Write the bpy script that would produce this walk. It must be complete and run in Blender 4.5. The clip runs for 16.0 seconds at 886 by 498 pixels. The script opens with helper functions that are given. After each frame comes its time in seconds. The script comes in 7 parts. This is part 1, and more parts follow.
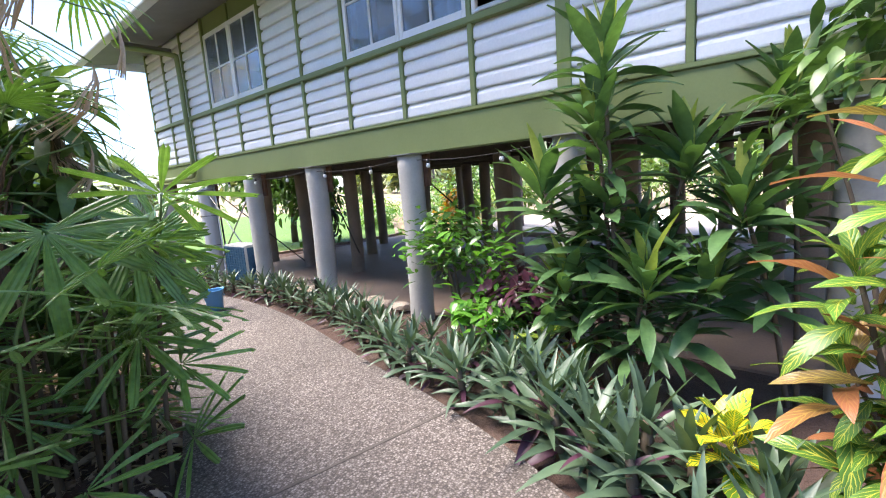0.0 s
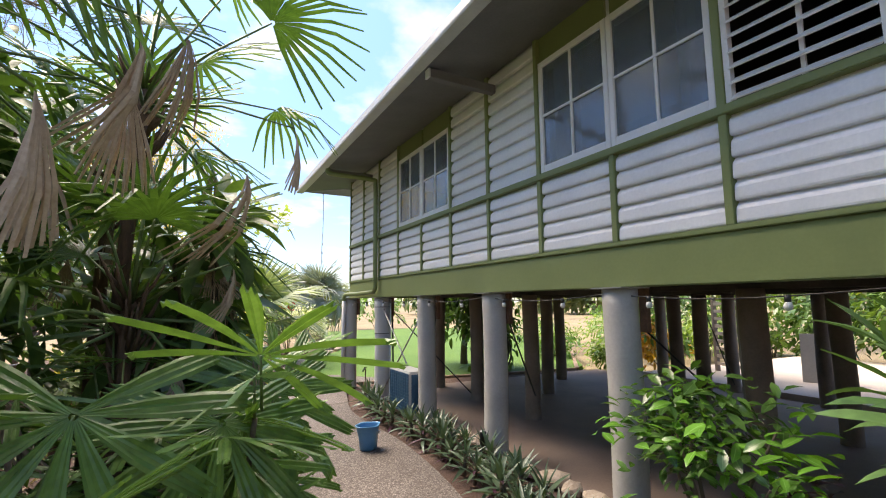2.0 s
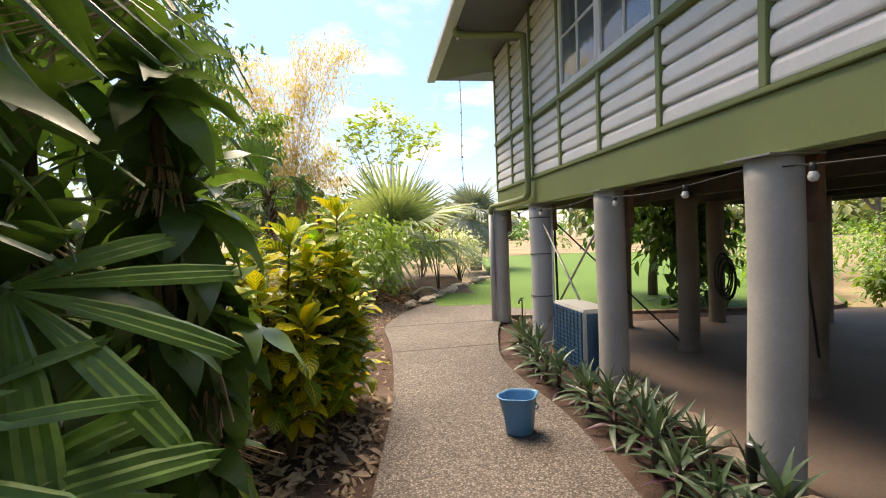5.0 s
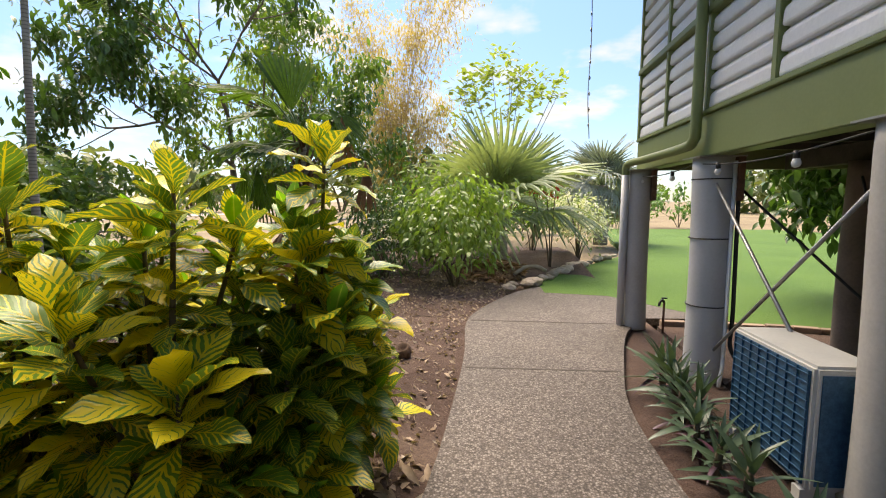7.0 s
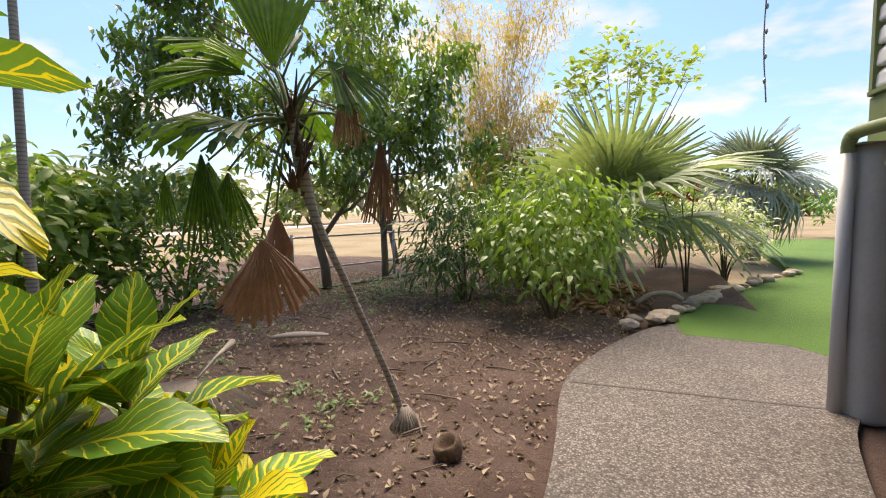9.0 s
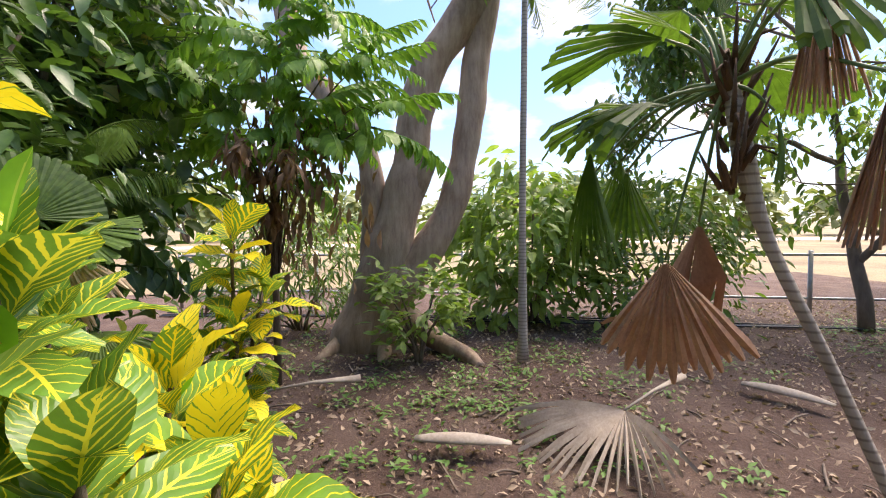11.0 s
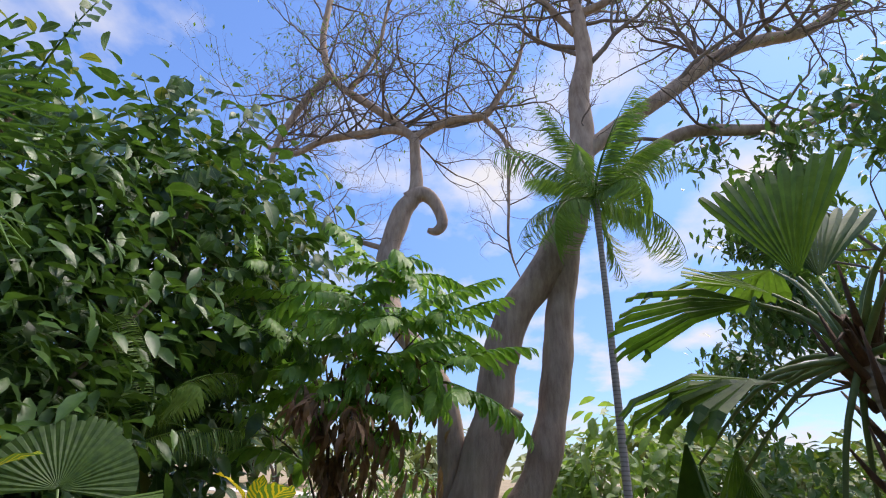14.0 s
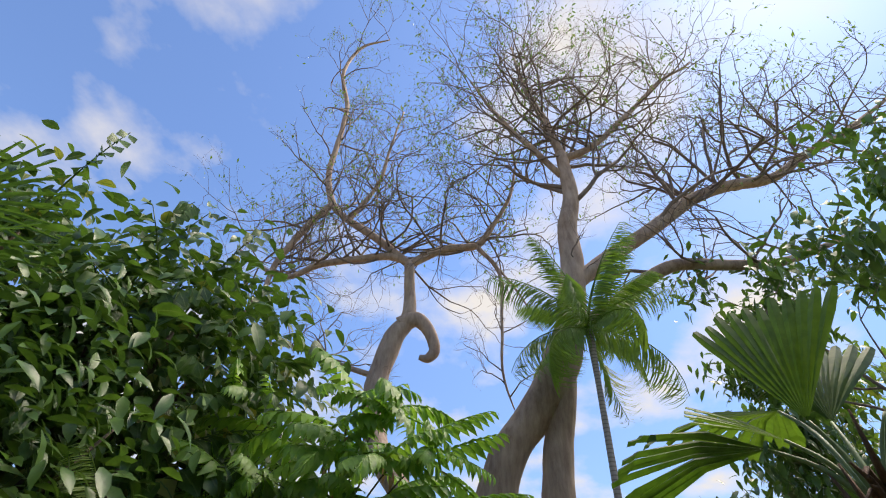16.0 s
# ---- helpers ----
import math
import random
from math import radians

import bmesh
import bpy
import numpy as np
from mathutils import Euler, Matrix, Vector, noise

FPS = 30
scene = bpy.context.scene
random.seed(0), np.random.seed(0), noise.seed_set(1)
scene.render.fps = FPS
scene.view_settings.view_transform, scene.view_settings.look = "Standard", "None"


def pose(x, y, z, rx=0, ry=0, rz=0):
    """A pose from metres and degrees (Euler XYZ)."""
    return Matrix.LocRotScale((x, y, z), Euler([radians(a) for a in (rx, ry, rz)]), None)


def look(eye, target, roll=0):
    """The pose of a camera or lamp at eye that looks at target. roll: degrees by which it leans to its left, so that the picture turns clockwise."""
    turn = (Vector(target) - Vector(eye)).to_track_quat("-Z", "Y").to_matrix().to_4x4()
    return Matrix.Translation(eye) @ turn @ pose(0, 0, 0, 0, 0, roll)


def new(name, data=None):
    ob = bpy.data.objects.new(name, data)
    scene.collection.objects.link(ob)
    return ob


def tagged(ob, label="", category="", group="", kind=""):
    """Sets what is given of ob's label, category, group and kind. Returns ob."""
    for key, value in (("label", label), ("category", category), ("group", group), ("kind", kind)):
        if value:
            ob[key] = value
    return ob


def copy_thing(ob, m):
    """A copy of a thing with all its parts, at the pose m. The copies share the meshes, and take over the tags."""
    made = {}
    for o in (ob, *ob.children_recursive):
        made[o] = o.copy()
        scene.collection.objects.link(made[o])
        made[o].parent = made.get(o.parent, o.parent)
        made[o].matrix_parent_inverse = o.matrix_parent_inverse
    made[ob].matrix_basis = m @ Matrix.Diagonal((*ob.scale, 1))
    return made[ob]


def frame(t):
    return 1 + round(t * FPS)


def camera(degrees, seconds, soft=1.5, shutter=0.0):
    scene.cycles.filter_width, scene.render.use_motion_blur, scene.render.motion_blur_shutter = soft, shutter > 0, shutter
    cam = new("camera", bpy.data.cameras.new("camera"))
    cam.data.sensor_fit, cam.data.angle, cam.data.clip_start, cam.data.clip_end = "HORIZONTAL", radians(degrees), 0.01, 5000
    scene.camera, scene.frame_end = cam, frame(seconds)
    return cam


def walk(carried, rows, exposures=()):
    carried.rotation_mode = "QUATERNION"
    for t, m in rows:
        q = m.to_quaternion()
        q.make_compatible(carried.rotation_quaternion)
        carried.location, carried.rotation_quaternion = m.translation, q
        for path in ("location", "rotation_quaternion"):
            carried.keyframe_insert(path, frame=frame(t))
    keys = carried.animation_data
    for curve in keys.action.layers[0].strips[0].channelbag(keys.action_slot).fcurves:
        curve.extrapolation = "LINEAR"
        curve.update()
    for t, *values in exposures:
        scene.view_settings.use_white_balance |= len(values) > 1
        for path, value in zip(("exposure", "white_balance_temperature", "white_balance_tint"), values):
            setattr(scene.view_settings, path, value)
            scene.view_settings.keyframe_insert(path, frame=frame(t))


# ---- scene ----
cam = camera(88.1, 16.0, soft=1.1)
PATH = [
    (0, (-3.572, 1.019, 1.554), (-2.085, 2.322, 1.251), -4.2),
    (0.5, (-3.464, 1.201, 1.534), (-2.144, 2.673, 1.23), -3.6),
    (1, (-3.291, 1.404, 1.554), (-2.218, 3.077, 1.331), -1.8),
    (1.5, (-3.117, 1.704, 1.625), (-2.138, 3.448, 1.614), -0.7),
    (2, (-2.96, 1.992, 1.732), (-2.016, 3.74, 1.964), -0.5),
    (2.5, (-2.781, 2.289, 1.787), (-1.88, 4.024, 2.206), -0.4),
    (3, (-2.652, 2.602, 1.755), (-1.829, 4.353, 2.26), -0.0),
    (3.5, (-2.491, 2.991, 1.732), (-1.783, 4.81, 2.17), -0.1),
    (4, (-2.286, 3.395, 1.646), (-1.697, 5.29, 1.892), -1.1),
    (4.5, (-2.128, 3.811, 1.55), (-1.679, 5.759, 1.615), -1.4),
    (5, (-2.038, 4.205, 1.493), (-1.757, 6.184, 1.426), -2.1),
    (5.2, (-1.985, 4.381, 1.466), (-1.772, 6.367, 1.358), -2.5),
    (7.3, (-1.538, 6.357, 1.497), (-1.846, 8.412, 1.276), -0.3),
    (7.5, (-1.511, 6.531, 1.499), (-1.853, 8.584, 1.295), -0.7),
    (8, (-1.517, 6.989, 1.473), (-1.91, 9.034, 1.292), -0.6),
    (8.5, (-1.553, 7.44, 1.448), (-1.994, 9.474, 1.265), -0.8),
    (9, (-1.599, 7.838, 1.447), (-2.331, 9.788, 1.272), -1.0),
    (9.5, (-1.598, 8.182, 1.452), (-2.794, 9.886, 1.271), -0.4),
    (10, (-1.68, 8.408, 1.432), (-3.349, 9.654, 1.258), -0.5),
    (10.2, (-1.689, 8.46, 1.433), (-3.506, 9.48, 1.265), -0.5),
    (12.3, (-1.954, 8.828, 1.563), (-4.04, 8.741, 1.67), -0.2),
    (12.5, (-1.955, 8.828, 1.577), (-4.033, 8.732, 1.775), -0.1),
    (13, (-1.959, 8.84, 1.603), (-4.002, 8.741, 2.031), 0.7),
    (13.5, (-1.959, 8.855, 1.619), (-3.93, 8.765, 2.307), 1.6),
    (14, (-1.963, 8.859, 1.629), (-3.837, 8.768, 2.551), 2.6),
    (14.5, (-1.967, 8.862, 1.632), (-3.74, 8.754, 2.732), 3.8),
    (15, (-1.985, 8.874, 1.634), (-3.704, 8.756, 2.818), 4.3),
    (15.5, (-1.981, 8.873, 1.639), (-3.636, 8.761, 2.91), 4.3),
    (16, (-1.979, 8.873, 1.654), (-3.536, 8.792, 3.046), 4.1),
]
walk(cam, [(t, look(eye, target, roll)) for t, eye, target, roll in PATH],
     exposures=[(0.0, 2.1, 6500, 15), (1.5, 1.75, 7000, 15), (3.0, 0.8, 8300, 12), (4.0, 0.95, 8300, 12), (5.0, 1.3, 8600, 13),
                (8.0, 0.95, 7600, 12), (9.0, 1.0, 7800, 13), (10.0, 1.3, 8000, 15), (12.5, 1.5, 5900, 20), (14.5, 0.6, 6800, 15), (16.0, 0.7, 7200, 13)])

# ---- world and sun ----
SUN_EL, SUN_AZ = radians(60), radians(-26)     # azimuth from +y towards +x
world = bpy.data.worlds.new("sky_world")
scene.world = world
world.use_nodes = True
wn, wl = world.node_tree.nodes, world.node_tree.links
sky = wn.new("ShaderNodeTexSky")
sky.sky_type, sky.sun_disc, sky.sun_elevation, sky.sun_rotation = "NISHITA", False, SUN_EL, SUN_AZ
sky.air_density, sky.dust_density, sky.ozone_density = 1.0, 0.3, 4.0
wtc = wn.new("ShaderNodeTexCoord")
sep = wn.new("ShaderNodeSeparateXYZ")
wl.new(wtc.outputs["Generated"], sep.inputs[0])


def wmath(op, a, b):
    n = wn.new("ShaderNodeMath")
    n.operation = op
    for k, v in enumerate((a, b)):
        if isinstance(v, (int, float)):
            n.inputs[k].default_value = v
        else:
            wl.new(v, n.inputs[k])
    return n.outputs[0]


up = wmath("ADD", wmath("MAXIMUM", sep.outputs[2], 0.0), 0.22)
flat = wn.new("ShaderNodeCombineXYZ")
wl.new(wmath("DIVIDE", sep.outputs[0], up), flat.inputs[0])
wl.new(wmath("DIVIDE", sep.outputs[1], up), flat.inputs[1])
cl = wn.new("ShaderNodeTexNoise")
cl.inputs["Scale"].default_value, cl.inputs["Detail"].default_value, cl.inputs["Roughness"].default_value = 2.3, 8, 0.52
wl.new(flat.outputs[0], cl.inputs["Vector"])
clr = wn.new("ShaderNodeValToRGB")
clr.color_ramp.elements[0].position, clr.color_ramp.elements[1].position = 0.50, 0.66
wl.new(cl.outputs["Fac"], clr.inputs[0])
cmix = wn.new("ShaderNodeMix")
cmix.data_type = "RGBA"
wl.new(clr.outputs[0], cmix.inputs["Factor"])
hue = wn.new("ShaderNodeMix")
hue.data_type, hue.blend_type = "RGBA", "MULTIPLY"
hue.inputs["Factor"].default_value = 1.0
tone = wn.new("ShaderNodeValToRGB")
tone.color_ramp.elements[0].color = (0.85, 0.92, 1.08, 1)
tone.color_ramp.elements[1].position, tone.color_ramp.elements[1].color = 0.6, (1.45, 1.65, 1.95, 1)
wl.new(sep.outputs[2], tone.inputs[0])
wl.new(tone.outputs[0], hue.inputs["B"])
wl.new(sky.outputs[0], hue.inputs["A"])
wl.new(hue.outputs["Result"], cmix.inputs["A"])
cmix.inputs["B"].default_value = (5.9, 6.0, 6.2, 1)
bgn = wn["Background"]
bgn.inputs["Strength"].default_value = 0.088
wl.new(cmix.outputs["Result"], bgn.inputs["Color"])

sun = new("sun", bpy.data.lights.new("sun", "SUN"))
sun.data.energy, sun.data.angle, sun.data.color = 4.7, radians(45), (1.0, 0.92, 0.82)
sun_dir = Vector((math.sin(SUN_AZ) * math.cos(SUN_EL), math.cos(SUN_AZ) * math.cos(SUN_EL), math.sin(SUN_EL)))
sun.matrix_world = look(sun_dir * 60, (0, 0, 0))


# ---- materials ----
def nodes_of(name):
    m = bpy.data.materials.new(name)
    m.use_nodes = True
    nt = m.node_tree
    return m, nt, nt.nodes, nt.links, nt.nodes["Principled BSDF"]


def noise_node(nt, scale, detail=4, rough=0.6, vec=None):
    n = nt.nodes.new("ShaderNodeTexNoise")
    n.inputs["Scale"].default_value, n.inputs["Detail"].default_value, n.inputs["Roughness"].default_value = scale, detail, rough
    if vec is not None:
        nt.links.new(vec, n.inputs["Vector"])
    return n.outputs["Fac"]


def math_node(nt, op, a, b=0.0, c=None):
    n = nt.nodes.new("ShaderNodeMath")
    n.operation = op
    for k, v in enumerate((a, b, c)):
        if v is None:
            continue
        if isinstance(v, (int, float)):
            n.inputs[k].default_value = v
        else:
            nt.links.new(v, n.inputs[k])
    return n.outputs[0]


def ramp(nt, fac, stops):
    n = nt.nodes.new("ShaderNodeValToRGB")
    e = n.color_ramp.elements
    while len(e) < len(stops):
        e.new(0.5)
    for el, (p, c) in zip(e, stops):
        el.position = p
        el.color = (*c, 1) if len(c) == 3 else c
    nt.links.new(fac, n.inputs[0])
    return n.outputs[0]


def mixc(nt, fac, a, b, blend="MIX"):
    n = nt.nodes.new("ShaderNodeMix")
    n.data_type, n.blend_type = "RGBA", blend
    for key, v in (("Factor", fac), ("A", a), ("B", b)):
        if isinstance(v, (int, float)):
            n.inputs[key].default_value = v
        elif isinstance(v, tuple):
            n.inputs[key].default_value = (*v, 1)
        else:
            nt.links.new(v, n.inputs[key])
    return n.outputs["Result"]


def bump(nt, b, height, strength, dist=0.01):
    n = nt.nodes.new("ShaderNodeBump")
    n.inputs["Strength"].default_value, n.inputs["Distance"].default_value = strength, dist
    nt.links.new(height, n.inputs["Height"])
    nt.links.new(n.outputs[0], b.inputs["Normal"])


def obj_vec(nt):
    return nt.nodes.new("ShaderNodeTexCoord").outputs["Object"]


def surf(name, dark, light, rough=0.6, scale=3.0, fine=60.0, bumpy=0.3, dist=0.004, metal=0.0, per_object=0.0, stain=None, stain_at=(0.55, 0.75)):
    """A plain surface: two tones at a coarse and a fine scale, fine relief, and stains of a third tone."""
    m, nt, n, l, b = nodes_of(name)
    v = obj_vec(nt)
    co, fi = noise_node(nt, scale, 5, 0.6, v), noise_node(nt, fine, 3, 0.6, v)
    f = math_node(nt, "ADD", math_node(nt, "MULTIPLY", co, 0.65), math_node(nt, "MULTIPLY", fi, 0.35))
    c = ramp(nt, f, [(0.34, dark), (0.66, light)])
    if stain:
        c = mixc(nt, ramp(nt, noise_node(nt, scale * 0.45, 6, 0.65, v), [(stain_at[0], (0, 0, 0)), (stain_at[1], (0.8, 0.8, 0.8))]), c, stain)
    if per_object:
        h = n.new("ShaderNodeHueSaturation")
        r = n.new("ShaderNodeObjectInfo").outputs["Random"]
        l.new(math_node(nt, "ADD", math_node(nt, "MULTIPLY", r, per_object), 1 - per_object / 2), h.inputs["Value"])
        l.new(c, h.inputs["Color"])
        c = h.outputs[0]
    l.new(c, b.inputs["Base Color"])
    b.inputs["Roughness"].default_value, b.inputs["Metallic"].default_value = rough, metal
    if bumpy:
        bump(nt, b, f, bumpy, dist)
    return m


def leafy(name, dark, light, rough=0.45, trans=0.35, island=True, rib=None, brown=None):
    """Foliage: colour varies from leaf to leaf, light shows through, and a paler midrib."""
    m, nt, n, l, b = nodes_of(name)
    rnd = n.new("ShaderNodeNewGeometry").outputs["Random Per Island"] if island else n.new("ShaderNodeObjectInfo").outputs["Random"]
    stops = [(0.0, dark), (0.93, light)] + ([(0.97, brown)] if brown else [])
    c = ramp(nt, rnd, stops)
    c = mixc(nt, 0.5, c, ramp(nt, noise_node(nt, 14, 3, 0.6, obj_vec(nt)), [(0.3, tuple(x * 0.65 for x in dark)), (0.7, light)]))
    if rib:
        uv = n.new("ShaderNodeUVMap").outputs[0]
        s = n.new("ShaderNodeSeparateXYZ")
        l.new(uv, s.inputs[0])
        au = math_node(nt, "ABSOLUTE", math_node(nt, "SUBTRACT", s.outputs[0], 0.5))
        c = mixc(nt, math_node(nt, "LESS_THAN", au, 0.045), c, rib)
    l.new(c, b.inputs["Base Color"])
    b.inputs["Roughness"].default_value = rough
    t = n.new("ShaderNodeBsdfTranslucent")
    tc = mixc(nt, 1.0, c, (1.5, 1.6, 0.7), "MULTIPLY")
    l.new(tc, t.inputs[0])
    mx = n.new("ShaderNodeMixShader")
    mx.inputs[0].default_value = trans
    l.new(b.outputs[0], mx.inputs[1])
    l.new(t.outputs[0], mx.inputs[2])
    l.new(mx.outputs[0], n["Material Output"].inputs[0])
    return m


def croton_mat(name, green, vein, amount, old=None):
    """Variegated leaf: coloured midrib and side veins that widen into patches on some leaves."""
    m, nt, n, l, b = nodes_of(name)
    uv = n.new("ShaderNodeUVMap").outputs[0]
    s = n.new("ShaderNodeSeparateXYZ")
    l.new(uv, s.inputs[0])
    au = math_node(nt, "MULTIPLY", math_node(nt, "ABSOLUTE", math_node(nt, "SUBTRACT", s.outputs[0], 0.5)), 2.0)
    wob = math_node(nt, "MULTIPLY", noise_node(nt, 26, 3, 0.6, obj_vec(nt)), 0.9)
    saw = math_node(nt, "FRACT", math_node(nt, "ADD", math_node(nt, "SUBTRACT", math_node(nt, "MULTIPLY", s.outputs[1], 9.0), math_node(nt, "MULTIPLY", au, 2.4)), wob))
    d = math_node(nt, "ABSOLUTE", math_node(nt, "SUBTRACT", saw, 0.5))
    rnd = n.new("ShaderNodeObjectInfo").outputs["Random"]
    patch = noise_node(nt, 9, 3, 0.6, obj_vec(nt))
    thick = math_node(nt, "ADD", math_node(nt, "MULTIPLY", math_node(nt, "POWER", rnd, 1.4), amount), math_node(nt, "MULTIPLY", math_node(nt, "SUBTRACT", patch, 0.42), 0.55))
    lim = math_node(nt, "MAXIMUM", thick, 0.06)
    side = ramp(nt, math_node(nt, "SUBTRACT", lim, d), [(0.0, (0.04, 0.04, 0.04)), (0.035, (1, 1, 1))])
    mid = math_node(nt, "LESS_THAN", au, 0.06)
    f = math_node(nt, "MAXIMUM", side, mid)
    g = ramp(nt, noise_node(nt, 12, 3, 0.6, obj_vec(nt)), [(0.3, tuple(x * 0.7 for x in green)), (0.7, tuple(x * 1.3 for x in green))])
    c = mixc(nt, f, g, vein)
    if old:
        c = mixc(nt, ramp(nt, rnd, [(0.68, (0, 0, 0)), (0.80, (0.85, 0.85, 0.85))]), c, old)
    l.new(c, b.inputs["Base Color"])
    b.inputs["Roughness"].default_value, b.inputs["Specular IOR Level"].default_value = 0.36, 0.5
    bump(nt, b, d, 0.35, 0.004)
    t = n.new("ShaderNodeBsdfTranslucent")
    l.new(c, t.inputs[0])
    mx = n.new("ShaderNodeMixShader")
    mx.inputs[0].default_value = 0.3
    l.new(b.outputs[0], mx.inputs[1])
    l.new(t.outputs[0], mx.inputs[2])
    l.new(mx.outputs[0], n["Material Output"].inputs[0])
    return m


def aggregate(name):
    """Exposed-aggregate concrete: pale and dark pebbles in a grey-pink binder."""
    m, nt, n, l, b = nodes_of(name)
    v = obj_vec(nt)
    vo = n.new("ShaderNodeTexVoronoi")
    vo.inputs["Scale"].default_value = 75
    l.new(v, vo.inputs["Vector"])
    sp = n.new("ShaderNodeSeparateColor")
    l.new(vo.outputs["Color"], sp.inputs[0])
    peb = ramp(nt, sp.outputs[0], [(0.0, (0.095, 0.079, 0.072)), (0.3, (0.16, 0.138, 0.126)), (0.6, (0.22, 0.194, 0.177)), (0.95, (0.34, 0.312, 0.29))])
    edge = ramp(nt, vo.outputs["Distance"], [(0.25, (1, 1, 1)), (0.6, (0.45, 0.42, 0.40))])
    c = mixc(nt, 1.0, peb, edge, "MULTIPLY")
    big = ramp(nt, noise_node(nt, 0.9, 5, 0.6, v), [(0.3, (0.60, 0.585, 0.57)), (0.7, (0.92, 0.895, 0.88))])
    c = mixc(nt, 1.0, c, big, "MULTIPLY")
    l.new(c, b.inputs["Base Color"])
    b.inputs["Roughness"].default_value = 0.8
    bump(nt, b, vo.outputs["Distance"], -0.5, 0.006)
    return m


def turf(name):
    m, nt, n, l, b = nodes_of(name)
    v = obj_vec(nt)
    c = ramp(nt, noise_node(nt, 0.5, 5, 0.6, v), [(0.3, (0.055, 0.135, 0.014)), (0.7, (0.09, 0.185, 0.022))])
    f = noise_node(nt, 220, 3, 0.7, v)
    c = mixc(nt, 1.0, c, ramp(nt, f, [(0.3, (0.6, 0.6, 0.6)), (0.7, (1.25, 1.25, 1.2))]), "MULTIPLY")
    l.new(c, b.inputs["Base Color"])
    b.inputs["Roughness"].default_value = 0.9
    bump(nt, b, f, 0.8, 0.012)
    return m


def soil(name):
    m, nt, n, l, b = nodes_of(name)
    v = obj_vec(nt)
    big = noise_node(nt, 1.3, 6, 0.65, v)
    c = ramp(nt, big, [(0.3, (0.064, 0.036, 0.028)), (0.5, (0.108, 0.066, 0.051)), (0.72, (0.178, 0.124, 0.099))])
    f = noise_node(nt, 90, 4, 0.75, v)
    c = mixc(nt, 1.0, c, ramp(nt, f, [(0.3, (0.5, 0.48, 0.46)), (0.62, (1.2, 1.18, 1.15)), (0.8, (1.9, 1.8, 1.7))]), "MULTIPLY")
    l.new(c, b.inputs["Base Color"])
    b.inputs["Roughness"].default_value = 0.95
    bump(nt, b, math_node(nt, "ADD", f, math_node(nt, "MULTIPLY", noise_node(nt, 18, 4, 0.6, v), 1.5)), 0.9, 0.02)
    return m


def field(name):
    """Open ground: dry straw grass far off, with worn bare patches."""
    m, nt, n, l, b = nodes_of(name)
    v = obj_vec(nt)
    c = ramp(nt, noise_node(nt, 0.22, 7, 0.65, v), [(0.3, (0.15, 0.105, 0.065)), (0.5, (0.25, 0.195, 0.115)), (0.66, (0.30, 0.245, 0.145)), (0.8, (0.15, 0.165, 0.07))])
    f = noise_node(nt, 40, 4, 0.7, v)
    c = mixc(nt, 1.0, c, ramp(nt, f, [(0.3, (0.7, 0.7, 0.7)), (0.7, (1.2, 1.2, 1.15))]), "MULTIPLY")
    l.new(c, b.inputs["Base Color"])
    b.inputs["Roughness"].default_value = 0.95
    bump(nt, b, f, 0.7, 0.03)
    return m


def glass_mat(name):
    m, nt, n, l, b = nodes_of(name)
    b.inputs["Base Color"].default_value = (0.35, 0.42, 0.47, 1)
    b.inputs["Roughness"].default_value, b.inputs["Transmission Weight"].default_value, b.inputs["IOR"].default_value = 0.04, 0.75, 1.5
    v = obj_vec(nt)
    bump(nt, b, noise_node(nt, 5, 2, 0.5, v), 0.12, 0.02)
    return m


def bark(name, dark, light, ring=0.0, rough=0.85, stretch=0.25, scale=14):
    m, nt, n, l, b = nodes_of(name)
    mp = n.new("ShaderNodeMapping")
    mp.inputs["Scale"].default_value = (1, 1, stretch)
    l.new(obj_vec(nt), mp.inputs[0])
    f = noise_node(nt, scale, 6, 0.65, mp.outputs[0])
    c = ramp(nt, f, [(0.32, dark), (0.66, light)])
    c = mixc(nt, 0.4, c, ramp(nt, noise_node(nt, 1.6, 4, 0.6, obj_vec(nt)), [(0.35, dark), (0.65, light)]))
    if ring:
        w = n.new("ShaderNodeTexWave")
        w.bands_direction = "Z"
        w.inputs["Scale"].default_value, w.inputs["Distortion"].default_value = ring, 1.0
        l.new(obj_vec(nt), w.inputs["Vector"])
        c = mixc(nt, 1.0, c, ramp(nt, w.outputs["Fac"], [(0.0, (0.55, 0.52, 0.5)), (0.3, (1, 1, 1))]), "MULTIPLY")
    l.new(c, b.inputs["Base Color"])
    b.inputs["Roughness"].default_value = rough
    bump(nt, b, f, 0.7, 0.02)
    return m


WHITE = surf("white_paint", (0.66, 0.68, 0.72), (0.80, 0.81, 0.83), 0.5, 1.5, 40, 0.15, 0.003, per_object=0.06, stain=(0.50, 0.50, 0.47), stain_at=(0.58, 0.85))
FRAME_WHITE = surf("window_white", (0.72, 0.73, 0.74), (0.82, 0.82, 0.83), 0.4, 4, 60, 0.1, 0.002)
GREEN = surf("sage_green_paint", (0.165, 0.205, 0.075), (0.20, 0.245, 0.095), 0.5, 1.2, 50, 0.15, 0.003, stain=(0.13, 0.16, 0.065), stain_at=(0.55, 0.85))
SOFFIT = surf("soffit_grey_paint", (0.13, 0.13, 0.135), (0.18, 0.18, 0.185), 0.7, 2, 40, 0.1)
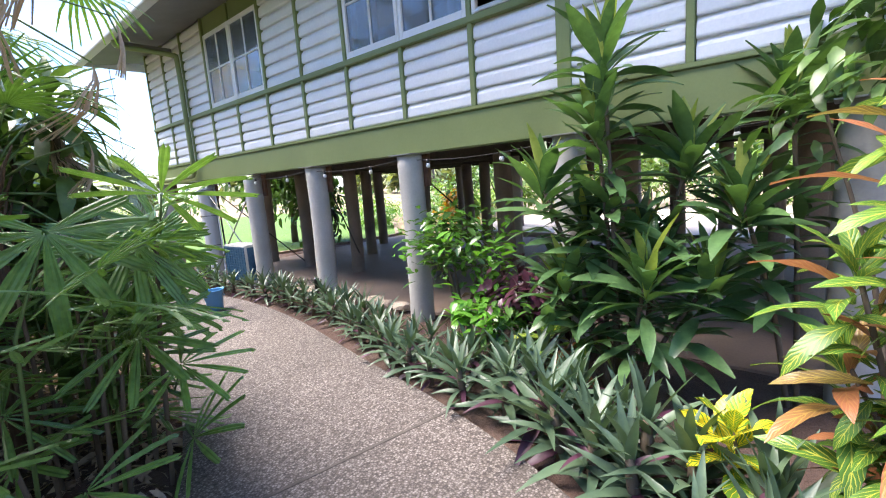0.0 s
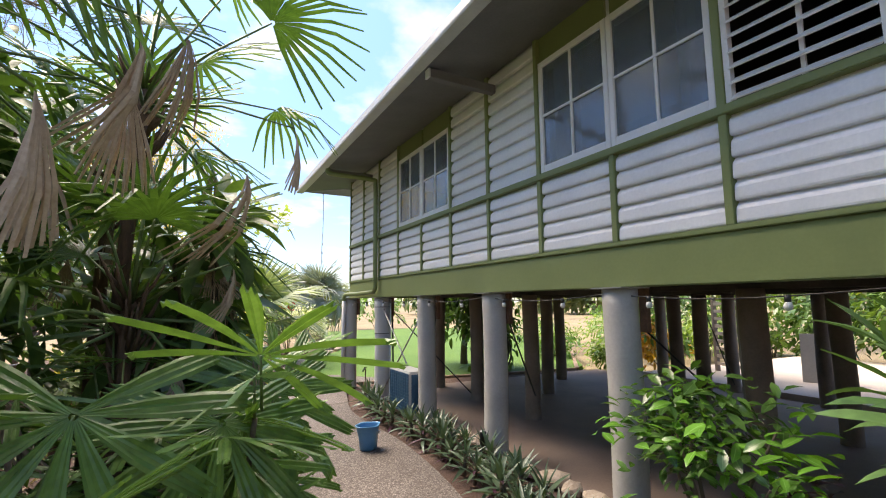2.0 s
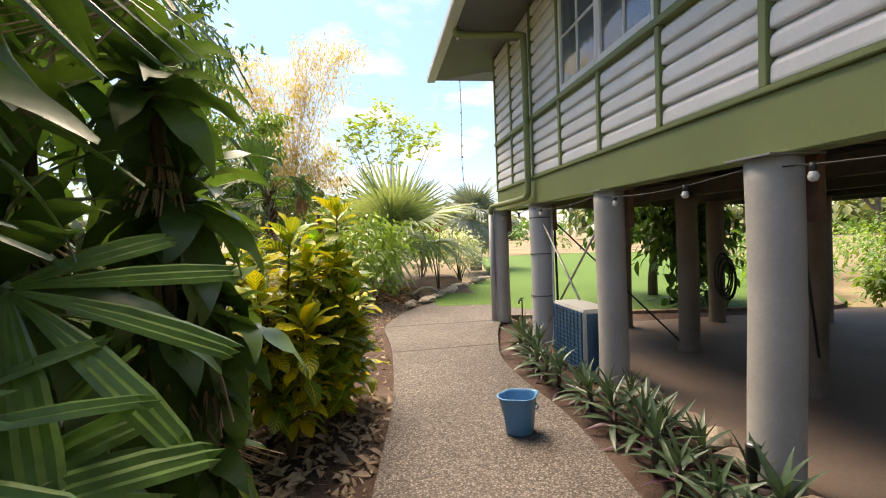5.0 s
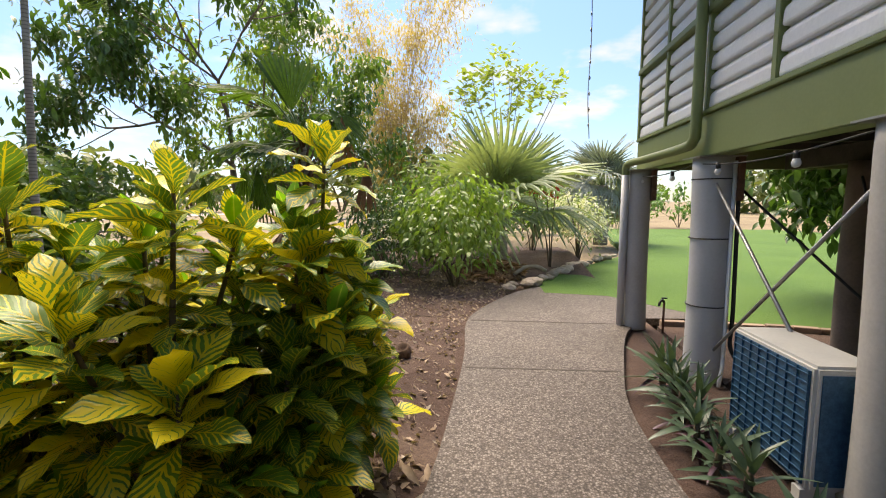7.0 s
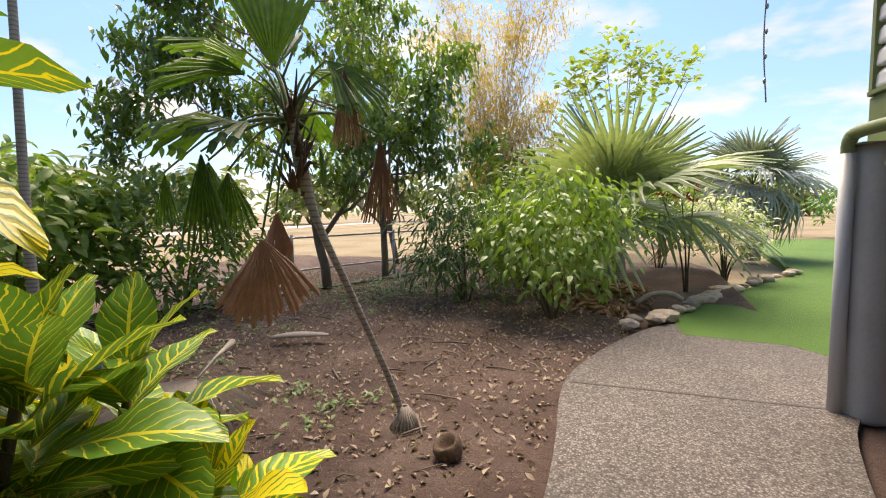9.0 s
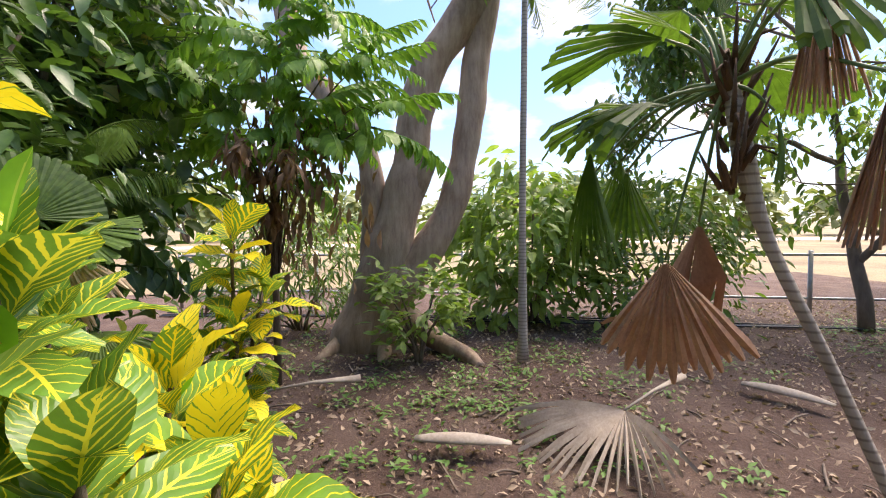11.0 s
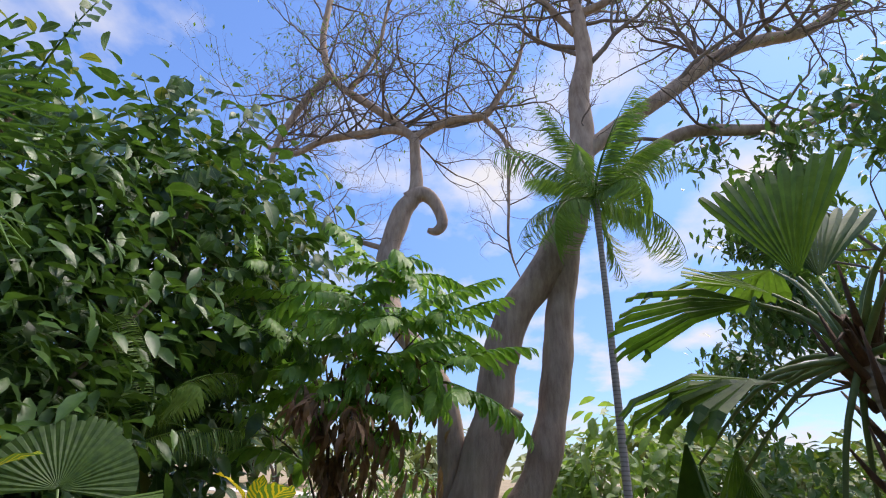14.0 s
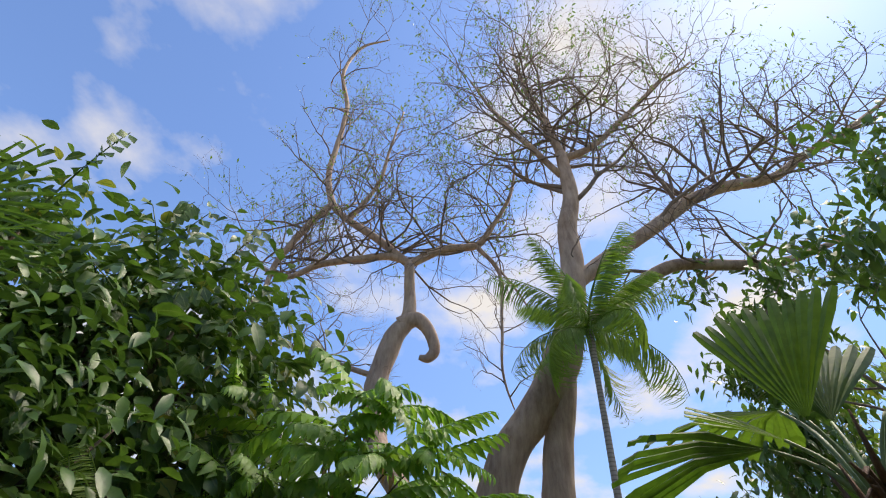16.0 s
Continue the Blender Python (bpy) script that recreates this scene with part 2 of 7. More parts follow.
GUTTER = surf("gutter_grey_paint", (0.48, 0.50, 0.50), (0.58, 0.60, 0.60), 0.45, 3, 40, 0.1)
ROOF = surf("roof_metal", (0.40, 0.42, 0.43), (0.52, 0.53, 0.53), 0.4, 2, 30, 0.1, metal=0.3)
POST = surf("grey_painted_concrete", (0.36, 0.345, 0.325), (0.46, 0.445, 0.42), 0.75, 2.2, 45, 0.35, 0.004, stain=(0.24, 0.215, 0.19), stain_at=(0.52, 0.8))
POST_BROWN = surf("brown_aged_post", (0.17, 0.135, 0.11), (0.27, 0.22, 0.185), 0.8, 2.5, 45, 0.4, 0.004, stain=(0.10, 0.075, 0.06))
PIPE_GREY = surf("grey_pipe_paint", (0.42, 0.43, 0.45), (0.50, 0.51, 0.53), 0.45, 2, 50, 0.1)
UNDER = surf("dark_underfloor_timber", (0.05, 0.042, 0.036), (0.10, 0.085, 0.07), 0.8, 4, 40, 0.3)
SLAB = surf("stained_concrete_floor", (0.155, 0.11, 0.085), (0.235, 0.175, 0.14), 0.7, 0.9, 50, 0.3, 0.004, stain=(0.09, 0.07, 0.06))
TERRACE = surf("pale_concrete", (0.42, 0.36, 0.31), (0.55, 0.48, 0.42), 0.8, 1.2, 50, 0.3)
AGG = aggregate("exposed_aggregate")
TURF = turf("green_turf")
SOIL = soil("red_brown_soil")
FIELD = field("dry_field")
GLASS = glass_mat("window_glass")
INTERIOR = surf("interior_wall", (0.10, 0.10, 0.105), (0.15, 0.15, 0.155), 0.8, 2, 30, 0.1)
CURTAIN = surf("pale_curtain", (0.38, 0.42, 0.46), (0.55, 0.58, 0.62), 0.9, 3, 30, 0.2)
BLACK = surf("black_rubber", (0.012, 0.012, 0.013), (0.03, 0.03, 0.03), 0.5, 8, 60, 0.1)
STEEL = surf("galvanised_steel", (0.28, 0.28, 0.28), (0.42, 0.42, 0.42), 0.45, 8, 60, 0.2, metal=0.7)
JOINT = surf("dark_joint_filler", (0.05, 0.042, 0.036), (0.10, 0.085, 0.072), 0.9, 12, 60, 0.4)
RUST = surf("rusty_bracket", (0.10, 0.05, 0.03), (0.20, 0.10, 0.06), 0.8, 12, 60, 0.4)
BUCKET = surf("blue_plastic", (0.07, 0.23, 0.42), (0.10, 0.29, 0.50), 0.35, 4, 80, 0.05)
AC_CASE = surf("cream_metal_case", (0.48, 0.48, 0.46), (0.58, 0.58, 0.55), 0.45, 4, 50, 0.05)
AC_FIN = surf("blue_coil_fins", (0.02, 0.07, 0.14), (0.05, 0.15, 0.26), 0.4, 30, 90, 0.3, metal=0.3)
BRICK = surf("edging_brick", (0.22, 0.15, 0.11), (0.36, 0.27, 0.20), 0.85, 6, 60, 0.5, per_object=0.3)
ROCK = surf("garden_stone", (0.32, 0.25, 0.185), (0.54, 0.455, 0.37), 0.85, 6, 50, 0.6, 0.01, per_object=0.5)
BULB = surf("frosted_bulb_glass", (0.62, 0.62, 0.60), (0.72, 0.72, 0.70), 0.25, 4, 50, 0.0)
LITTER = leafy("leaf_litter", (0.143, 0.083, 0.050), (0.576, 0.444, 0.324), 0.8, 0.1, brown=(0.62, 0.55, 0.46))
STRAW = surf("dry_palm_straw", (0.34, 0.245, 0.16), (0.58, 0.46, 0.33), 0.8, 6, 60, 0.4, per_object=0.3)
GREYSTRAW = surf("weathered_grey_frond", (0.25, 0.205, 0.165), (0.47, 0.405, 0.335), 0.85, 6, 60, 0.4, per_object=0.2)
COPPER = surf("copper_brown_frond", (0.30, 0.155, 0.09), (0.52, 0.31, 0.19), 0.7, 5, 60, 0.4, per_object=0.25)

LADY = leafy("lady_palm_leaf", (0.046, 0.11, 0.028), (0.18, 0.32, 0.08), 0.32, 0.3, island=False)
PALM_FREE = leafy("windmill_palm_leaf", (0.038, 0.092, 0.024), (0.13, 0.24, 0.06), 0.4, 0.28, island=False, brown=(0.30, 0.22, 0.10))
FEATHER = leafy("feather_palm_leaflet", (0.10, 0.19, 0.04), (0.24, 0.36, 0.09), 0.45, 0.4, island=False)
FAN = leafy("fan_palm_leaf", (0.038, 0.092, 0.016), (0.12, 0.21, 0.034), 0.55, 0.36, island=False)
BLUE = leafy("blue_green_palm_leaf", (0.19, 0.25, 0.14), (0.34, 0.40, 0.24), 0.5, 0.25, island=False)
SILVER = leafy("silver_palm_leaf", (0.22, 0.26, 0.23), (0.38, 0.42, 0.37), 0.55, 0.15, island=False)
CORDY = leafy("cordyline_leaf", (0.046, 0.108, 0.042), (0.125, 0.235, 0.08), 0.35, 0.2, island=False)
NEWLEAF = leafy("young_lime_leaf", (0.25, 0.34, 0.07), (0.40, 0.46, 0.13), 0.4, 0.35, island=False)
RHOEO = leafy("boat_lily_leaf", (0.047, 0.089, 0.057), (0.100, 0.156, 0.088), 0.4, 0.12, island=False)
RHOEO_UNDER = leafy("boat_lily_purple_leaf", (0.05, 0.018, 0.035), (0.10, 0.03, 0.06), 0.45, 0.15, island=False)
GARD = leafy("glossy_gardenia_leaf", (0.035, 0.094, 0.027), (0.105, 0.217, 0.047), 0.25, 0.2, rib=(0.10, 0.20, 0.06))
GARD_NEW = leafy("bright_gardenia_leaf", (0.09, 0.26, 0.03), (0.15, 0.36, 0.05), 0.25, 0.3, rib=(0.2, 0.4, 0.1))
PURPLE = leafy("purple_leaf", (0.035, 0.012, 0.025), (0.11, 0.035, 0.06), 0.35, 0.15)
DRAC = leafy("dracaena_leaf", (0.050, 0.110, 0.034), (0.150, 0.25, 0.065), 0.34, 0.25, island=False)
BUSH = leafy("bush_leaf", (0.114, 0.203, 0.047), (0.298, 0.420, 0.095), 0.45, 0.35, rib=(0.2, 0.3, 0.1))
DARKBUSH = leafy("dark_shrub_leaf", (0.038, 0.086, 0.026), (0.115, 0.217, 0.049), 0.35, 0.25)
MIDBUSH = leafy("tree_leaf", (0.066, 0.136, 0.032), (0.181, 0.285, 0.058), 0.4, 0.35, brown=(0.28, 0.26, 0.06))
LIGHT_TREE = leafy("pale_green_tree_leaf", (0.20, 0.28, 0.07), (0.36, 0.43, 0.13), 0.5, 0.4)
GOLD_TREE = leafy("golden_bamboo_leaf", (0.52, 0.39, 0.14), (0.76, 0.61, 0.28), 0.6, 0.3)
FARWOOD = leafy("far_wood_leaf", (0.105, 0.145, 0.054), (0.263, 0.290, 0.108), 0.6, 0.25)
DEADLEAF = leafy("dead_brown_leaf", (0.14, 0.07, 0.04), (0.36, 0.22, 0.13), 0.7, 0.2)
WEED = leafy("low_weed_leaf", (0.07, 0.17, 0.03), (0.16, 0.30, 0.06), 0.5, 0.3)
FLOWER_W = leafy("white_blossom", (0.62, 0.62, 0.52), (0.80, 0.80, 0.72), 0.6, 0.3)
FLOWER_R = leafy("red_blossom", (0.55, 0.03, 0.03), (0.72, 0.06, 0.06), 0.5, 0.3)
ORANGE = leafy("orange_croton_leaf", (0.45, 0.16, 0.02), (0.62, 0.40, 0.03), 0.45, 0.3)
CROTON = croton_mat("yellow_vein_croton_leaf", (0.11, 0.26, 0.03), (0.76, 0.62, 0.025), 0.46)
CROTON_GREEN = croton_mat("green_croton_leaf", (0.085, 0.215, 0.026), (0.62, 0.58, 0.045), 0.16)
CROTON_RED = croton_mat("red_croton_leaf", (0.06, 0.165, 0.025), (0.42, 0.44, 0.06), 0.08, old=(0.36, 0.11, 0.06))
YOUNG = leafy("young_croton_leaf", (0.14, 0.36, 0.03), (0.24, 0.48, 0.05), 0.35, 0.35, island=False, rib=(0.40, 0.52, 0.10))
FISHTAIL = leafy("fishtail_palm_leaflet", (0.022, 0.060, 0.015), (0.105, 0.20, 0.038), 0.5, 0.26, rib=(0.10, 0.16, 0.05), brown=(0.42, 0.38, 0.10))
FRESH = leafy("fresh_pinnate_leaf", (0.11, 0.25, 0.04), (0.30, 0.48, 0.10), 0.4, 0.42)
CUTWOOD = surf("pale_cut_wood", (0.36, 0.28, 0.20), (0.50, 0.41, 0.31), 0.8, 8, 60, 0.3)
BARK = bark("grey_brown_bark", (0.185, 0.12, 0.082), (0.46, 0.35, 0.26))
TWIG = bark("twig_bark", (0.10, 0.075, 0.06), (0.24, 0.185, 0.145), scale=20)
PALMBARK = bark("ringed_palm_bark", (0.27, 0.235, 0.20), (0.46, 0.415, 0.36), ring=9)
FIBRE = bark("palm_fibre", (0.05, 0.03, 0.02), (0.17, 0.10, 0.06), scale=40)
DARKSTEM = bark("dark_stem_bark", (0.07, 0.05, 0.035), (0.17, 0.13, 0.09), scale=25)
GREENSTEM = surf("green_petiole", (0.08, 0.14, 0.04), (0.15, 0.22, 0.07), 0.5, 10, 60, 0.2)


# ---- mesh helpers ----
def arr_mesh(name, V, F, mat, UV=None, smooth=True):
    """A mesh from numpy arrays of points and quads."""
    V, F = np.asarray(V, np.float32), np.asarray(F, np.int32)
    me = bpy.data.meshes.new(name)
    me.vertices.add(len(V))
    me.vertices.foreach_set("co", V.ravel())
    me.loops.add(F.size)
    me.loops.foreach_set("vertex_index", F.ravel())
    me.polygons.add(len(F))
    me.polygons.foreach_set("loop_start", np.arange(0, F.size, 4, dtype=np.int32))
    me.polygons.foreach_set("use_smooth", np.full(len(F), smooth))
    if UV is not None:
        me.uv_layers.new(name="UVMap").data.foreach_set("uv", np.asarray(UV, np.float32)[F.ravel()].ravel())
    me.materials.append(mat)
    me.update(calc_edges=True)
    return me


def child(name, me, parent, m=None, label=""):
    ob = new(name, me)
    if parent is not None:
        ob.parent = parent
    if m is not None:
        ob.matrix_basis = m
    return tagged(ob, label)


def part(name, bm, mat, parent, label="", smooth=False, m=None):
    me = bpy.data.meshes.new(name)
    bmesh.ops.recalc_face_normals(bm, faces=bm.faces)
    bm.to_mesh(me)
    bm.free()
    me.materials.append(mat)
    if smooth:
        for p in me.polygons:
            p.use_smooth = True
    return child(name, me, parent, m, label)


def thing(name, label, category, at=(0, 0, 0), rz=0.0, group="", kind=""):
    ob = new(name)
    ob.empty_display_size = 0.1
    ob.matrix_basis = pose(*at, 0, 0, rz)
    return tagged(ob, label, category, group, kind)


def box_bm(x0, x1, y0, y1, z0, z1, bevel=0.0, bm=None):
    bm = bm or bmesh.new()
    vs = [bm.verts.new((x, y, z)) for x in (x0, x1) for y in (y0, y1) for z in (z0, z1)]
    fs = [bm.faces.new([vs[i] for i in q]) for q in ((0, 1, 3, 2), (4, 6, 7, 5), (0, 4, 5, 1), (2, 3, 7, 6), (0, 2, 6, 4), (1, 5, 7, 3))]
    if bevel:
        bmesh.ops.bevel(bm, geom=list({e for f in fs for e in f.edges}), offset=bevel, segments=2, affect="EDGES")
    return bm


def tube(points, radii, n=8, cap=True):
    """Quads of a tapered tube along the points."""
    P = np.asarray(points, float)
    R = np.broadcast_to(np.asarray(radii, float), (len(P),))
    T = np.gradient(P, axis=0)
    T /= np.linalg.norm(T, axis=1)[:, None] + 1e-9
    ref = np.array([0.0, 0, 1]) if abs(T[0][2]) < 0.9 else np.array([1.0, 0, 0])
    V = []
    side = np.cross(T[0], ref)
    for p, t, r in zip(P, T, R):
        side = side - t * side.dot(t)
        side /= np.linalg.norm(side) + 1e-9
        up2 = np.cross(t, side)
        a = np.linspace(0, 2 * np.pi, n, endpoint=False)
        V.append(p + r * (np.cos(a)[:, None] * side + np.sin(a)[:, None] * up2))
    V = np.concatenate(V)
    i, j = np.meshgrid(np.arange(len(P) - 1), np.arange(n), indexing="ij")
    j2 = (j + 1) % n
    F = np.stack([i * n + j, i * n + j2, (i + 1) * n + j2, (i + 1) * n + j], -1).reshape(-1, 4)
    if cap:
        k = len(V)
        V = np.concatenate([V, P[:1], P[-1:]])
        j = np.arange(0, n, 2)
        e = (len(P) - 1) * n
        F = np.concatenate([F, np.stack([np.full_like(j, k), (j + 2) % n, (j + 1) % n, j], -1), np.stack([np.full_like(j, k + 1), e + j, e + (j + 1) % n, e + (j + 2) % n], -1)])
    return V, F


def joined(pieces):
    Vs, Fs, o = [], [], 0
    for V, F in pieces:
        Vs.append(V)
        Fs.append(F + o)
        o += len(V)
    return np.concatenate(Vs), np.concatenate(Fs)


def smooth_line(pts, per=6):
    """Catmull-Rom through the points; works for places and radii alike."""
    P = np.asarray(pts, float)
    P = np.vstack([2 * P[0] - P[1], P, 2 * P[-1] - P[-2]])
    out = []
    for k in range(1, len(P) - 2):
        for s in np.linspace(0, 1, per, endpoint=False):
            a, b, c, d = P[k - 1:k + 3]
            out.append(0.5 * (2 * b + (c - a) * s + (2 * a - 5 * b + 4 * c - d) * s * s + (3 * b - a - 3 * c + d) * s ** 3))
    out.append(P[-2])
    return np.array(out)


def leaf_shape(L, W, segs=5, droop=0.5, fold=0.25, peak=0.45, wave=0.0, curl=0.0):
    """One blade along +y with a folded midrib; u across, v along."""
    V, UV = [], []
    ex = math.log(0.5) / math.log(peak)
    y = z = 0.0
    for i in range(segs + 1):
        v = i / segs
        w = max(W / 2 * math.sin(math.pi * min(max(v, 0.03), 0.985) ** ex) ** 0.85, W * 0.02)
        a = curl - droop * v
        if i:
            y += L / segs * math.cos(a)
            z += L / segs * math.sin(a)
        dz = wave * W * math.sin(v * 14)
        V += [(-w, y, z + fold * w + dz), (0, y, z), (w, y, z + fold * w - dz)]
        UV += [(0, v), (0.5, v), (1, v)]
    F = []
    for i in range(segs):
        for c in (0, 1):
            k = 3 * i + c
            F.append((k, k + 1, k + 4, k + 3))
    return np.array(V), np.array(F), np.array(UV)


def fan_shape(R, n, spread, cut=0.5, droop=0.35, pleat=0.05, blunt=0.5, gap=0.0, cup=0.0, seed=0, tip=0.0, seg=0.0):
    """A pleated fan leaf: n segments, joined up to the cut, free beyond it. Petiole end at the origin, fan opens along +y."""
    rng = random.Random(seed)
    V, F, UV = [], [], []
    for j in range(n):
        a0 = radians(-spread / 2 + spread * j / n)
        a1 = radians(-spread / 2 + spread * (j + 1) / n)
        am, half = (a0 + a1) / 2, (a1 - a0) / 2
        k0 = len(V)
        rj = R * (0.82 + 0.18 * math.cos(am * 0.9)) * rng.uniform(0.93, 1.05)
        dj = droop * rng.uniform(0.7, 1.4)
        wc, wf = R * cut * half, max(R * cut * half, seg / 2)
        for fr, wid in ((0.03, 0.03 * R * half), (cut * 0.5, wc * 0.5), (cut, wc), ((cut + 1) / 2, wf * (1 - gap) * (0.75 + 0.25 * blunt)), (1.0, wf * (1 - gap) * blunt * 0.8 + 0.002)):
            r = rj * fr if fr > cut else R * fr
            bendz = -dj * R * fr ** 2.2 + cup * R * fr * (1 - math.cos(am))
            flat_r = r * (1 - 0.25 * dj * fr * fr)
            for sgn, up3 in ((-1, 0.0), (0, pleat * R * min(1, fr * 2) * (1 - 0.4 * fr)), (1, 0.0)):
                cx, cy = math.sin(am) * flat_r, math.cos(am) * flat_r
                ox, oy = math.cos(am) * wid * sgn, -math.sin(am) * wid * sgn
                V.append((cx + ox, cy + oy, bendz + up3 - (tip * R * fr ** 3 if sgn else 0)))
                UV.append((0.5 + 0.5 * sgn, fr))
        for i in range(4):
            for c in (0, 1):
                k = k0 + 3 * i + c
                F.append((k, k + 1, k + 4, k + 3))
    return np.array(V), np.array(F), np.array(UV)


def lady_fan(R, groups, ribs, spread, seg, seed=0, droop=0.1, pleat=0.006):
    """A hand of free blunt strips, each pleated by its own ribs and ragged at the end."""
    rng = random.Random(seed)
    V, F, UV = [], [], []
    nc = 2 * ribs + 1
    fr_list = (0.03, 0.2, 0.45, 0.7, 0.9, 1.0)
    for j in range(groups):
        am = radians(-spread / 2 + spread * (j + 0.5) / groups + rng.uniform(-3, 3))
        rj = R * (0.85 + 0.15 * math.cos(am * 0.8)) * rng.uniform(0.92, 1.06)
        dj, k0 = droop * rng.uniform(0.4, 1.6), len(V)
        for fr in fr_list:
            w = seg * min(1.0, 0.12 + 1.7 * fr) * (1 - 0.25 * max(0, fr - 0.7) / 0.3)
            for c in range(nc):
                o = (c / (nc - 1) - 0.5) * w
                r = rj * (fr - (0.05 * rng.random() + (0.05 if c % 2 == 0 else 0)) * (fr == 1.0))
                V.append((math.sin(am) * r + math.cos(am) * o, math.cos(am) * r - math.sin(am) * o, -dj * R * fr ** 2.2 + (pleat if c % 2 else 0) * min(1, 3 * fr) + 0.25 * abs(o) * (1 - fr)))
                UV.append((c / (nc - 1), fr))
        for i in range(len(fr_list) - 1):
            for c in range(nc - 1):
                k = k0 + nc * i + c
                F.append((k, k + 1, k + nc + 1, k + nc))
    return np.array(V), np.array(F), np.array(UV)


def turn_to(pos, yaw, pitch, roll=0.0, s=1.0):
    """Pose that sends a leaf's +y to the given heading (degrees from +x) and pitch above the level."""
    return Matrix.Translation(pos) @ Euler((0, 0, radians(yaw - 90))).to_matrix().to_4x4() @ Euler((radians(pitch), 0, 0)).to_matrix().to_4x4() @ Euler((0, radians(roll), 0)).to_matrix().to_4x4() @ Matrix.Scale(s, 4)


def scatter(shape, mats):
    """Many copies of a leaf shape in one pair of arrays."""
    V, F, UV = shape
    A = np.array([[list(r) for r in m] for m in mats])
    W = np.einsum("nij,vj->nvi", A[:, :3, :3], V) + A[:, None, :3, 3]
    off = (np.arange(len(A)) * len(V))[:, None, None]
    return W.reshape(-1, 3), (F[None] + off).reshape(-1, 4), np.tile(UV, (len(A), 1))


def foliage_mesh(name, shape, mats, mat):
    V, F, UV = scatter(shape, mats)
    return arr_mesh(name, V, F, mat, UV)


def grow(start, heading, length, radius, levels, rng, kids=3, spread=40, shrink=0.68, lift=0.1, wobble=0.25, segs=5, n=6, thin=0.6):
    """Branches that fork at random. Returns tubes and twig tips (place, direction)."""
    tubes, tips = [], []

    def run(p, d, L, r, lev):
        P, D, pts = np.array(p, float), np.array(d, float), [np.array(p, float)]
        for _ in range(segs):
            D = D + np.array([rng.gauss(0, wobble), rng.gauss(0, wobble), rng.gauss(0, wobble) + lift]) * 0.5
            D /= np.linalg.norm(D)
            P = P + D * L / segs
            pts.append(P.copy())
        tubes.append(tube(pts, np.linspace(r, r * thin, segs + 1), n if lev > 1 else max(4, n - 2), cap=lev == levels))
        if lev == 0:
            tips.extend((pts[k], D) for k in range(1, segs + 1))
            return
        for k in range(kids):
            at = segs if k == 0 else rng.randint(max(1, segs // 2), segs)
            ax = np.array([rng.gauss(0, 1) for _ in range(3)])
            ax -= D * ax.dot(D)
            ax /= np.linalg.norm(ax) + 1e-9
            ang = radians(spread) * rng.uniform(0.5, 1.2)
            nd = D * math.cos(ang) + ax * math.sin(ang)
            run(pts[at], nd, L * shrink * rng.uniform(0.75, 1.2), r * thin * rng.uniform(0.65, 0.95), lev - 1)

    run(start, heading, length, radius, levels)
    return tubes, tips

# ---- ground and paths ----
def sheet(name, pts, z, mat, depth, label, category, m=None):
    """A slab from an outline."""
    bm = bmesh.new()
    f = bm.faces.new([bm.verts.new((x, y, z)) for x, y in pts])
    g = bmesh.ops.extrude_face_region(bm, geom=[f])
    bmesh.ops.translate(bm, vec=(0, 0, -depth), verts=[v for v in g["geom"] if isinstance(v, bmesh.types.BMVert)])
    ob = part(name, bm, mat, None, m=m)
    return tagged(ob, label, category, kind="structure")


bm = bmesh.new()
bmesh.ops.create_grid(bm, x_segments=8, y_segments=8, size=420)
ground = tagged(part("ground", bm, FIELD, None, m=pose(0, 0, -0.16)), "dry straw-coloured open ground with bare patches", "ground", kind="structure")

# garden bed with low mounds
BX0, BX1, BY0, BY1, NX, NY = -13.0, 0.25, -4.0, 21.0, 90, 160
gx, gy = np.meshgrid(np.linspace(BX0, BX1, NX), np.linspace(BY0, BY1, NY), indexing="ij")
gz = np.array([[0.035 * noise.noise((x * 0.6, y * 0.6, 0)) + 0.018 * noise.noise((x * 3, y * 3, 2)) for y in gy[0]] for x in gx[:, 0]])
path_mid = np.interp(gy, [-1.0, 1.0, 2.8, 4.3, 6.0, 7.5, 9, 11.5, 13.2], [-4.2, -3.3, -2.2, -1.8, -1.4, -1.25, -1.2, -0.9, -0.7])
near = np.clip((np.abs(gx - path_mid) - 0.75) / 0.5, 0, 1)
rise = 0.22 * np.exp(-((gx + 0.2) ** 2 + (gy - 18) ** 2) / 6)
gz = np.where(np.abs(gx - path_mid) < 1.3, -0.012 - 0.06 * (1 - near) + gz * near * 0.4, gz - 0.015) + rise
idx = np.arange(NX * NY).reshape(NX, NY)
F = np.stack([idx[:-1, :-1], idx[1:, :-1], idx[1:, 1:], idx[:-1, 1:]], -1).reshape(-1, 4)
bed = child("garden_bed", arr_mesh("garden_bed", np.stack([gx, gy, gz], -1).reshape(-1, 3), F, SOIL), None)
tagged(bed, "bare red-brown soil of the garden bed with litter", "garden bed", kind="structure")

lawn_pts = [(-0.85, 13.55), (0.1, 13.4), (0.9, 12.4), (1.5, 11.75), (5.6, 10.95), (6.4, 11.4), (8.6, 14.2), (11, 19), (14, 27), (12, 31), (4.0, 31), (2.6, 24), (2.1, 19.4), (0.9, 17.6), (-0.1, 16.0), (-0.9, 14.6)]
lawn = sheet("lawn", lawn_pts, 0.002, TURF, 0.2, "flat bright green lawn beside the raised house", "lawn")

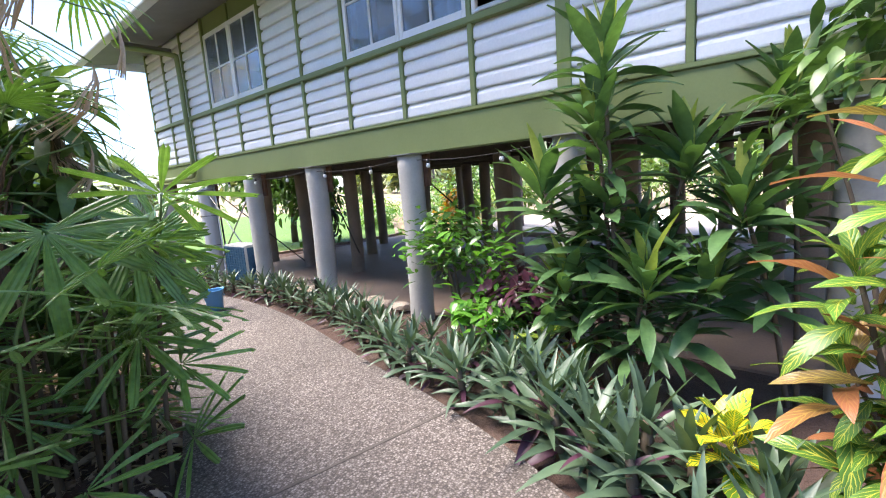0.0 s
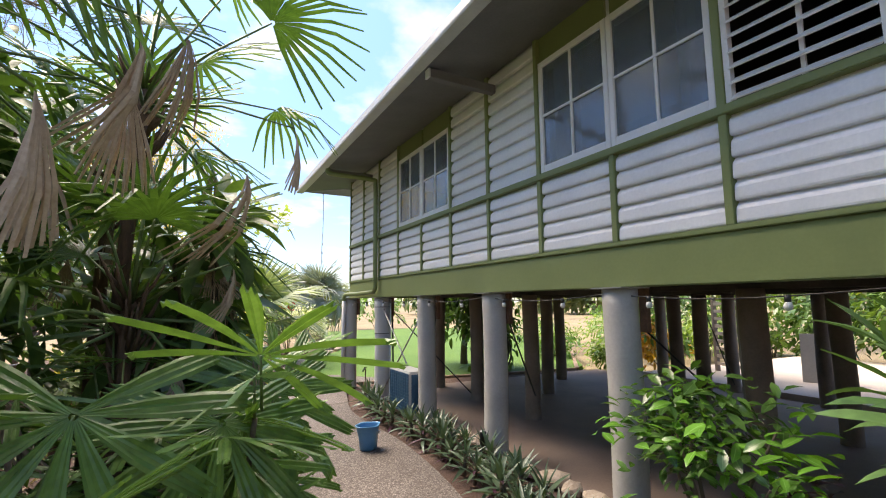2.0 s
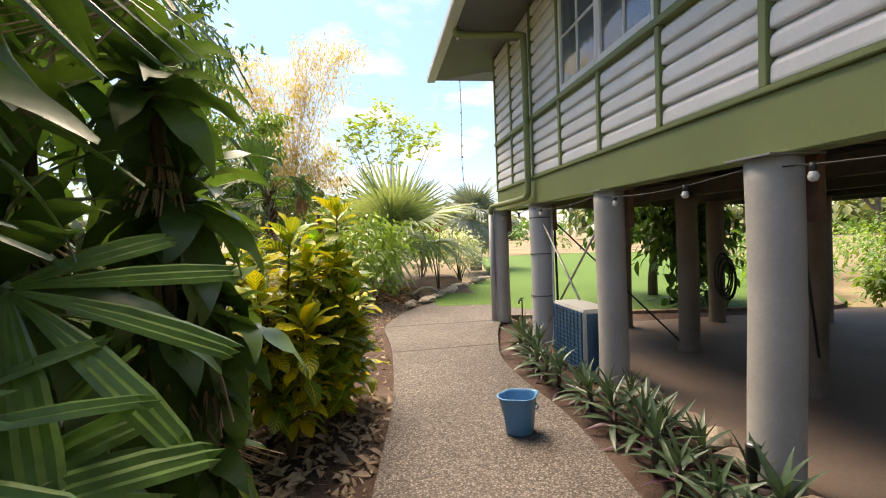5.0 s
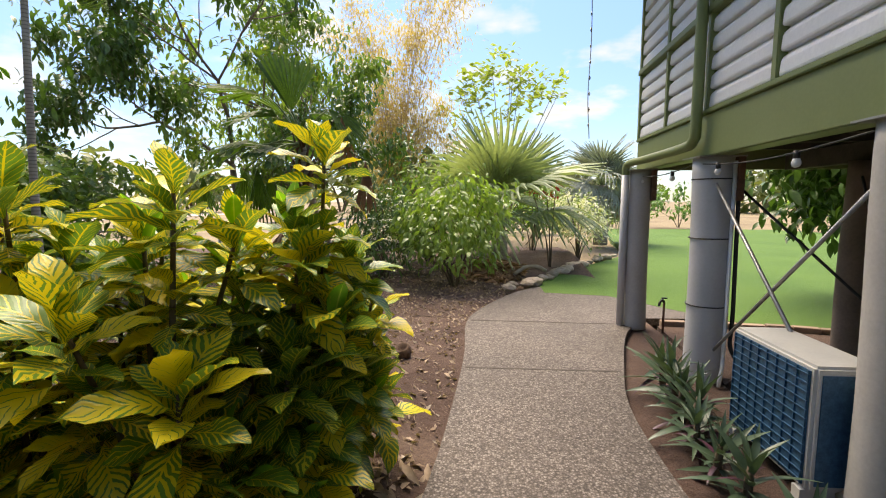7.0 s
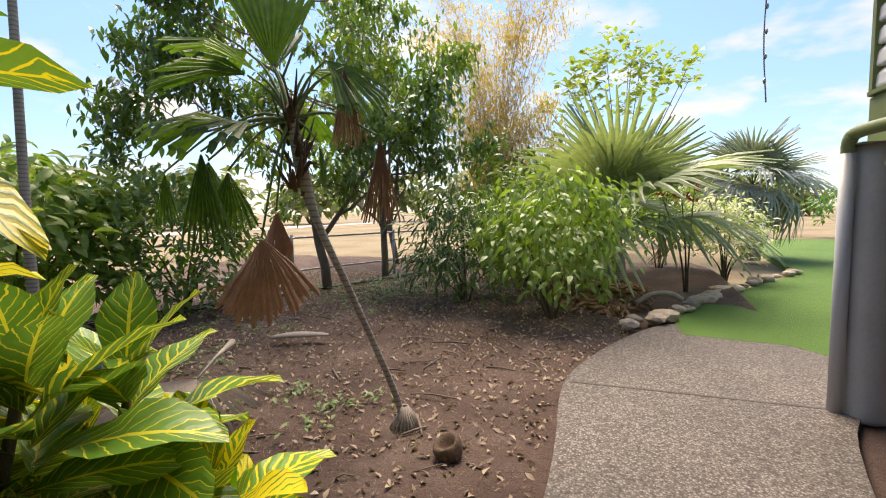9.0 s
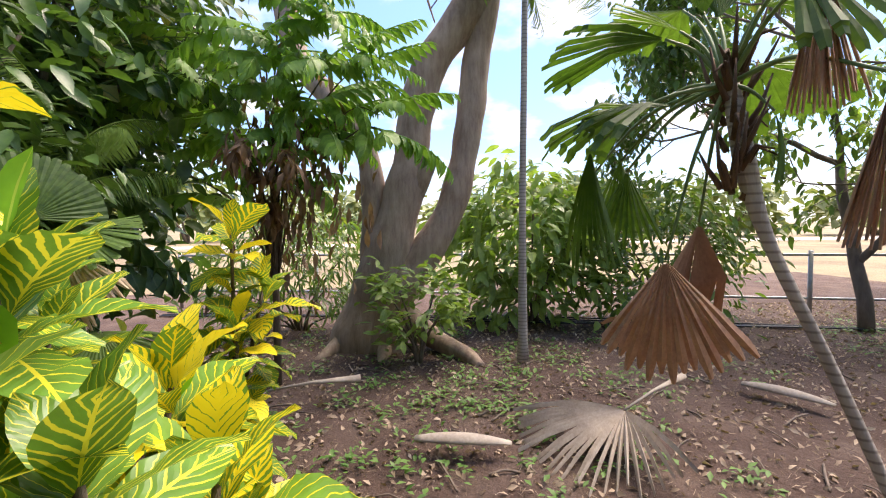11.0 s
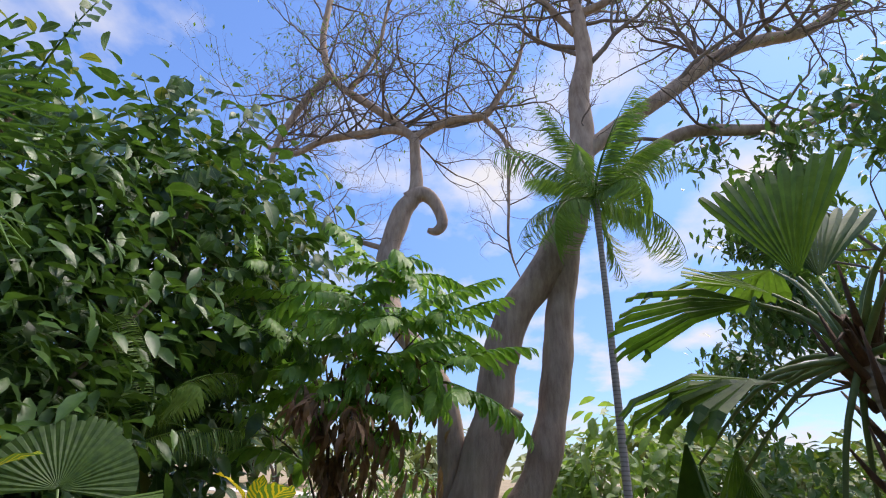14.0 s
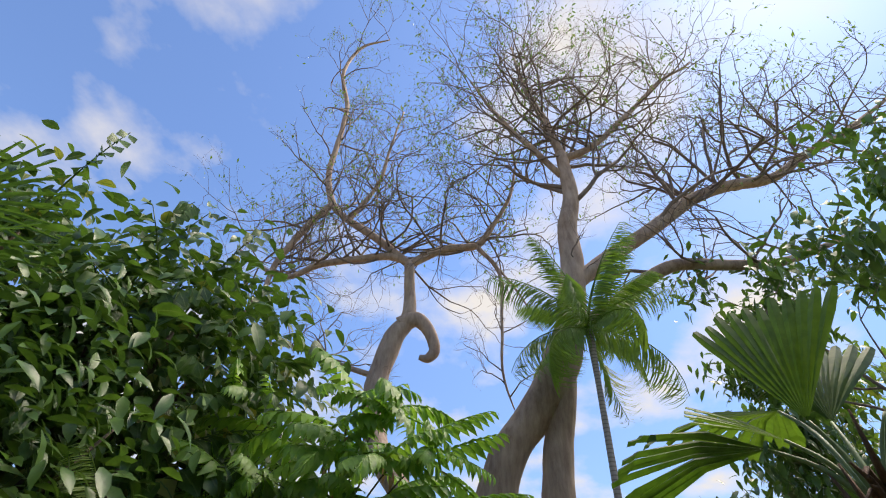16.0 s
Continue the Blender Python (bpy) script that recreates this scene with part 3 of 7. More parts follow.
left_edge = [(-5.6, -1.2), (-4.3, 1.3), (-3.35, 2.9), (-2.9, 3.62), (-2.55, 4.5), (-2.28, 5.6), (-2.12, 6.9), (-1.96, 8.31), (-1.92, 9.43), (-1.92, 10.47), (-1.98, 11.6), (-1.81, 12.4), (-1.39, 13.4), (-0.94, 14.02), (-0.26, 14.26), (0.26, 13.95), (0.61, 13.4), (1.57, 12.16)]
right_edge = [(-3.3, -1.4), (-2.35, 0.8), (-1.75, 1.9), (-1.39, 2.96), (-1.1, 4.3), (-0.72, 6.0), (-0.58, 7.53), (-0.64, 8.51), (-0.64, 9.39), (-0.47, 10.22), (-0.14, 11.37), (0.26, 12.04)]
le, re_ = smooth_line(left_edge, 4), smooth_line(right_edge, 4)
path_slab = thing("footpath", "curved exposed-aggregate concrete footpath with pale pebbles", "footpath", kind="structure")


def slab(y0, y1, a0=0.0, a1=0.0):
    """One bay of the path between two joints."""
    L = [p for p in le if y0 + a0 < p[1] < y1 + a1]
    R = [p for p in re_ if y0 < p[1] < y1]

    def at(line, y):
        for a, b in zip(line[:-1], line[1:]):
            if (a[1] - y) * (b[1] - y) <= 0 and a[1] != b[1]:
                s = (y - a[1]) / (b[1] - a[1])
                return a + (b - a) * s
        return None

    pts = []
    p = at(le, y0 + a0)
    pts.append(p)
    pts += L
    if y1 < 13:
        pts.append(at(le, y1 + a1))
        pts.append(at(re_, y1))
    pts += R[::-1]
    pts.append(at(re_, y0))
    g = 0.017
    bm = bmesh.new()
    f = bm.faces.new([bm.verts.new((q[0], q[1], 0.0)) for q in pts if q is not None])
    bmesh.ops.inset_region(bm, faces=[f], thickness=g, use_even_offset=True)
    bmesh.ops.delete(bm, geom=[q for q in bm.faces if q is not f], context="FACES")
    e = bmesh.ops.extrude_face_region(bm, geom=[f])
    bmesh.ops.translate(bm, vec=(0, 0, -0.09), verts=[v for v in e["geom"] if isinstance(v, bmesh.types.BMVert)])
    part("slab", bm, AGG, path_slab)


slab(-1.15, 2.96, 0.0, 0.32)
slab(2.96, 10.12, 0.32, -0.06)
slab(10.12, 11.72, -0.06, -0.02)
slab(11.72, 14.8, -0.02, 0)


def cross(line, y):
    for a, b in zip(line[:-1], line[1:]):
        if (a[1] - y) * (b[1] - y) <= 0 and a[1] != b[1]:
            return Vector((*(a + (b - a) * (y - a[1]) / (b[1] - a[1])), 0.0))


def joint(y, a):
    """Dark filler standing a hair proud in a path joint."""
    p, q = cross(le, y + a), cross(re_, y)
    d = (q - p).normalized()
    s = Vector((-d.y, d.x, 0)) * 0.013
    bm = bmesh.new()
    lo, hi = Vector((0, 0, -0.03)), Vector((0, 0, 0.003))
    n = 14
    rows = []
    for i in range(n + 1):
        c = p + (q - p) * (0.02 + 0.96 * i / n)
        w = 1 + 0.5 * noise.noise((c.x * 9, y, 0))
        rows.append([bm.verts.new(c + k) for k in (-s * w + lo, -s * w + hi, s * w + hi, s * w + lo)])
    for r0, r1 in zip(rows[:-1], rows[1:]):
        for k in range(3):
            bm.faces.new((r0[k], r0[k + 1], r1[k + 1], r1[k]))
    part("joint_filler", bm, JOINT, path_slab, "dark filler of a path joint")


joint(2.96, 0.32)
joint(10.12, -0.06)
joint(11.72, -0.02)

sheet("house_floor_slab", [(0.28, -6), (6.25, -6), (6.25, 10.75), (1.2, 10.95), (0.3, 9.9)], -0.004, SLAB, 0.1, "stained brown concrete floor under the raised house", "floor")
sheet("dirt_strip", [(0.26, 9.95), (1.2, 10.96), (6.25, 10.76), (5.7, 10.95), (1.5, 11.72), (0.3, 11.72)], -0.012, SOIL, 0.2, "bare red dirt strip beside the slab", "soil")
sheet("terrace", [(6.26, -6), (12.5, -6), (12.5, 9.0), (6.26, 9.4)], 0.10, TERRACE, 0.2, "pale concrete terrace beyond the house posts", "terrace")
RANDV = random.Random(5)


def edging(name, x0, y0, x1, y1, n, mat, label):
    for k in range(n):
        a = math.degrees(math.atan2(y1 - y0, x1 - x0))
        d = math.hypot(x1 - x0, y1 - y0) / n
        b = box_bm(-d / 2 + 0.004, d / 2 - 0.004, -0.05, 0.05, -0.05, 0.045, 0.006)
        s = (k + 0.5) / n
        ob = part("edging_brick", b, mat, None, m=pose(x0 + (x1 - x0) * s, y0 + (y1 - y0) * s, RANDV.uniform(-0.006, 0.006), 0, 0, a + RANDV.uniform(-2, 2)))
        tagged(ob, label, "brick", "lawn edging bricks")


edging("edging_brick", 0.35, 11.78, 1.5, 11.74, 4, BRICK, "flat weathered edging brick between dirt and lawn")
edging("edging_brick", 1.5, 11.73, 5.7, 10.93, 16, BRICK, "flat weathered edging brick between dirt and lawn")
edging("edging_brick", 5.75, 10.95, 8.7, 14.2, 15, BRICK, "flat weathered edging brick between dirt and lawn")


def stone(at, size, rng, name="garden_stone", label="rough sandy garden stone at the bed edge", group="bed edge stones"):
    bm = bmesh.new()
    bmesh.ops.create_icosphere(bm, subdivisions=2, radius=1)
    o = Vector((rng.uniform(0, 50), rng.uniform(0, 50), 0))
    for v in bm.verts:
        k = 1 + 0.45 * noise.noise(v.co * 0.9 + o) + 0.18 * noise.noise(v.co * 2.6 + o)
        v.co = Vector((v.co.x * size * k * rng_shape[0], v.co.y * size * k * rng_shape[1], v.co.z * size * k * 0.6))
    ob = part(name, bm, ROCK, None, smooth=False, m=pose(*at, 0, 0, rng.uniform(0, 360)))
    return tagged(ob, label, "stone", group)


rng_shape = (1.2, 0.85)
srng = random.Random(3)
for k in range(22):
    s = k / 21
    x = float(np.interp(s, (0, 0.2, 0.5, 0.8, 1), (-1.36, -0.9, -0.12, 0.8, 2.0))) + srng.uniform(-0.1, 0.06)
    y = float(np.interp(s, (0, 0.2, 0.5, 0.8, 1), (13.72, 14.4, 16.1, 17.6, 19.3))) + srng.uniform(-0.12, 0.12)
    stone((x, y, 0.05), srng.uniform(0.07, 0.15), srng)
for k in range(16):
    y = 5.0 + 4.2 * k / 15
    stone((0.10 + srng.uniform(-0.07, 0.1), y, 0.05), srng.uniform(0.09, 0.15), srng, label="rough sandy edging stone beside the slab")

# ---- the raised house ----
BAY = 0.914
Z_BEAM0, Z_BEAM1, Z_RAIL, Z_WINTOP, Z_TOP = 1.82, 2.17, 2.965, 4.13, 4.44
K0, K1 = -5, 13
house = thing("house", "white weatherboard house on posts with sage green battens", "house", (0.06, 0, 0))
wall = part("wall_west", box_bm(0.03, 0.13, K0 * BAY, 3 * BAY, Z_BEAM1, Z_TOP), WHITE, house)
for a, b, z0, z1 in ((3, 4, Z_BEAM1, Z_RAIL), (3, 4, Z_WINTOP, Z_TOP), (4, 6, Z_BEAM1, Z_RAIL), (4, 6, Z_WINTOP, Z_TOP), (6, 8, Z_BEAM1, Z_TOP), (8, 10, Z_BEAM1, Z_RAIL), (8, 10, Z_WINTOP, Z_TOP), (10, K1, Z_BEAM1, Z_TOP)):
    part("wall_section", box_bm(0.03, 0.13, a * BAY, b * BAY, z0, z1), WHITE, house)
part("end_wall", box_bm(0.13, 6.2, K1 * BAY - 0.12, K1 * BAY - 0.02, Z_BEAM1, Z_TOP + 0.1), WHITE, house)
part("rear_wall", box_bm(6.2, 6.3, K0 * BAY, K1 * BAY, Z_BEAM1, Z_TOP), WHITE, house)
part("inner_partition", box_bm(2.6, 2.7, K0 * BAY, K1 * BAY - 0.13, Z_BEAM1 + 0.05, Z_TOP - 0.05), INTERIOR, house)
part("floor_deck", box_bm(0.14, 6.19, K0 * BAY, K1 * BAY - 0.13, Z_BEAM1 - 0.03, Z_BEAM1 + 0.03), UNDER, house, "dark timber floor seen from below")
part("beam", box_bm(-0.025, 0.14, K0 * BAY - 0.3, K1 * BAY + 0.02, Z_BEAM0 + 0.02, Z_BEAM1, 0.008), GREEN, house, "sage green painted floor beam")
part("end_beam", box_bm(0.145, 6.2, K1 * BAY - 0.1, K1 * BAY + 0.01, Z_BEAM0 + 0.02, Z_BEAM1 - 0.002, 0.008), GREEN, house)
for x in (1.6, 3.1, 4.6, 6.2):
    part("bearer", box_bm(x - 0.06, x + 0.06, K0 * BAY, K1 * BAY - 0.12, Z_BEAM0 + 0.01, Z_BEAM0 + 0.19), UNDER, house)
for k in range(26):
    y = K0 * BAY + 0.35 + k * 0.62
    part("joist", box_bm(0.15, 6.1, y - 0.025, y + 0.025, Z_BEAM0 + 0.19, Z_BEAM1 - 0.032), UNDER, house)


def board_mesh(width, pitch, name):
    """Weatherboard: tilted face with a rounded proud lower edge and a shadow gap above it."""
    prof = [(0.030, -0.002), (-0.016, -0.002), (-0.024, 0.005), (-0.027, 0.018), (-0.022, pitch * 0.60), (-0.013, pitch * 0.74), (0.004, pitch * 0.86), (0.014, pitch * 0.93), (0.018, pitch)]
    V = np.array([(x, y, z) for y in (-width / 2, width / 2) for x, z in prof])
    n = len(prof)
    F = [(k, k + 1, n + k + 1, n + k) for k in range(n - 1)]
    return arr_mesh(name, V, np.array(F), WHITE, smooth=False)


BATTEN = 0.055
PITCH_LO, PITCH_HI = (Z_RAIL - 0.03 - Z_BEAM1 - 0.045) / 5, (Z_TOP - Z_RAIL - 0.03) / 9
LOWER, UPPER = board_mesh(BAY - BATTEN - 0.012, PITCH_LO, "weatherboard_low"), board_mesh(BAY - BATTEN - 0.012, PITCH_HI, "weatherboard_high")
windows = {3: "louvre", 4: "sash", 5: "sash", 8: "sash", 9: "sash"}
brng = random.Random(11)
for k in range(K0, K1):
    y = (k + 0.5) * BAY
    for i in range(5):
        child("weatherboard", LOWER, house, pose(brng.uniform(-0.0015, 0.0015), y, Z_BEAM1 + 0.045 + i * PITCH_LO))
    if k not in windows:
        for i in range(9):
            child("weatherboard", UPPER, house, pose(brng.uniform(-0.0015, 0.0015), y, Z_RAIL + 0.03 + i * PITCH_HI))
    else:
        part("window_head", box_bm(0.0, 0.03, k * BAY + 0.03, (k + 1) * BAY - 0.03, Z_WINTOP + 0.03, Z_TOP), GREEN, house)
for k in range(K0, K1 + 1):
    y = k * BAY
    half = BATTEN / 2 if k != 3 else 0.06
    if k == K1:
        y -= BATTEN / 2
    part("batten_low", box_bm(-0.042, 0.03, y - half, y + half, Z_BEAM1 + 0.038, Z_RAIL - 0.03, 0.004), GREEN, house)
    if not (k == 5 or k == 9):
        part("batten_high", box_bm(-0.042, 0.03, y - half, y + half, Z_RAIL + 0.03, Z_TOP, 0.004), GREEN, house)
part("sill_rail", box_bm(-0.058, 0.03, K0 * BAY, K1 * BAY, Z_RAIL - 0.03, Z_RAIL + 0.03, 0.006), GREEN, house, "sage green horizontal rail")
part("base_rail", box_bm(-0.05, 0.03, K0 * BAY, K1 * BAY, Z_BEAM1 - 0.0, Z_BEAM1 + 0.037, 0.006), GREEN, house)


def sash(y0, y1, seed):
    """White casement with four panes."""
    w = part("window", box_bm(-0.03, 0.02, y0, y0 + 0.05, Z_RAIL + 0.03, Z_WINTOP + 0.03, 0.004), FRAME_WHITE, house, "white four-pane casement window")
    part("stile", box_bm(-0.03, 0.02, y1 - 0.05, y1, Z_RAIL + 0.03, Z_WINTOP + 0.03, 0.004), FRAME_WHITE, w)
    part("head_rail", box_bm(-0.029, 0.02, y0 + 0.05, y1 - 0.05, Z_WINTOP - 0.03, Z_WINTOP + 0.03, 0.004), FRAME_WHITE, w)
    part("bottom_rail", box_bm(-0.029, 0.02, y0 + 0.05, y1 - 0.05, Z_RAIL + 0.03, Z_RAIL + 0.11, 0.004), FRAME_WHITE, w)
    ym, zm = (y0 + y1) / 2, (Z_RAIL + 0.11 + Z_WINTOP - 0.03) / 2
    part("glazing_bar", box_bm(-0.022, 0.012, ym - 0.011, ym + 0.011, Z_RAIL + 0.11, Z_WINTOP - 0.03), FRAME_WHITE, w)
    for ya, yb in ((y0 + 0.05, ym - 0.011), (ym + 0.011, y1 - 0.05)):
        part("glazing_bar", box_bm(-0.021, 0.012, ya, yb, zm - 0.011, zm + 0.011), FRAME_WHITE, w)
        for za, zb in ((Z_RAIL + 0.11, zm - 0.011), (zm + 0.011, Z_WINTOP - 0.03)):
            p = part("pane", box_bm(-0.008, -0.003, ya, yb, za, zb), GLASS, w)
            p.visible_shadow = False


for k in (4, 5, 8, 9):
    g0 = 0.032 if k in (4, 8) else 0.004
    g1 = 0.032 if k in (5, 9) else 0.004
    sash(k * BAY + g0, (k + 1) * BAY - g1, k)
for y0, y1 in ((4.05 * BAY, 4.45 * BAY), (5.55 * BAY, 5.95 * BAY), (8.05 * BAY, 8.5 * BAY), (9.6 * BAY, 9.95 * BAY)):
    n = 14
    V = np.array([(0.22 + 0.025 * math.sin(i * 1.9), y0 + (y1 - y0) * i / n, z) for i in range(n + 1) for z in (Z_RAIL - 0.1, Z_WINTOP + 0.05)])
    F = np.array([(2 * i, 2 * i + 1, 2 * i + 3, 2 * i + 2) for i in range(n)])
    c = tagged(child("curtain", arr_mesh("curtain", V, F, CURTAIN), None), "pale folded curtain hanging inside the window", "curtain", "window curtains")
    md = c.modifiers.new("thickness", "SOLIDIFY")
    md.thickness = 0.006
lv = part("louvre_window", box_bm(-0.03, 0.02, 3 * BAY + 0.06, 3 * BAY + 0.10, Z_RAIL + 0.03, Z_WINTOP + 0.03), FRAME_WHITE, house, "white open slat louvre window")
part("stile", box_bm(-0.03, 0.02, 4 * BAY - 0.07, 4 * BAY - 0.032, Z_RAIL + 0.03, Z_WINTOP + 0.03), FRAME_WHITE, lv)
part("mullion", box_bm(-0.0, 0.02, 3.5 * BAY - 0.012, 3.5 * BAY + 0.012, Z_RAIL + 0.03, Z_WINTOP + 0.03), FRAME_WHITE, lv)
for i in range(11):
    part("slat", box_bm(-0.05, 0.05, 3 * BAY + 0.10, 4 * BAY - 0.07, -0.005, 0.005), FRAME_WHITE, lv, m=pose(-0.015, 0, Z_RAIL + 0.07 + i * 0.105, 0, -38, 0))

# eaves and roof
YE, XE = 12.55, -0.97
bm = bmesh.new()
vs = [bm.verts.new(p) for p in ((0.0, K0 * BAY - 1, Z_TOP + 0.0), (XE, K0 * BAY - 1, 4.27), (XE, YE, 4.27), (0.0, YE, Z_TOP + 0.0), (6.2, YE, Z_TOP + 0.0), (6.2, K1 * BAY, Z_TOP), (0.0, K1 * BAY, Z_TOP))]
bm.faces.new(vs[:4])
bm.faces.new([vs[3], vs[4], vs[5], vs[6]])
g = bmesh.ops.extrude_face_region(bm, geom=bm.faces[:])
bmesh.ops.translate(bm, vec=(0, 0, 0.03), verts=[v for v in g["geom"] if isinstance(v, bmesh.types.BMVert)])
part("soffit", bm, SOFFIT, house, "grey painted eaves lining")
bm = bmesh.new()
prof = [(0, 0), (-0.115, 0), (-0.125, 0.02), (-0.125, 0.10), (-0.11, 0.105), (-0.11, 0.015), (0, 0.015)]
for y in (K0 * BAY - 1, YE):
    for x, z in prof:
        bm.verts.new((XE + x, y, 4.235 + z))
bm.verts.ensure_lookup_table()
n = len(prof)
for i in range(n):
    bm.faces.new([bm.verts[i], bm.verts[(i + 1) % n], bm.verts[n + (i + 1) % n], bm.verts[n + i]])
bm.faces.new([bm.verts[i] for i in range(n)])
bm.faces.new([bm.verts[n + i] for i in range(n)])
part("gutter", bm, GUTTER, house, "pale grey metal gutter")
part("fascia", box_bm(XE - 0.001, XE + 0.02, K0 * BAY - 1, YE, 4.24, 4.40), GUTTER, house)
part("barge_board", box_bm(XE + 0.021, 7.1, YE - 0.025, YE, 4.275, 4.44), GUTTER, house)
bm = bmesh.new()
ridge = 6.1
vs = [bm.verts.new(p) for p in ((XE - 0.06, K0 * BAY - 1.02, 4.405), (XE - 0.06, YE + 0.06, 4.405), (3.1, YE - 3.4, ridge), (3.1, K0 * BAY - 1.02, ridge), (7.2, YE + 0.06, 4.405), (7.2, K0 * BAY - 1.02, 4.405))]
for q in ((0, 1, 2, 3), (1, 4, 2), (2, 4, 5, 3), (0, 3, 5)):
    bm.faces.new([vs[i] for i in q])
g = bmesh.ops.extrude_face_region(bm, geom=bm.faces[:])
bmesh.ops.translate(bm, vec=(0, 0, 0.03), verts=[v for v in g["geom"] if isinstance(v, bmesh.types.BMVert)])
part("roof", bm, ROOF, house, "pale corrugated metal hip roof")
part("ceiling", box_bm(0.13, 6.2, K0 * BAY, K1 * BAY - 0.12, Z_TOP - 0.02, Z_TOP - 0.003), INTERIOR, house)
part("south_wall", box_bm(0.03, 6.3, K0 * BAY - 0.1, K0 * BAY, Z_BEAM1, Z_TOP), WHITE, house)
for y in (2.1, 6.25, 10.5):
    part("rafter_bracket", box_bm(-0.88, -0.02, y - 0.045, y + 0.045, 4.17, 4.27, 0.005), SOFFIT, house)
    part("bracket_cap", box_bm(-0.90, -0.88, y - 0.045, y + 0.045, 4.17, 4.27), FRAME_WHITE, house)

dp = smooth_line([(XE + 0.03, 10.35, 4.25), (XE + 0.06, 10.33, 4.15), (-0.5, 10.2, 4.10), (-0.16, 10.08, 4.05), (-0.105, 10.06, 3.95), (-0.10, 10.06, 3.0), (-0.10, 10.06, 2.12), (-0.10, 10.10, 1.97), (-0.11, 10.28, 1.93), (-0.13, 11.2, 1.92), (-0.18, 11.62, 1.91), (-0.20, 11.69, 1.86), (-0.20, 11.70, 1.76)], 5)
V, F = tube(dp, 0.042, 12)
dpo = child("downpipe", arr_mesh("downpipe", V, F, GREEN), house, label="sage green downpipe with elbows")

V, F = tube([(-0.20, 11.70, 1.78), (-0.20, 11.70, -0.03)], 0.045, 12)
child("lower_downpipe", arr_mesh("lower_downpipe", V, F, PIPE_GREY), house, label="grey lower downpipe")

chain = thing("rain_chain", "thin knotted rope hanging from the eaves corner", "rope", (-0.45, 12.45, 4.25))
V, F = tube(smooth_line([(0, 0, 0.02), (0.01, 0, -0.7), (-0.01, 0.01, -1.4), (0.02, 0, -1.95)], 5), 0.006, 6)
child("rope", arr_mesh("rope", V, F, STEEL), chain)
for i in range(9):
    V, F = tube([(0.004, 0, -0.15 - i * 0.2), (0.004, 0, -0.175 - i * 0.2), (0.004, 0, -0.2 - i * 0.2)], [0.004, 0.014, 0.004], 7)
    child("knot", arr_mesh("knot", V, F, STEEL), chain)

# posts
prng = random.Random(7)


def post(x, y, r, mat, label, cap=True, top=Z_BEAM0 + 0.015):
    p = thing("house_post", label, "post", (x, y, 0), group="posts under the house")
    zs = [-0.03, 0.0, 0.25, 0.6, 1.0, 1.4, 1.7, top]
    o = prng.uniform(0, 9)
    V, F = tube([(0.006 * math.sin(o + z * 2), 0.006 * math.cos(o + z * 3), z) for z in zs], [r * (1.02 if z < 0.1 else 1 + 0.012 * math.sin(o + z * 4)) for z in zs], 28)
    child("shaft", arr_mesh("shaft", V, F, mat), p)
    if cap:
        part("cap_plate", box_bm(-r - 0.035, r + 0.02, -r - 0.02, r + 0.02, top - 0.006, top + 0.004), STEEL, p, "thin metal cap plate")
        part("strap", box_bm(r * 0.75, r * 0.75 + 0.05, -r - 0.02, -r + 0.05, top - 0.35, top - 0.004, 0.004), RUST, p, "rusty metal strap")
    return p


for k, x in ((13, 0.03), (9, 0.12), (7, 0.08), (5, 0.05), (3, 0.06), (1, 0.06), (-1, 0.06), (-3, 0.06)):
    post(x, k * BAY - (0.18 if k == 13 else 0.0), 0.135 if k != 13 else 0.12, POST, "round grey painted concrete house post")
banded = post(0.14, 10.12, 0.15, PIPE_GREY, "thick grey post wrapped with black cable straps")
for z in (0.62, 1.18, 1.66):
    a = np.linspace(0, 2 * np.pi, 25)
    V, F = tube([(0.155 * math.cos(t), 0.155 * math.sin(t), z) for t in a], 0.006, 6, cap=False)
    child("cable_strap", arr_mesh("cable_strap", V, F, BLACK), banded, label="black cable strap")
V, F = tube([(0.10, -0.14, 1.8), (0.10, -0.14, 0.4), (0.07, -0.2, 0.15), (0.02, -0.26, 0.0)], 0.016, 8)
child("conduit", arr_mesh("conduit", V, F, FRAME_WHITE), banded, label="white plastic conduit")
V, F = tube(smooth_line([(0.15, -0.1, 1.8), (0.17, -0.1, 0.6), (0.17, -0.12, 0.25), (0.3, -0.3, 0.12), (0.4, -0.6, 0.2)], 5), 0.017, 8)
child("cable", arr_mesh("cable", V, F, BLACK), banded)
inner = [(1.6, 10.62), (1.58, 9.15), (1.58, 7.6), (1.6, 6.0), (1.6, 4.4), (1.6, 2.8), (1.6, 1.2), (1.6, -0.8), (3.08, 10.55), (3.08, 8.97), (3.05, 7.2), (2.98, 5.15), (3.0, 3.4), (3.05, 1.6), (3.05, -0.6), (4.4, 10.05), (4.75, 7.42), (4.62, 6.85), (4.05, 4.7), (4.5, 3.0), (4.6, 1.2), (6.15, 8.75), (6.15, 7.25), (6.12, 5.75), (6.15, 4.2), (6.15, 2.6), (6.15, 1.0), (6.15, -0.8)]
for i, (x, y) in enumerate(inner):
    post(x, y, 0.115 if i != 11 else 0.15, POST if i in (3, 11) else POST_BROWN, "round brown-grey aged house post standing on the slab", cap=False)


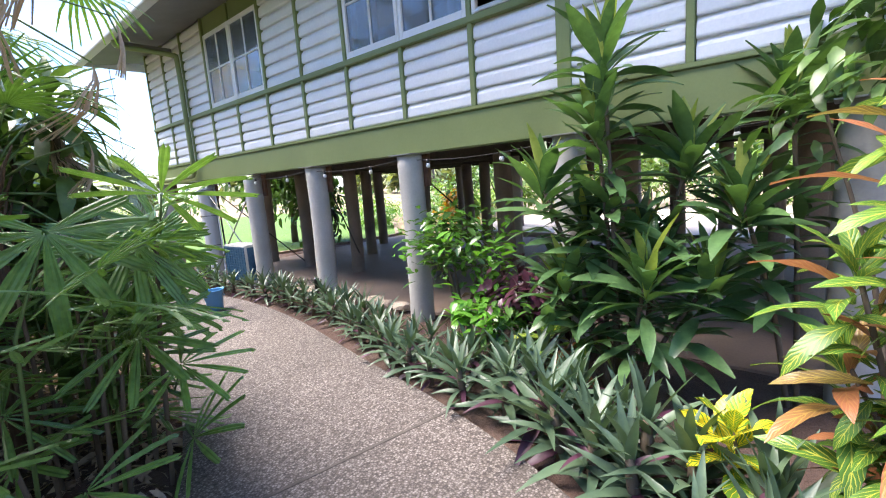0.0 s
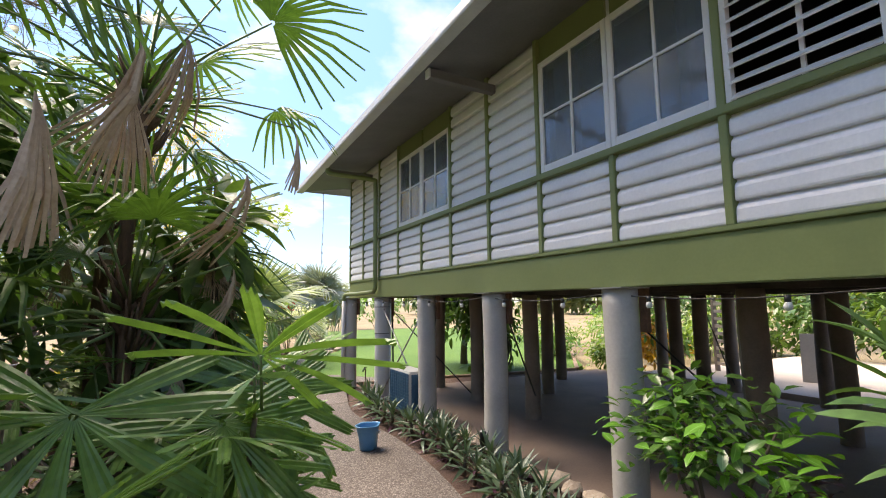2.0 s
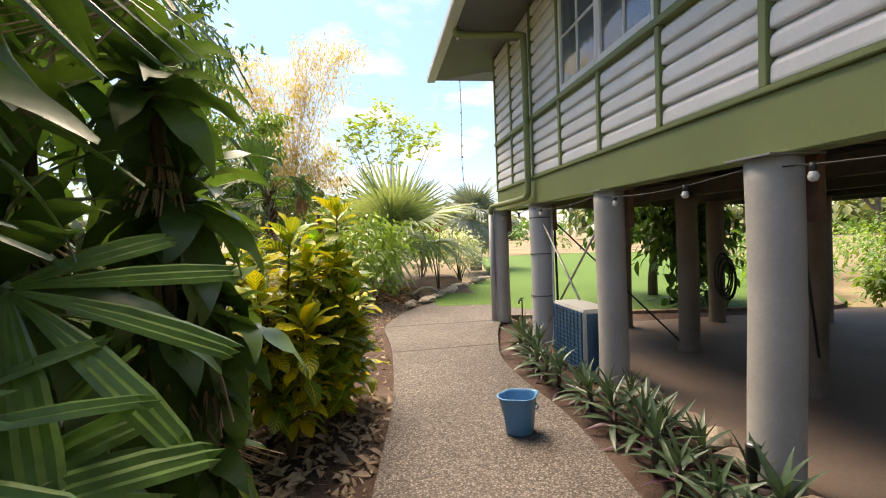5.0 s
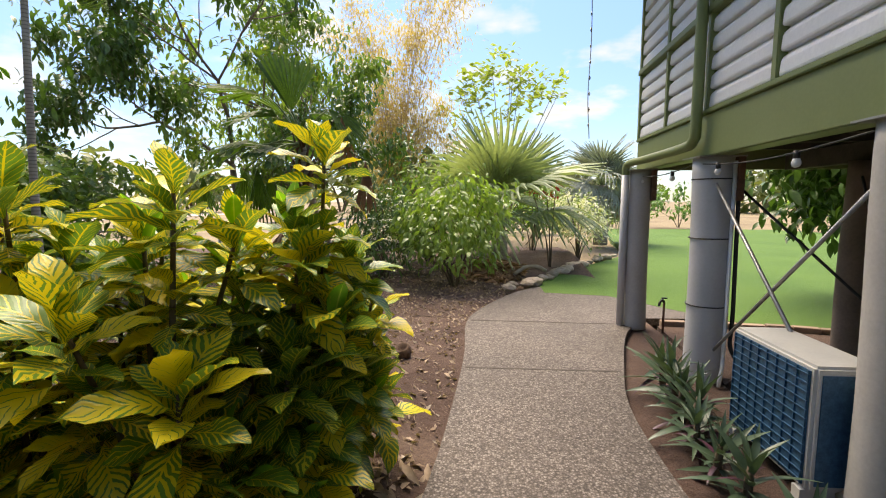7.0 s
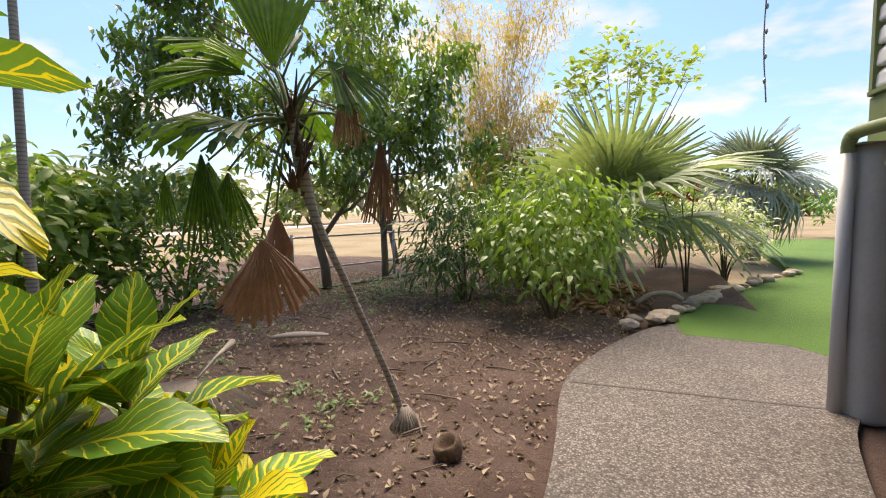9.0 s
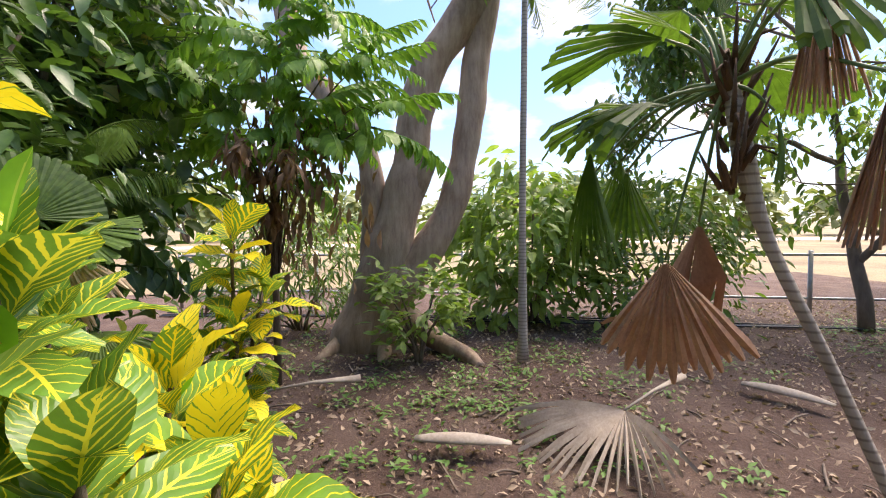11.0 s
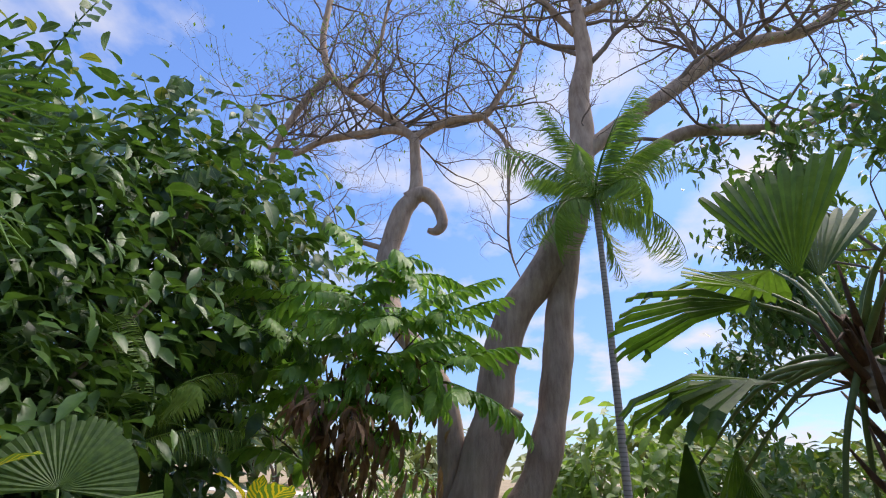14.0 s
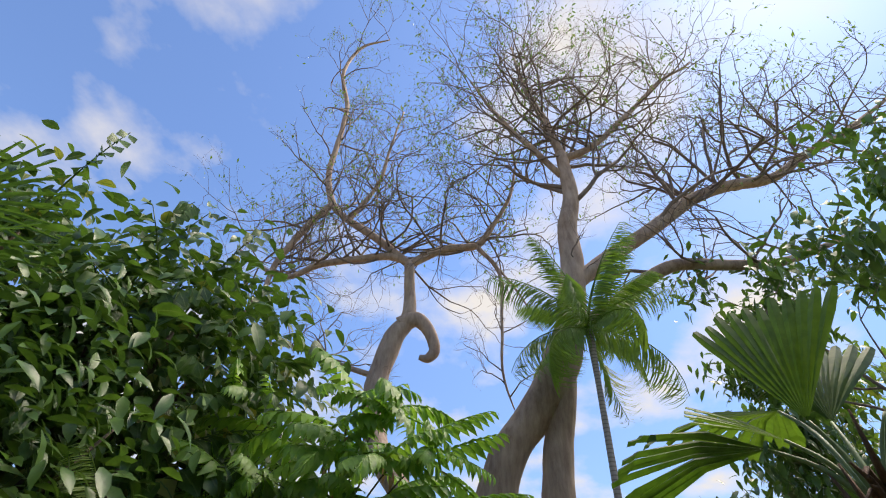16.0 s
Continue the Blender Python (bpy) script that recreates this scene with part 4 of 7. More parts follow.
def rod(a, b, r=0.011, name="brace_rod", mat=None, label="thin steel cross-brace rod between posts", cat="brace"):
    V, F = tube([a, b], r, 7)
    o = child(name, arr_mesh(name, V, F, mat or STEEL), None)
    return tagged(o, label, cat, "cross braces")


rod((0.1, 10.12, 1.75), (0.2, 8.35, 0.05), 0.013)
rod((0.16, 10.0, 0.25), (0.18, 8.35, 1.7), 0.013)
rod((0.2, 10.1, 1.72), (1.52, 9.15, 0.06), 0.011, mat=BLACK)
rod((1.55, 10.55, 1.7), (0.2, 8.35, 0.9), 0.011, mat=BLACK)
rod((0.15, 6.35, 1.75), (1.55, 7.5, 0.35), 0.011, mat=BLACK)
rod((0.12, 4.6, 1.72), (1.55, 6.0, 0.15), 0.011, mat=BLACK)
rod((1.55, 5.95, 1.72), (3.0, 5.2, 0.15), 0.012, mat=BLACK)
rod((4.6, 6.8, 1.7), (6.1, 7.2, 0.1), 0.012, mat=BLACK)

# string of bulbs under the beam
anchors = [(-0.03, k * BAY + 0.12, 1.80) for k in (13, 11, 9, 7, 5, 3, 1, -1)]
wire = []
bulbs = []
for a, b in zip(anchors[:-1], anchors[1:]):
    for i in range(8):
        s = i / 8
        wire.append((0.10 + 0.06 * math.sin(i), a[1] + (b[1] - a[1]) * s, 1.79 - 0.05 * math.sin(math.pi * s)))
    for s in (0.22, 0.72):
        bulbs.append((0.02, a[1] + (b[1] - a[1]) * s, 1.79 - 0.05 * math.sin(math.pi * s)))
wire = [(0.02, y, z) for x, y, z in wire]
strand = thing("festoon_lights", "string of clear bulbs hung under the beam", "string lights")
V, F = tube(wire, 0.005, 6)
child("cable", arr_mesh("festoon_cable", V, F, BLACK), strand, label="black cable")
bulb_prof = smooth_line([(0.010, 0.0), (0.011, -0.02), (0.02, -0.042), (0.024, -0.06), (0.016, -0.078), (0.002, -0.083)], 3)
V, F = tube([(0, 0, z) for r, z in bulb_prof], [r for r, z in bulb_prof], 12)
bulb_me = arr_mesh("bulb", V, F, BULB)
V, F = tube([(0, 0, 0.01), (0, 0, -0.035)], 0.017, 10)
sock_me = arr_mesh("socket", V, F, BLACK)
for b in bulbs:
    s = child("socket", sock_me, strand, pose(*b))
    child("bulb", bulb_me, s, label="clear glass bulb")

# air conditioner condenser
ac = thing("air_conditioner", "outdoor air conditioner with dark blue coil side", "air conditioner", (0.06, 8.76, 0.0), 2)
part("case", box_bm(-0.16, 0.16, -0.36, 0.36, 0.06, 0.70, 0.015), AC_CASE, ac)
part("coil", box_bm(-0.166, -0.161, -0.33, 0.33, 0.09, 0.67), AC_FIN, ac, "blue finned coil")
for i in range(13):
    part("guard_wire", box_bm(-0.176, -0.168, -0.33, 0.33, 0.11 + i * 0.045, 0.114 + i * 0.045), AC_FIN, ac)
for i in range(9):
    part("guard_wire", box_bm(-0.174, -0.166, -0.325 + i * 0.081, -0.321 + i * 0.081, 0.09, 0.67), AC_FIN, ac)
part("coil_end", box_bm(-0.13, 0.13, -0.366, -0.361, 0.1, 0.66), AC_FIN, ac)
for y in (-0.3, 0.3):
    part("foot", box_bm(-0.17, 0.17, y - 0.03, y + 0.03, -0.004, 0.06), AC_CASE, ac)

# blue bucket with a pouring lip
bk = thing("bucket", "empty blue plastic bucket standing on the footpath", "bucket", (-1.05, 7.45, 0), 20)
bm = bmesh.new()
N = 32
rings = []
for z, r in ((0.0, 0.0), (0.0, 0.085), (0.012, 0.098), (0.14, 0.112), (0.265, 0.127), (0.275, 0.137), (0.285, 0.138), (0.285, 0.127), (0.27, 0.121), (0.14, 0.106), (0.015, 0.092), (0.012, 0.0)):
    ring = []
    for j in range(N):
        a = 2 * math.pi * j / N
        sq = 1 + 0.09 * math.cos(4 * a) * min(1, z / 0.2)
        lip = 0.02 * max(0, math.cos(a - 2.6)) ** 12 if z > 0.25 else 0
        ring.append(bm.verts.new(((r * sq + lip) * math.cos(a) * 1.12, (r * sq + lip) * math.sin(a) * 0.92, z + lip * 0.5)))
    rings.append(ring)
for ra, rb in zip(rings[:-1], rings[1:]):
    for j in range(N):
        bm.faces.new((ra[j], ra[(j + 1) % N], rb[(j + 1) % N], rb[j]))
bmesh.ops.remove_doubles(bm, verts=bm.verts, dist=0.0005)
part("tub", bm, BUCKET, bk, smooth=True)
V, F = tube(smooth_line([(0.0, 0.125, 0.265), (0.06, 0.12, 0.20), (0.13, 0.06, 0.19), (0.145, 0, 0.19), (0.13, -0.06, 0.19), (0.06, -0.12, 0.20), (0.0, -0.125, 0.265)], 5), 0.005, 6)
child("handle", arr_mesh("bucket_handle", V, F, BUCKET), bk, label="blue carrying handle hanging down")

# hose on the inner post, tap by the corner post, bollard light
hose = thing("garden_hose", "coiled black garden hose hung on a post", "hose", (3.08, 10.42, 0.75))
for i in range(7):
    r = 0.17 + 0.02 * math.sin(i * 2)
    a = np.linspace(0, 2 * np.pi, 26)
    V, F = tube([(r * 0.75 * math.cos(t) + 0.01 * i - 0.03, -0.02 - 0.012 * i, r * 1.7 * math.sin(t) - 0.02 * i) for t in a], 0.011, 6, cap=False)
    child("coil", arr_mesh("hose_coil", V, F, BLACK), hose)
tap = thing("garden_tap", "short standing garden tap beside the corner post", "tap", (0.27, 11.45, 0))
V, F = tube([(0, 0, -0.02), (0, 0, 0.36)], 0.013, 8)
child("riser", arr_mesh("riser", V, F, RUST), tap)
V, F = tube(smooth_line([(0, 0, 0.34), (-0.03, -0.03, 0.37), (-0.07, -0.07, 0.35), (-0.08, -0.08, 0.31)], 4), 0.014, 8)
child("spout", arr_mesh("spout", V, F, BLACK), tap)
part("tap_handle", box_bm(-0.03, 0.03, -0.006, 0.006, 0.38, 0.395), BLACK, tap)
lamp = thing("bollard_light", "short black garden light stake beside the post", "garden light", (-0.2, 6.25, 0))
V, F = tube([(0, 0, -0.02), (0, 0, 0.22), (0, 0, 0.23), (0, 0, 0.36), (0, 0, 0.365)], [0.018, 0.018, 0.03, 0.034, 0.036], 14)
child("stake", arr_mesh("stake", V, F, BLACK), lamp)
V, F = tube([(0, 0, 0.364), (0, 0, 0.375)], [0.03, 0.028], 14)
child("cap", arr_mesh("cap", V, F, STEEL), lamp)

# slatted stair and A-board beyond the far posts
st = thing("slatted_screen", "pale timber slatted screen on the terrace", "screen", (7.6, 8.1, 0.10), -25)
for y in (-0.5, 0.5):
    part("post", box_bm(-0.04, 0.04, y - 0.04, y + 0.04, 0, 1.7), POST_BROWN, st)
for i in range(9):
    part("slat", box_bm(-0.03, -0.005, -0.46, 0.46, 0.15 + i * 0.17, 0.22 + i * 0.17), TERRACE, st)
ab = thing("sandwich_board", "grey folding sandwich board on the terrace", "sign board", (8.0, 6.6, 0.10), 20)
for s in (-1, 1):
    part("panel", box_bm(-0.012, 0.012, -0.3, 0.3, 0, 0.95, 0.004), POST, ab, m=pose(s * 0.17, 0, 0.003, 0, -s * 10, 0))

# ---- plants ----
def leaf_variants(name, specs, mat):
    return [arr_mesh(name, *(lambda s: (s[0], s[1], mat, s[2]))(leaf_shape(**sp))) for sp in specs]


def fan_variants(name, specs, mat):
    return [arr_mesh(name, *(lambda s: (s[0], s[1], mat, s[2]))(fan_shape(**sp)), smooth=False) for sp in specs]


def lady_variants(name, specs):
    return [arr_mesh(name, *(lambda q: (q[0], q[1], LADY, q[2]))(lady_fan(**sp)), smooth=False) for sp in specs]


LADY_FANS = lady_variants("lady_palm_fan", [dict(R=0.43, groups=g, ribs=2, spread=sp, seg=w, seed=i, droop=d) for i, (g, sp, w, d) in enumerate(((9, 265, 0.044, 0.03), (8, 240, 0.048, 0.06), (10, 285, 0.040, 0.05), (9, 265, 0.042, 0.10)))])
NEAR_FAN = lady_variants("broad_lady_palm_fan", [dict(R=0.44, groups=9 + i, ribs=3, spread=270, seg=0.066, seed=77 + i, droop=0.12) for i in range(2)])
FAN_BIG = fan_variants("palm_fan", [dict(R=0.62, n=15, spread=170, cut=0.72, droop=d, pleat=0.035, blunt=0.7, gap=0.12, seed=i, cup=c) for i, (d, c) in enumerate(((0.15, 0.3), (0.45, 0.2), (0.75, 0.1)))], FAN)
FAN_DEAD = fan_variants("dead_fan", [dict(R=0.60, n=15, spread=sp, cut=0.82, droop=d, pleat=0.055, blunt=0.45, gap=0.16, seed=20 + i, cup=c) for i, (d, sp, c) in enumerate(((0.32, 82, 0.9), (0.45, 66, 0.7), (0.2, 28, 1.3)))], COPPER)
FAN_TALL = fan_variants("upright_fan", [dict(R=0.60, n=11, spread=64, cut=0.82, droop=0.05, pleat=0.035, blunt=0.75, gap=0.06, seed=15, cup=0.4)], FAN)
FAN_SIDE = fan_variants("side_fan", [dict(R=0.60, n=11, spread=sp, cut=0.86, droop=d, pleat=0.035, blunt=0.8, gap=0.10, seed=17 + i, cup=0.4) for i, (sp, d) in enumerate(((72, 0.1), (72, 0.25), (92, 0.38)))], FAN)
FAN_HANG = fan_variants("hanging_fan", [dict(R=0.60, n=9, spread=sp, cut=0.6, droop=0.15, pleat=0.05, blunt=0.6, gap=0.25, seed=16, cup=0.9) for sp in (34, 58)], FAN)
FAN_ROUND = fan_variants("round_fan", [dict(R=0.60, n=26, spread=sp, cut=0.93, droop=d, pleat=0.018, blunt=0.75, gap=0.05, seed=19, cup=0.05) for sp, d in ((200, 0.05), (170, 0.25))], FAN)
FAN_DRY = fan_variants("dry_round_fan", [dict(R=0.60, n=24, spread=130, cut=0.8, droop=0.5, pleat=0.03, blunt=0.4, gap=0.2, seed=23, cup=0.5)], STRAW)
FAN_GREY = fan_variants("grey_fan", [dict(R=0.72, n=26, spread=125, cut=0.42, droop=0.16, pleat=0.05, blunt=0.3, gap=0.3, seed=30, cup=0.25, seg=0.035)], GREYSTRAW)
FAN_STRAW = fan_variants("straw_fan", [dict(R=0.42, n=13, spread=40, cut=0.25, droop=d, pleat=0.03, blunt=0.25, gap=0.35, seed=31 + i, cup=0.8, seg=0.028) for i, d in enumerate((0.2, 0.45, 0.7))], STRAW)
FAN_FREE = fan_variants("feathered_fan", [dict(R=0.55, n=17, spread=200, cut=0.28, droop=d, pleat=0.02, blunt=0.25, gap=0.15, seed=40 + i, seg=0.035) for i, d in enumerate((0.25, 0.5, 0.8))], PALM_FREE)
BLUE_FANS = fan_variants("blue_fan", [dict(R=1.15, n=26, spread=190, cut=0.5, droop=d, pleat=0.02, blunt=0.25, gap=0.2, seed=50 + i, cup=0.25) for i, d in enumerate((0.12, 0.35, 0.6))], BLUE)
SILVER_FANS = fan_variants("silver_fan", [dict(R=0.95, n=24, spread=220, cut=0.45, droop=d, pleat=0.02, blunt=0.2, gap=0.2, seed=60 + i, cup=0.2) for i, d in enumerate((0.15, 0.5, 0.9))], SILVER)
CROTON_LEAVES = leaf_variants("croton_leaf", [dict(L=0.25, W=0.125, segs=6, droop=0.7, fold=0.22, peak=0.6, wave=0.07, curl=0.2), dict(L=0.28, W=0.125, segs=6, droop=1.0, fold=0.15, peak=0.6, wave=0.09, curl=0.25), dict(L=0.20, W=0.10, segs=6, droop=0.4, fold=0.3, peak=0.58, wave=0.06)], CROTON)
CROTON_GREENS = leaf_variants("croton_green_leaf", [dict(L=0.25, W=0.12, segs=6, droop=0.7, fold=0.25, peak=0.58, wave=0.06, curl=0.2), dict(L=0.21, W=0.105, segs=6, droop=0.5, fold=0.2, peak=0.5, wave=0.06)], CROTON_GREEN)
CROTON_YOUNG = leaf_variants("young_croton_leaf", [dict(L=0.22, W=0.09, segs=6, droop=0.3, fold=0.3, peak=0.58, wave=0.04)], YOUNG)
CROTON_REDS = leaf_variants("red_croton_leaf", [dict(L=0.34, W=0.075, segs=7, droop=0.9, fold=0.2, peak=0.5, wave=0.05, curl=0.3), dict(L=0.28, W=0.07, segs=7, droop=1.2, fold=0.15, peak=0.5, wave=0.06, curl=0.3)], CROTON_RED)
CORDY_LEAVES = leaf_variants("cordyline_leaf", [dict(L=0.50, W=0.105, segs=7, droop=d, fold=0.3, peak=0.55, wave=0.03, curl=0.2) for d in (0.3, 0.6, 1.0)], CORDY)
CORDY_NEW = leaf_variants("cordyline_new_leaf", [dict(L=0.42, W=0.085, segs=7, droop=0.25, fold=0.4, peak=0.5)], NEWLEAF)
DRAC_LEAVES = leaf_variants("dracaena_leaf", [dict(L=0.50, W=0.105, segs=7, droop=d, fold=0.25, peak=0.5, wave=0.03, curl=0.2) for d in (0.6, 1.2, 1.8)], DRAC)
RHOEO_LEAVES = leaf_variants("boat_lily_leaf", [dict(L=0.26, W=0.042, segs=5, droop=d, fold=0.35, peak=0.3, curl=0.1) for d in (0.2, 0.45, 0.7)], RHOEO)
RHOEO_PURPLES = leaf_variants("boat_lily_lower_leaf", [dict(L=0.22, W=0.04, segs=5, droop=0.6, fold=0.3, peak=0.3)], RHOEO_UNDER)
VINE_LEAVES = leaf_variants("vine_leaf", [dict(L=0.40, W=0.14, segs=8, droop=1.3, fold=0.15, peak=0.4, wave=0.10, curl=0.2), dict(L=0.30, W=0.12, segs=8, droop=0.9, fold=0.2, peak=0.4, wave=0.08)], DRAC)


def rosette(parent, leaves, pos, n, rng, lo=-25, hi=80, size=(0.8, 1.15), yaw0=None, name="leaf"):
    """A spiral of leaves round a tip: young ones upright, old ones hanging."""
    a = rng.uniform(0, 360) if yaw0 is None else yaw0
    for i in range(n):
        s = i / max(1, n - 1)
        pitch = hi + (lo - hi) * s ** 0.8 + rng.uniform(-10, 10)
        p = Vector(pos) + Vector((0, 0, -0.18 * s))
        child(name, rng.choice(leaves), parent, turn_to(p, a + i * 137.5 + rng.uniform(-12, 12), pitch, rng.uniform(-25, 25), rng.uniform(*size) * (0.7 + 0.3 * min(1, s * 3))))


def croton(at, stems, seed, leaves=None, label="variegated croton with yellow-veined green leaves", n=15, name="croton", rand=True, group="crotons", yellow=0.5):
    """stems: tips relative to the base. A bush of stems, each with leaf rosettes at its tip and below it."""
    rng = random.Random(seed)
    c = thing(name, label, "shrub", at, group=group)
    tubes = []
    for tip in stems:
        tx, ty, tz = tip
        mid = (tx * 0.35 + rng.uniform(-0.04, 0.04), ty * 0.35 + rng.uniform(-0.04, 0.04), tz * 0.5)
        P = smooth_line([(tx * 0.06, ty * 0.06, -0.03), mid, (tx, ty, tz)], 5)
        tubes.append(tube(P, np.linspace(0.016, 0.007, len(P)), 6))
        own = leaves or (CROTON_LEAVES if rng.random() < yellow else CROTON_GREENS)
        rosette(c, own, tip, n, rng, -12, 82, (0.8, 1.15))
        if leaves is None and rng.random() < 0.6:
            rosette(c, CROTON_YOUNG, (tip[0], tip[1], tip[2] + 0.02), 3, rng, 55, 80, (0.8, 1.05), name="young_leaf")
        for lev in ((0.5, 0.78) if tz > 0.8 else (0.7,) if tz > 0.45 else ()):
            q = P[int(len(P) * lev)]
            rosette(c, leaves or (CROTON_GREENS if rng.random() < 0.6 else CROTON_LEAVES), tuple(q), n // 2 + 4, rng, -25, 45, (0.65, 0.95))
    for V, F in tubes:
        child("stem", arr_mesh("croton_stem", V, F, DARKSTEM), c)
    return c


def fan_plant(name, label, at, trunk, radii, n, fans, rng, pet=(0.4, 0.7), pitch=(75, -35), mat=None, bark_mat=None, size=(0.85, 1.1), dead=0, deadfans=None, group="", yaws=None, fibre=False, category="palm"):
    """A palm: trunk, and fans on petioles in a spiral from upright to hanging."""
    p = thing(name, label, category, at, group=group)
    T = smooth_line(trunk, 6)
    R = np.interp(np.linspace(0, 1, len(T)), np.linspace(0, 1, len(radii)), radii)
    V, F = tube(T, R, 12)
    child("trunk", arr_mesh(name + "_trunk", V, F, bark_mat or PALMBARK), p)
    top = Vector(T[-1])
    if fibre:
        pieces = []
        for i in range(26):
            a, zz = rng.uniform(0, 6.28), rng.uniform(-0.5, 0.05)
            d = Vector((math.cos(a), math.sin(a), 0))
            b = top + Vector((0, 0, zz)) + d * R[-1] * 0.8
            pieces.append(tube([b, b + d * 0.07 + Vector((0, 0, 0.09)), b + d * 0.12 + Vector((0, 0, 0.20))], [0.014, 0.01, 0.004], 5))
        V, F = joined(pieces)
        tagged(child("leaf_base_fibre", arr_mesh(name + "_fibre", V, F, FIBRE), p, label="dark fibrous old leaf bases"), kind="stuff")
    stems = []
    a0 = rng.uniform(0, 360)
    for i in range(n):
        s = i / max(1, n - 1)
        el = pitch[0] + (pitch[1] - pitch[0]) * s + rng.uniform(-8, 8)
        az = (a0 + i * 137.5 + rng.uniform(-15, 15)) if yaws is None else yaws[i % len(yaws)] + rng.uniform(-8, 8)
        L = rng.uniform(*pet)
        d = Vector((math.cos(radians(az)) * math.cos(radians(el)), math.sin(radians(az)) * math.cos(radians(el)), math.sin(radians(el))))
        b = top + Vector((0, 0, -0.12 * s))
        e = b + d * L + Vector((0, 0, -0.12 * L * (1 - abs(math.sin(radians(el))))))
        stems.append(tube([b, b + d * L * 0.5 + Vector((0, 0, 0.02)), e], [0.011, 0.008, 0.005], 5))
        hang = i >= n - dead
        me = rng.choice(deadfans) if hang else fans[min(len(fans) - 1, int(s * len(fans)))]
        child("fan_leaf" if not hang else "dead_fan_leaf", me, p, turn_to(e, az, (el - 12) if not hang else -80, rng.uniform(-25, 25), rng.uniform(*size)), "" if not hang else "dry brown hanging fan leaf")
    for V, F in stems:
        child("petiole", arr_mesh(name + "_petiole", V, F, GREENSTEM), p)
    return p


def bush(name, label, at, centre, radii, n, shape, mat, seed, clump=0.28, stems=6, category="shrub", per=16, hang=-15, group="", low=-0.75, stem_r=0.02, tone2=None, shell=0.55):
    """A shrub: stems fan out to clumps of many leaves on an uneven shell."""
    rng = random.Random(seed)
    b = thing(name, label, category, at, group=group)
    mats, mats2, tubes = [], [], []
    nc = max(4, n // per)
    for i in range(nc):
        u, v = rng.uniform(low, 1), rng.uniform(0, 2 * math.pi)
        q = math.sqrt(max(0, 1 - u * u))
        d = Vector((q * math.cos(v), q * math.sin(v), u))
        k = rng.uniform(shell, 1.0) * (1 + 0.35 * noise.noise(d * 2.2 + Vector((seed, 0, 0))))
        c = Vector(centre) + Vector((d.x * radii[0], d.y * radii[1], d.z * radii[2])) * k
        c.z = max(c.z, 0.08)
        if i < stems:
            m1 = Vector((c.x * 0.3, c.y * 0.3, c.z * 0.45))
            P = smooth_line([(c.x * 0.05, c.y * 0.05, -0.05), tuple(m1), tuple(c)], 4)
            tubes.append(tube(P, np.linspace(stem_r, stem_r * 0.35, len(P)), 6))
        out = math.degrees(math.atan2(d.y, d.x))
        dest = mats2 if tone2 and rng.random() < 0.3 else mats
        for _ in range(per):
            o = Vector((rng.gauss(0, 1), rng.gauss(0, 1), rng.gauss(0, 0.8))) * clump * 0.5
            dest.append(turn_to(c + o, out + rng.uniform(-75, 75), hang + rng.uniform(-35, 45), rng.uniform(-40, 40), rng.uniform(0.7, 1.25)))
    for V, F in tubes:
        child("stem", arr_mesh(name + "_stem", V, F, DARKSTEM), b)
    tagged(child("foliage", foliage_mesh(name + "_foliage", shape, mats, mat), b), kind="stuff")
    if mats2:
        tagged(child("young_foliage", foliage_mesh(name + "_young", shape, mats2, tone2), b), kind="stuff")
    return b


SMALL = leaf_shape(0.11, 0.045, 2, 0.5, 0.3, 0.45)
MEDIUM = leaf_shape(0.16, 0.062, 3, 0.6, 0.25, 0.45)
LARGE = leaf_shape(0.24, 0.09, 4, 0.7, 0.22, 0.45)
NARROW = leaf_shape(0.20, 0.035, 3, 0.8, 0.2, 0.4)
FAR = leaf_shape(0.6, 0.32, 2, 0.6, 0.3, 0.5)
FARS = leaf_shape(0.3, 0.14, 2, 0.6, 0.3, 0.5)
P0 = random.Random(101)

# boat lily border along the path
proto = []
for v in range(4):
    rng = random.Random(200 + v)
    r = thing("boat_lily", "boat lily with stiff dark green leaves purple beneath", "plant", (0, 0, -9), group="boat lily border")
    rosette(r, RHOEO_LEAVES, (0, 0, 0.20), 20, rng, 5, 80, (0.8, 1.25), name="leaf")
    rosette(r, RHOEO_PURPLES, (0, 0, 0.16), 5, rng, -10, 30, (0.8, 1.1), name="lower_leaf")
    V, F = tube([(0, 0, -0.03), (0, 0, 0.12), (0, 0, 0.2)], [0.02, 0.022, 0.012], 7)
    child("stem", arr_mesh("boat_lily_stem", V, F, DARKSTEM), r)
    proto.append(r)
border = smooth_line([(-2.35, 0.55), (-1.72, 1.6), (-1.28, 2.75), (-0.98, 4.0), (-0.62, 5.3), (-0.42, 6.4), (-0.38, 7.4), (-0.40, 8.3), (-0.38, 9.2), (-0.2, 10.0)], 6)
cum = np.concatenate([[0], np.cumsum(np.linalg.norm(np.diff(border, axis=0), axis=1))])
count = 0
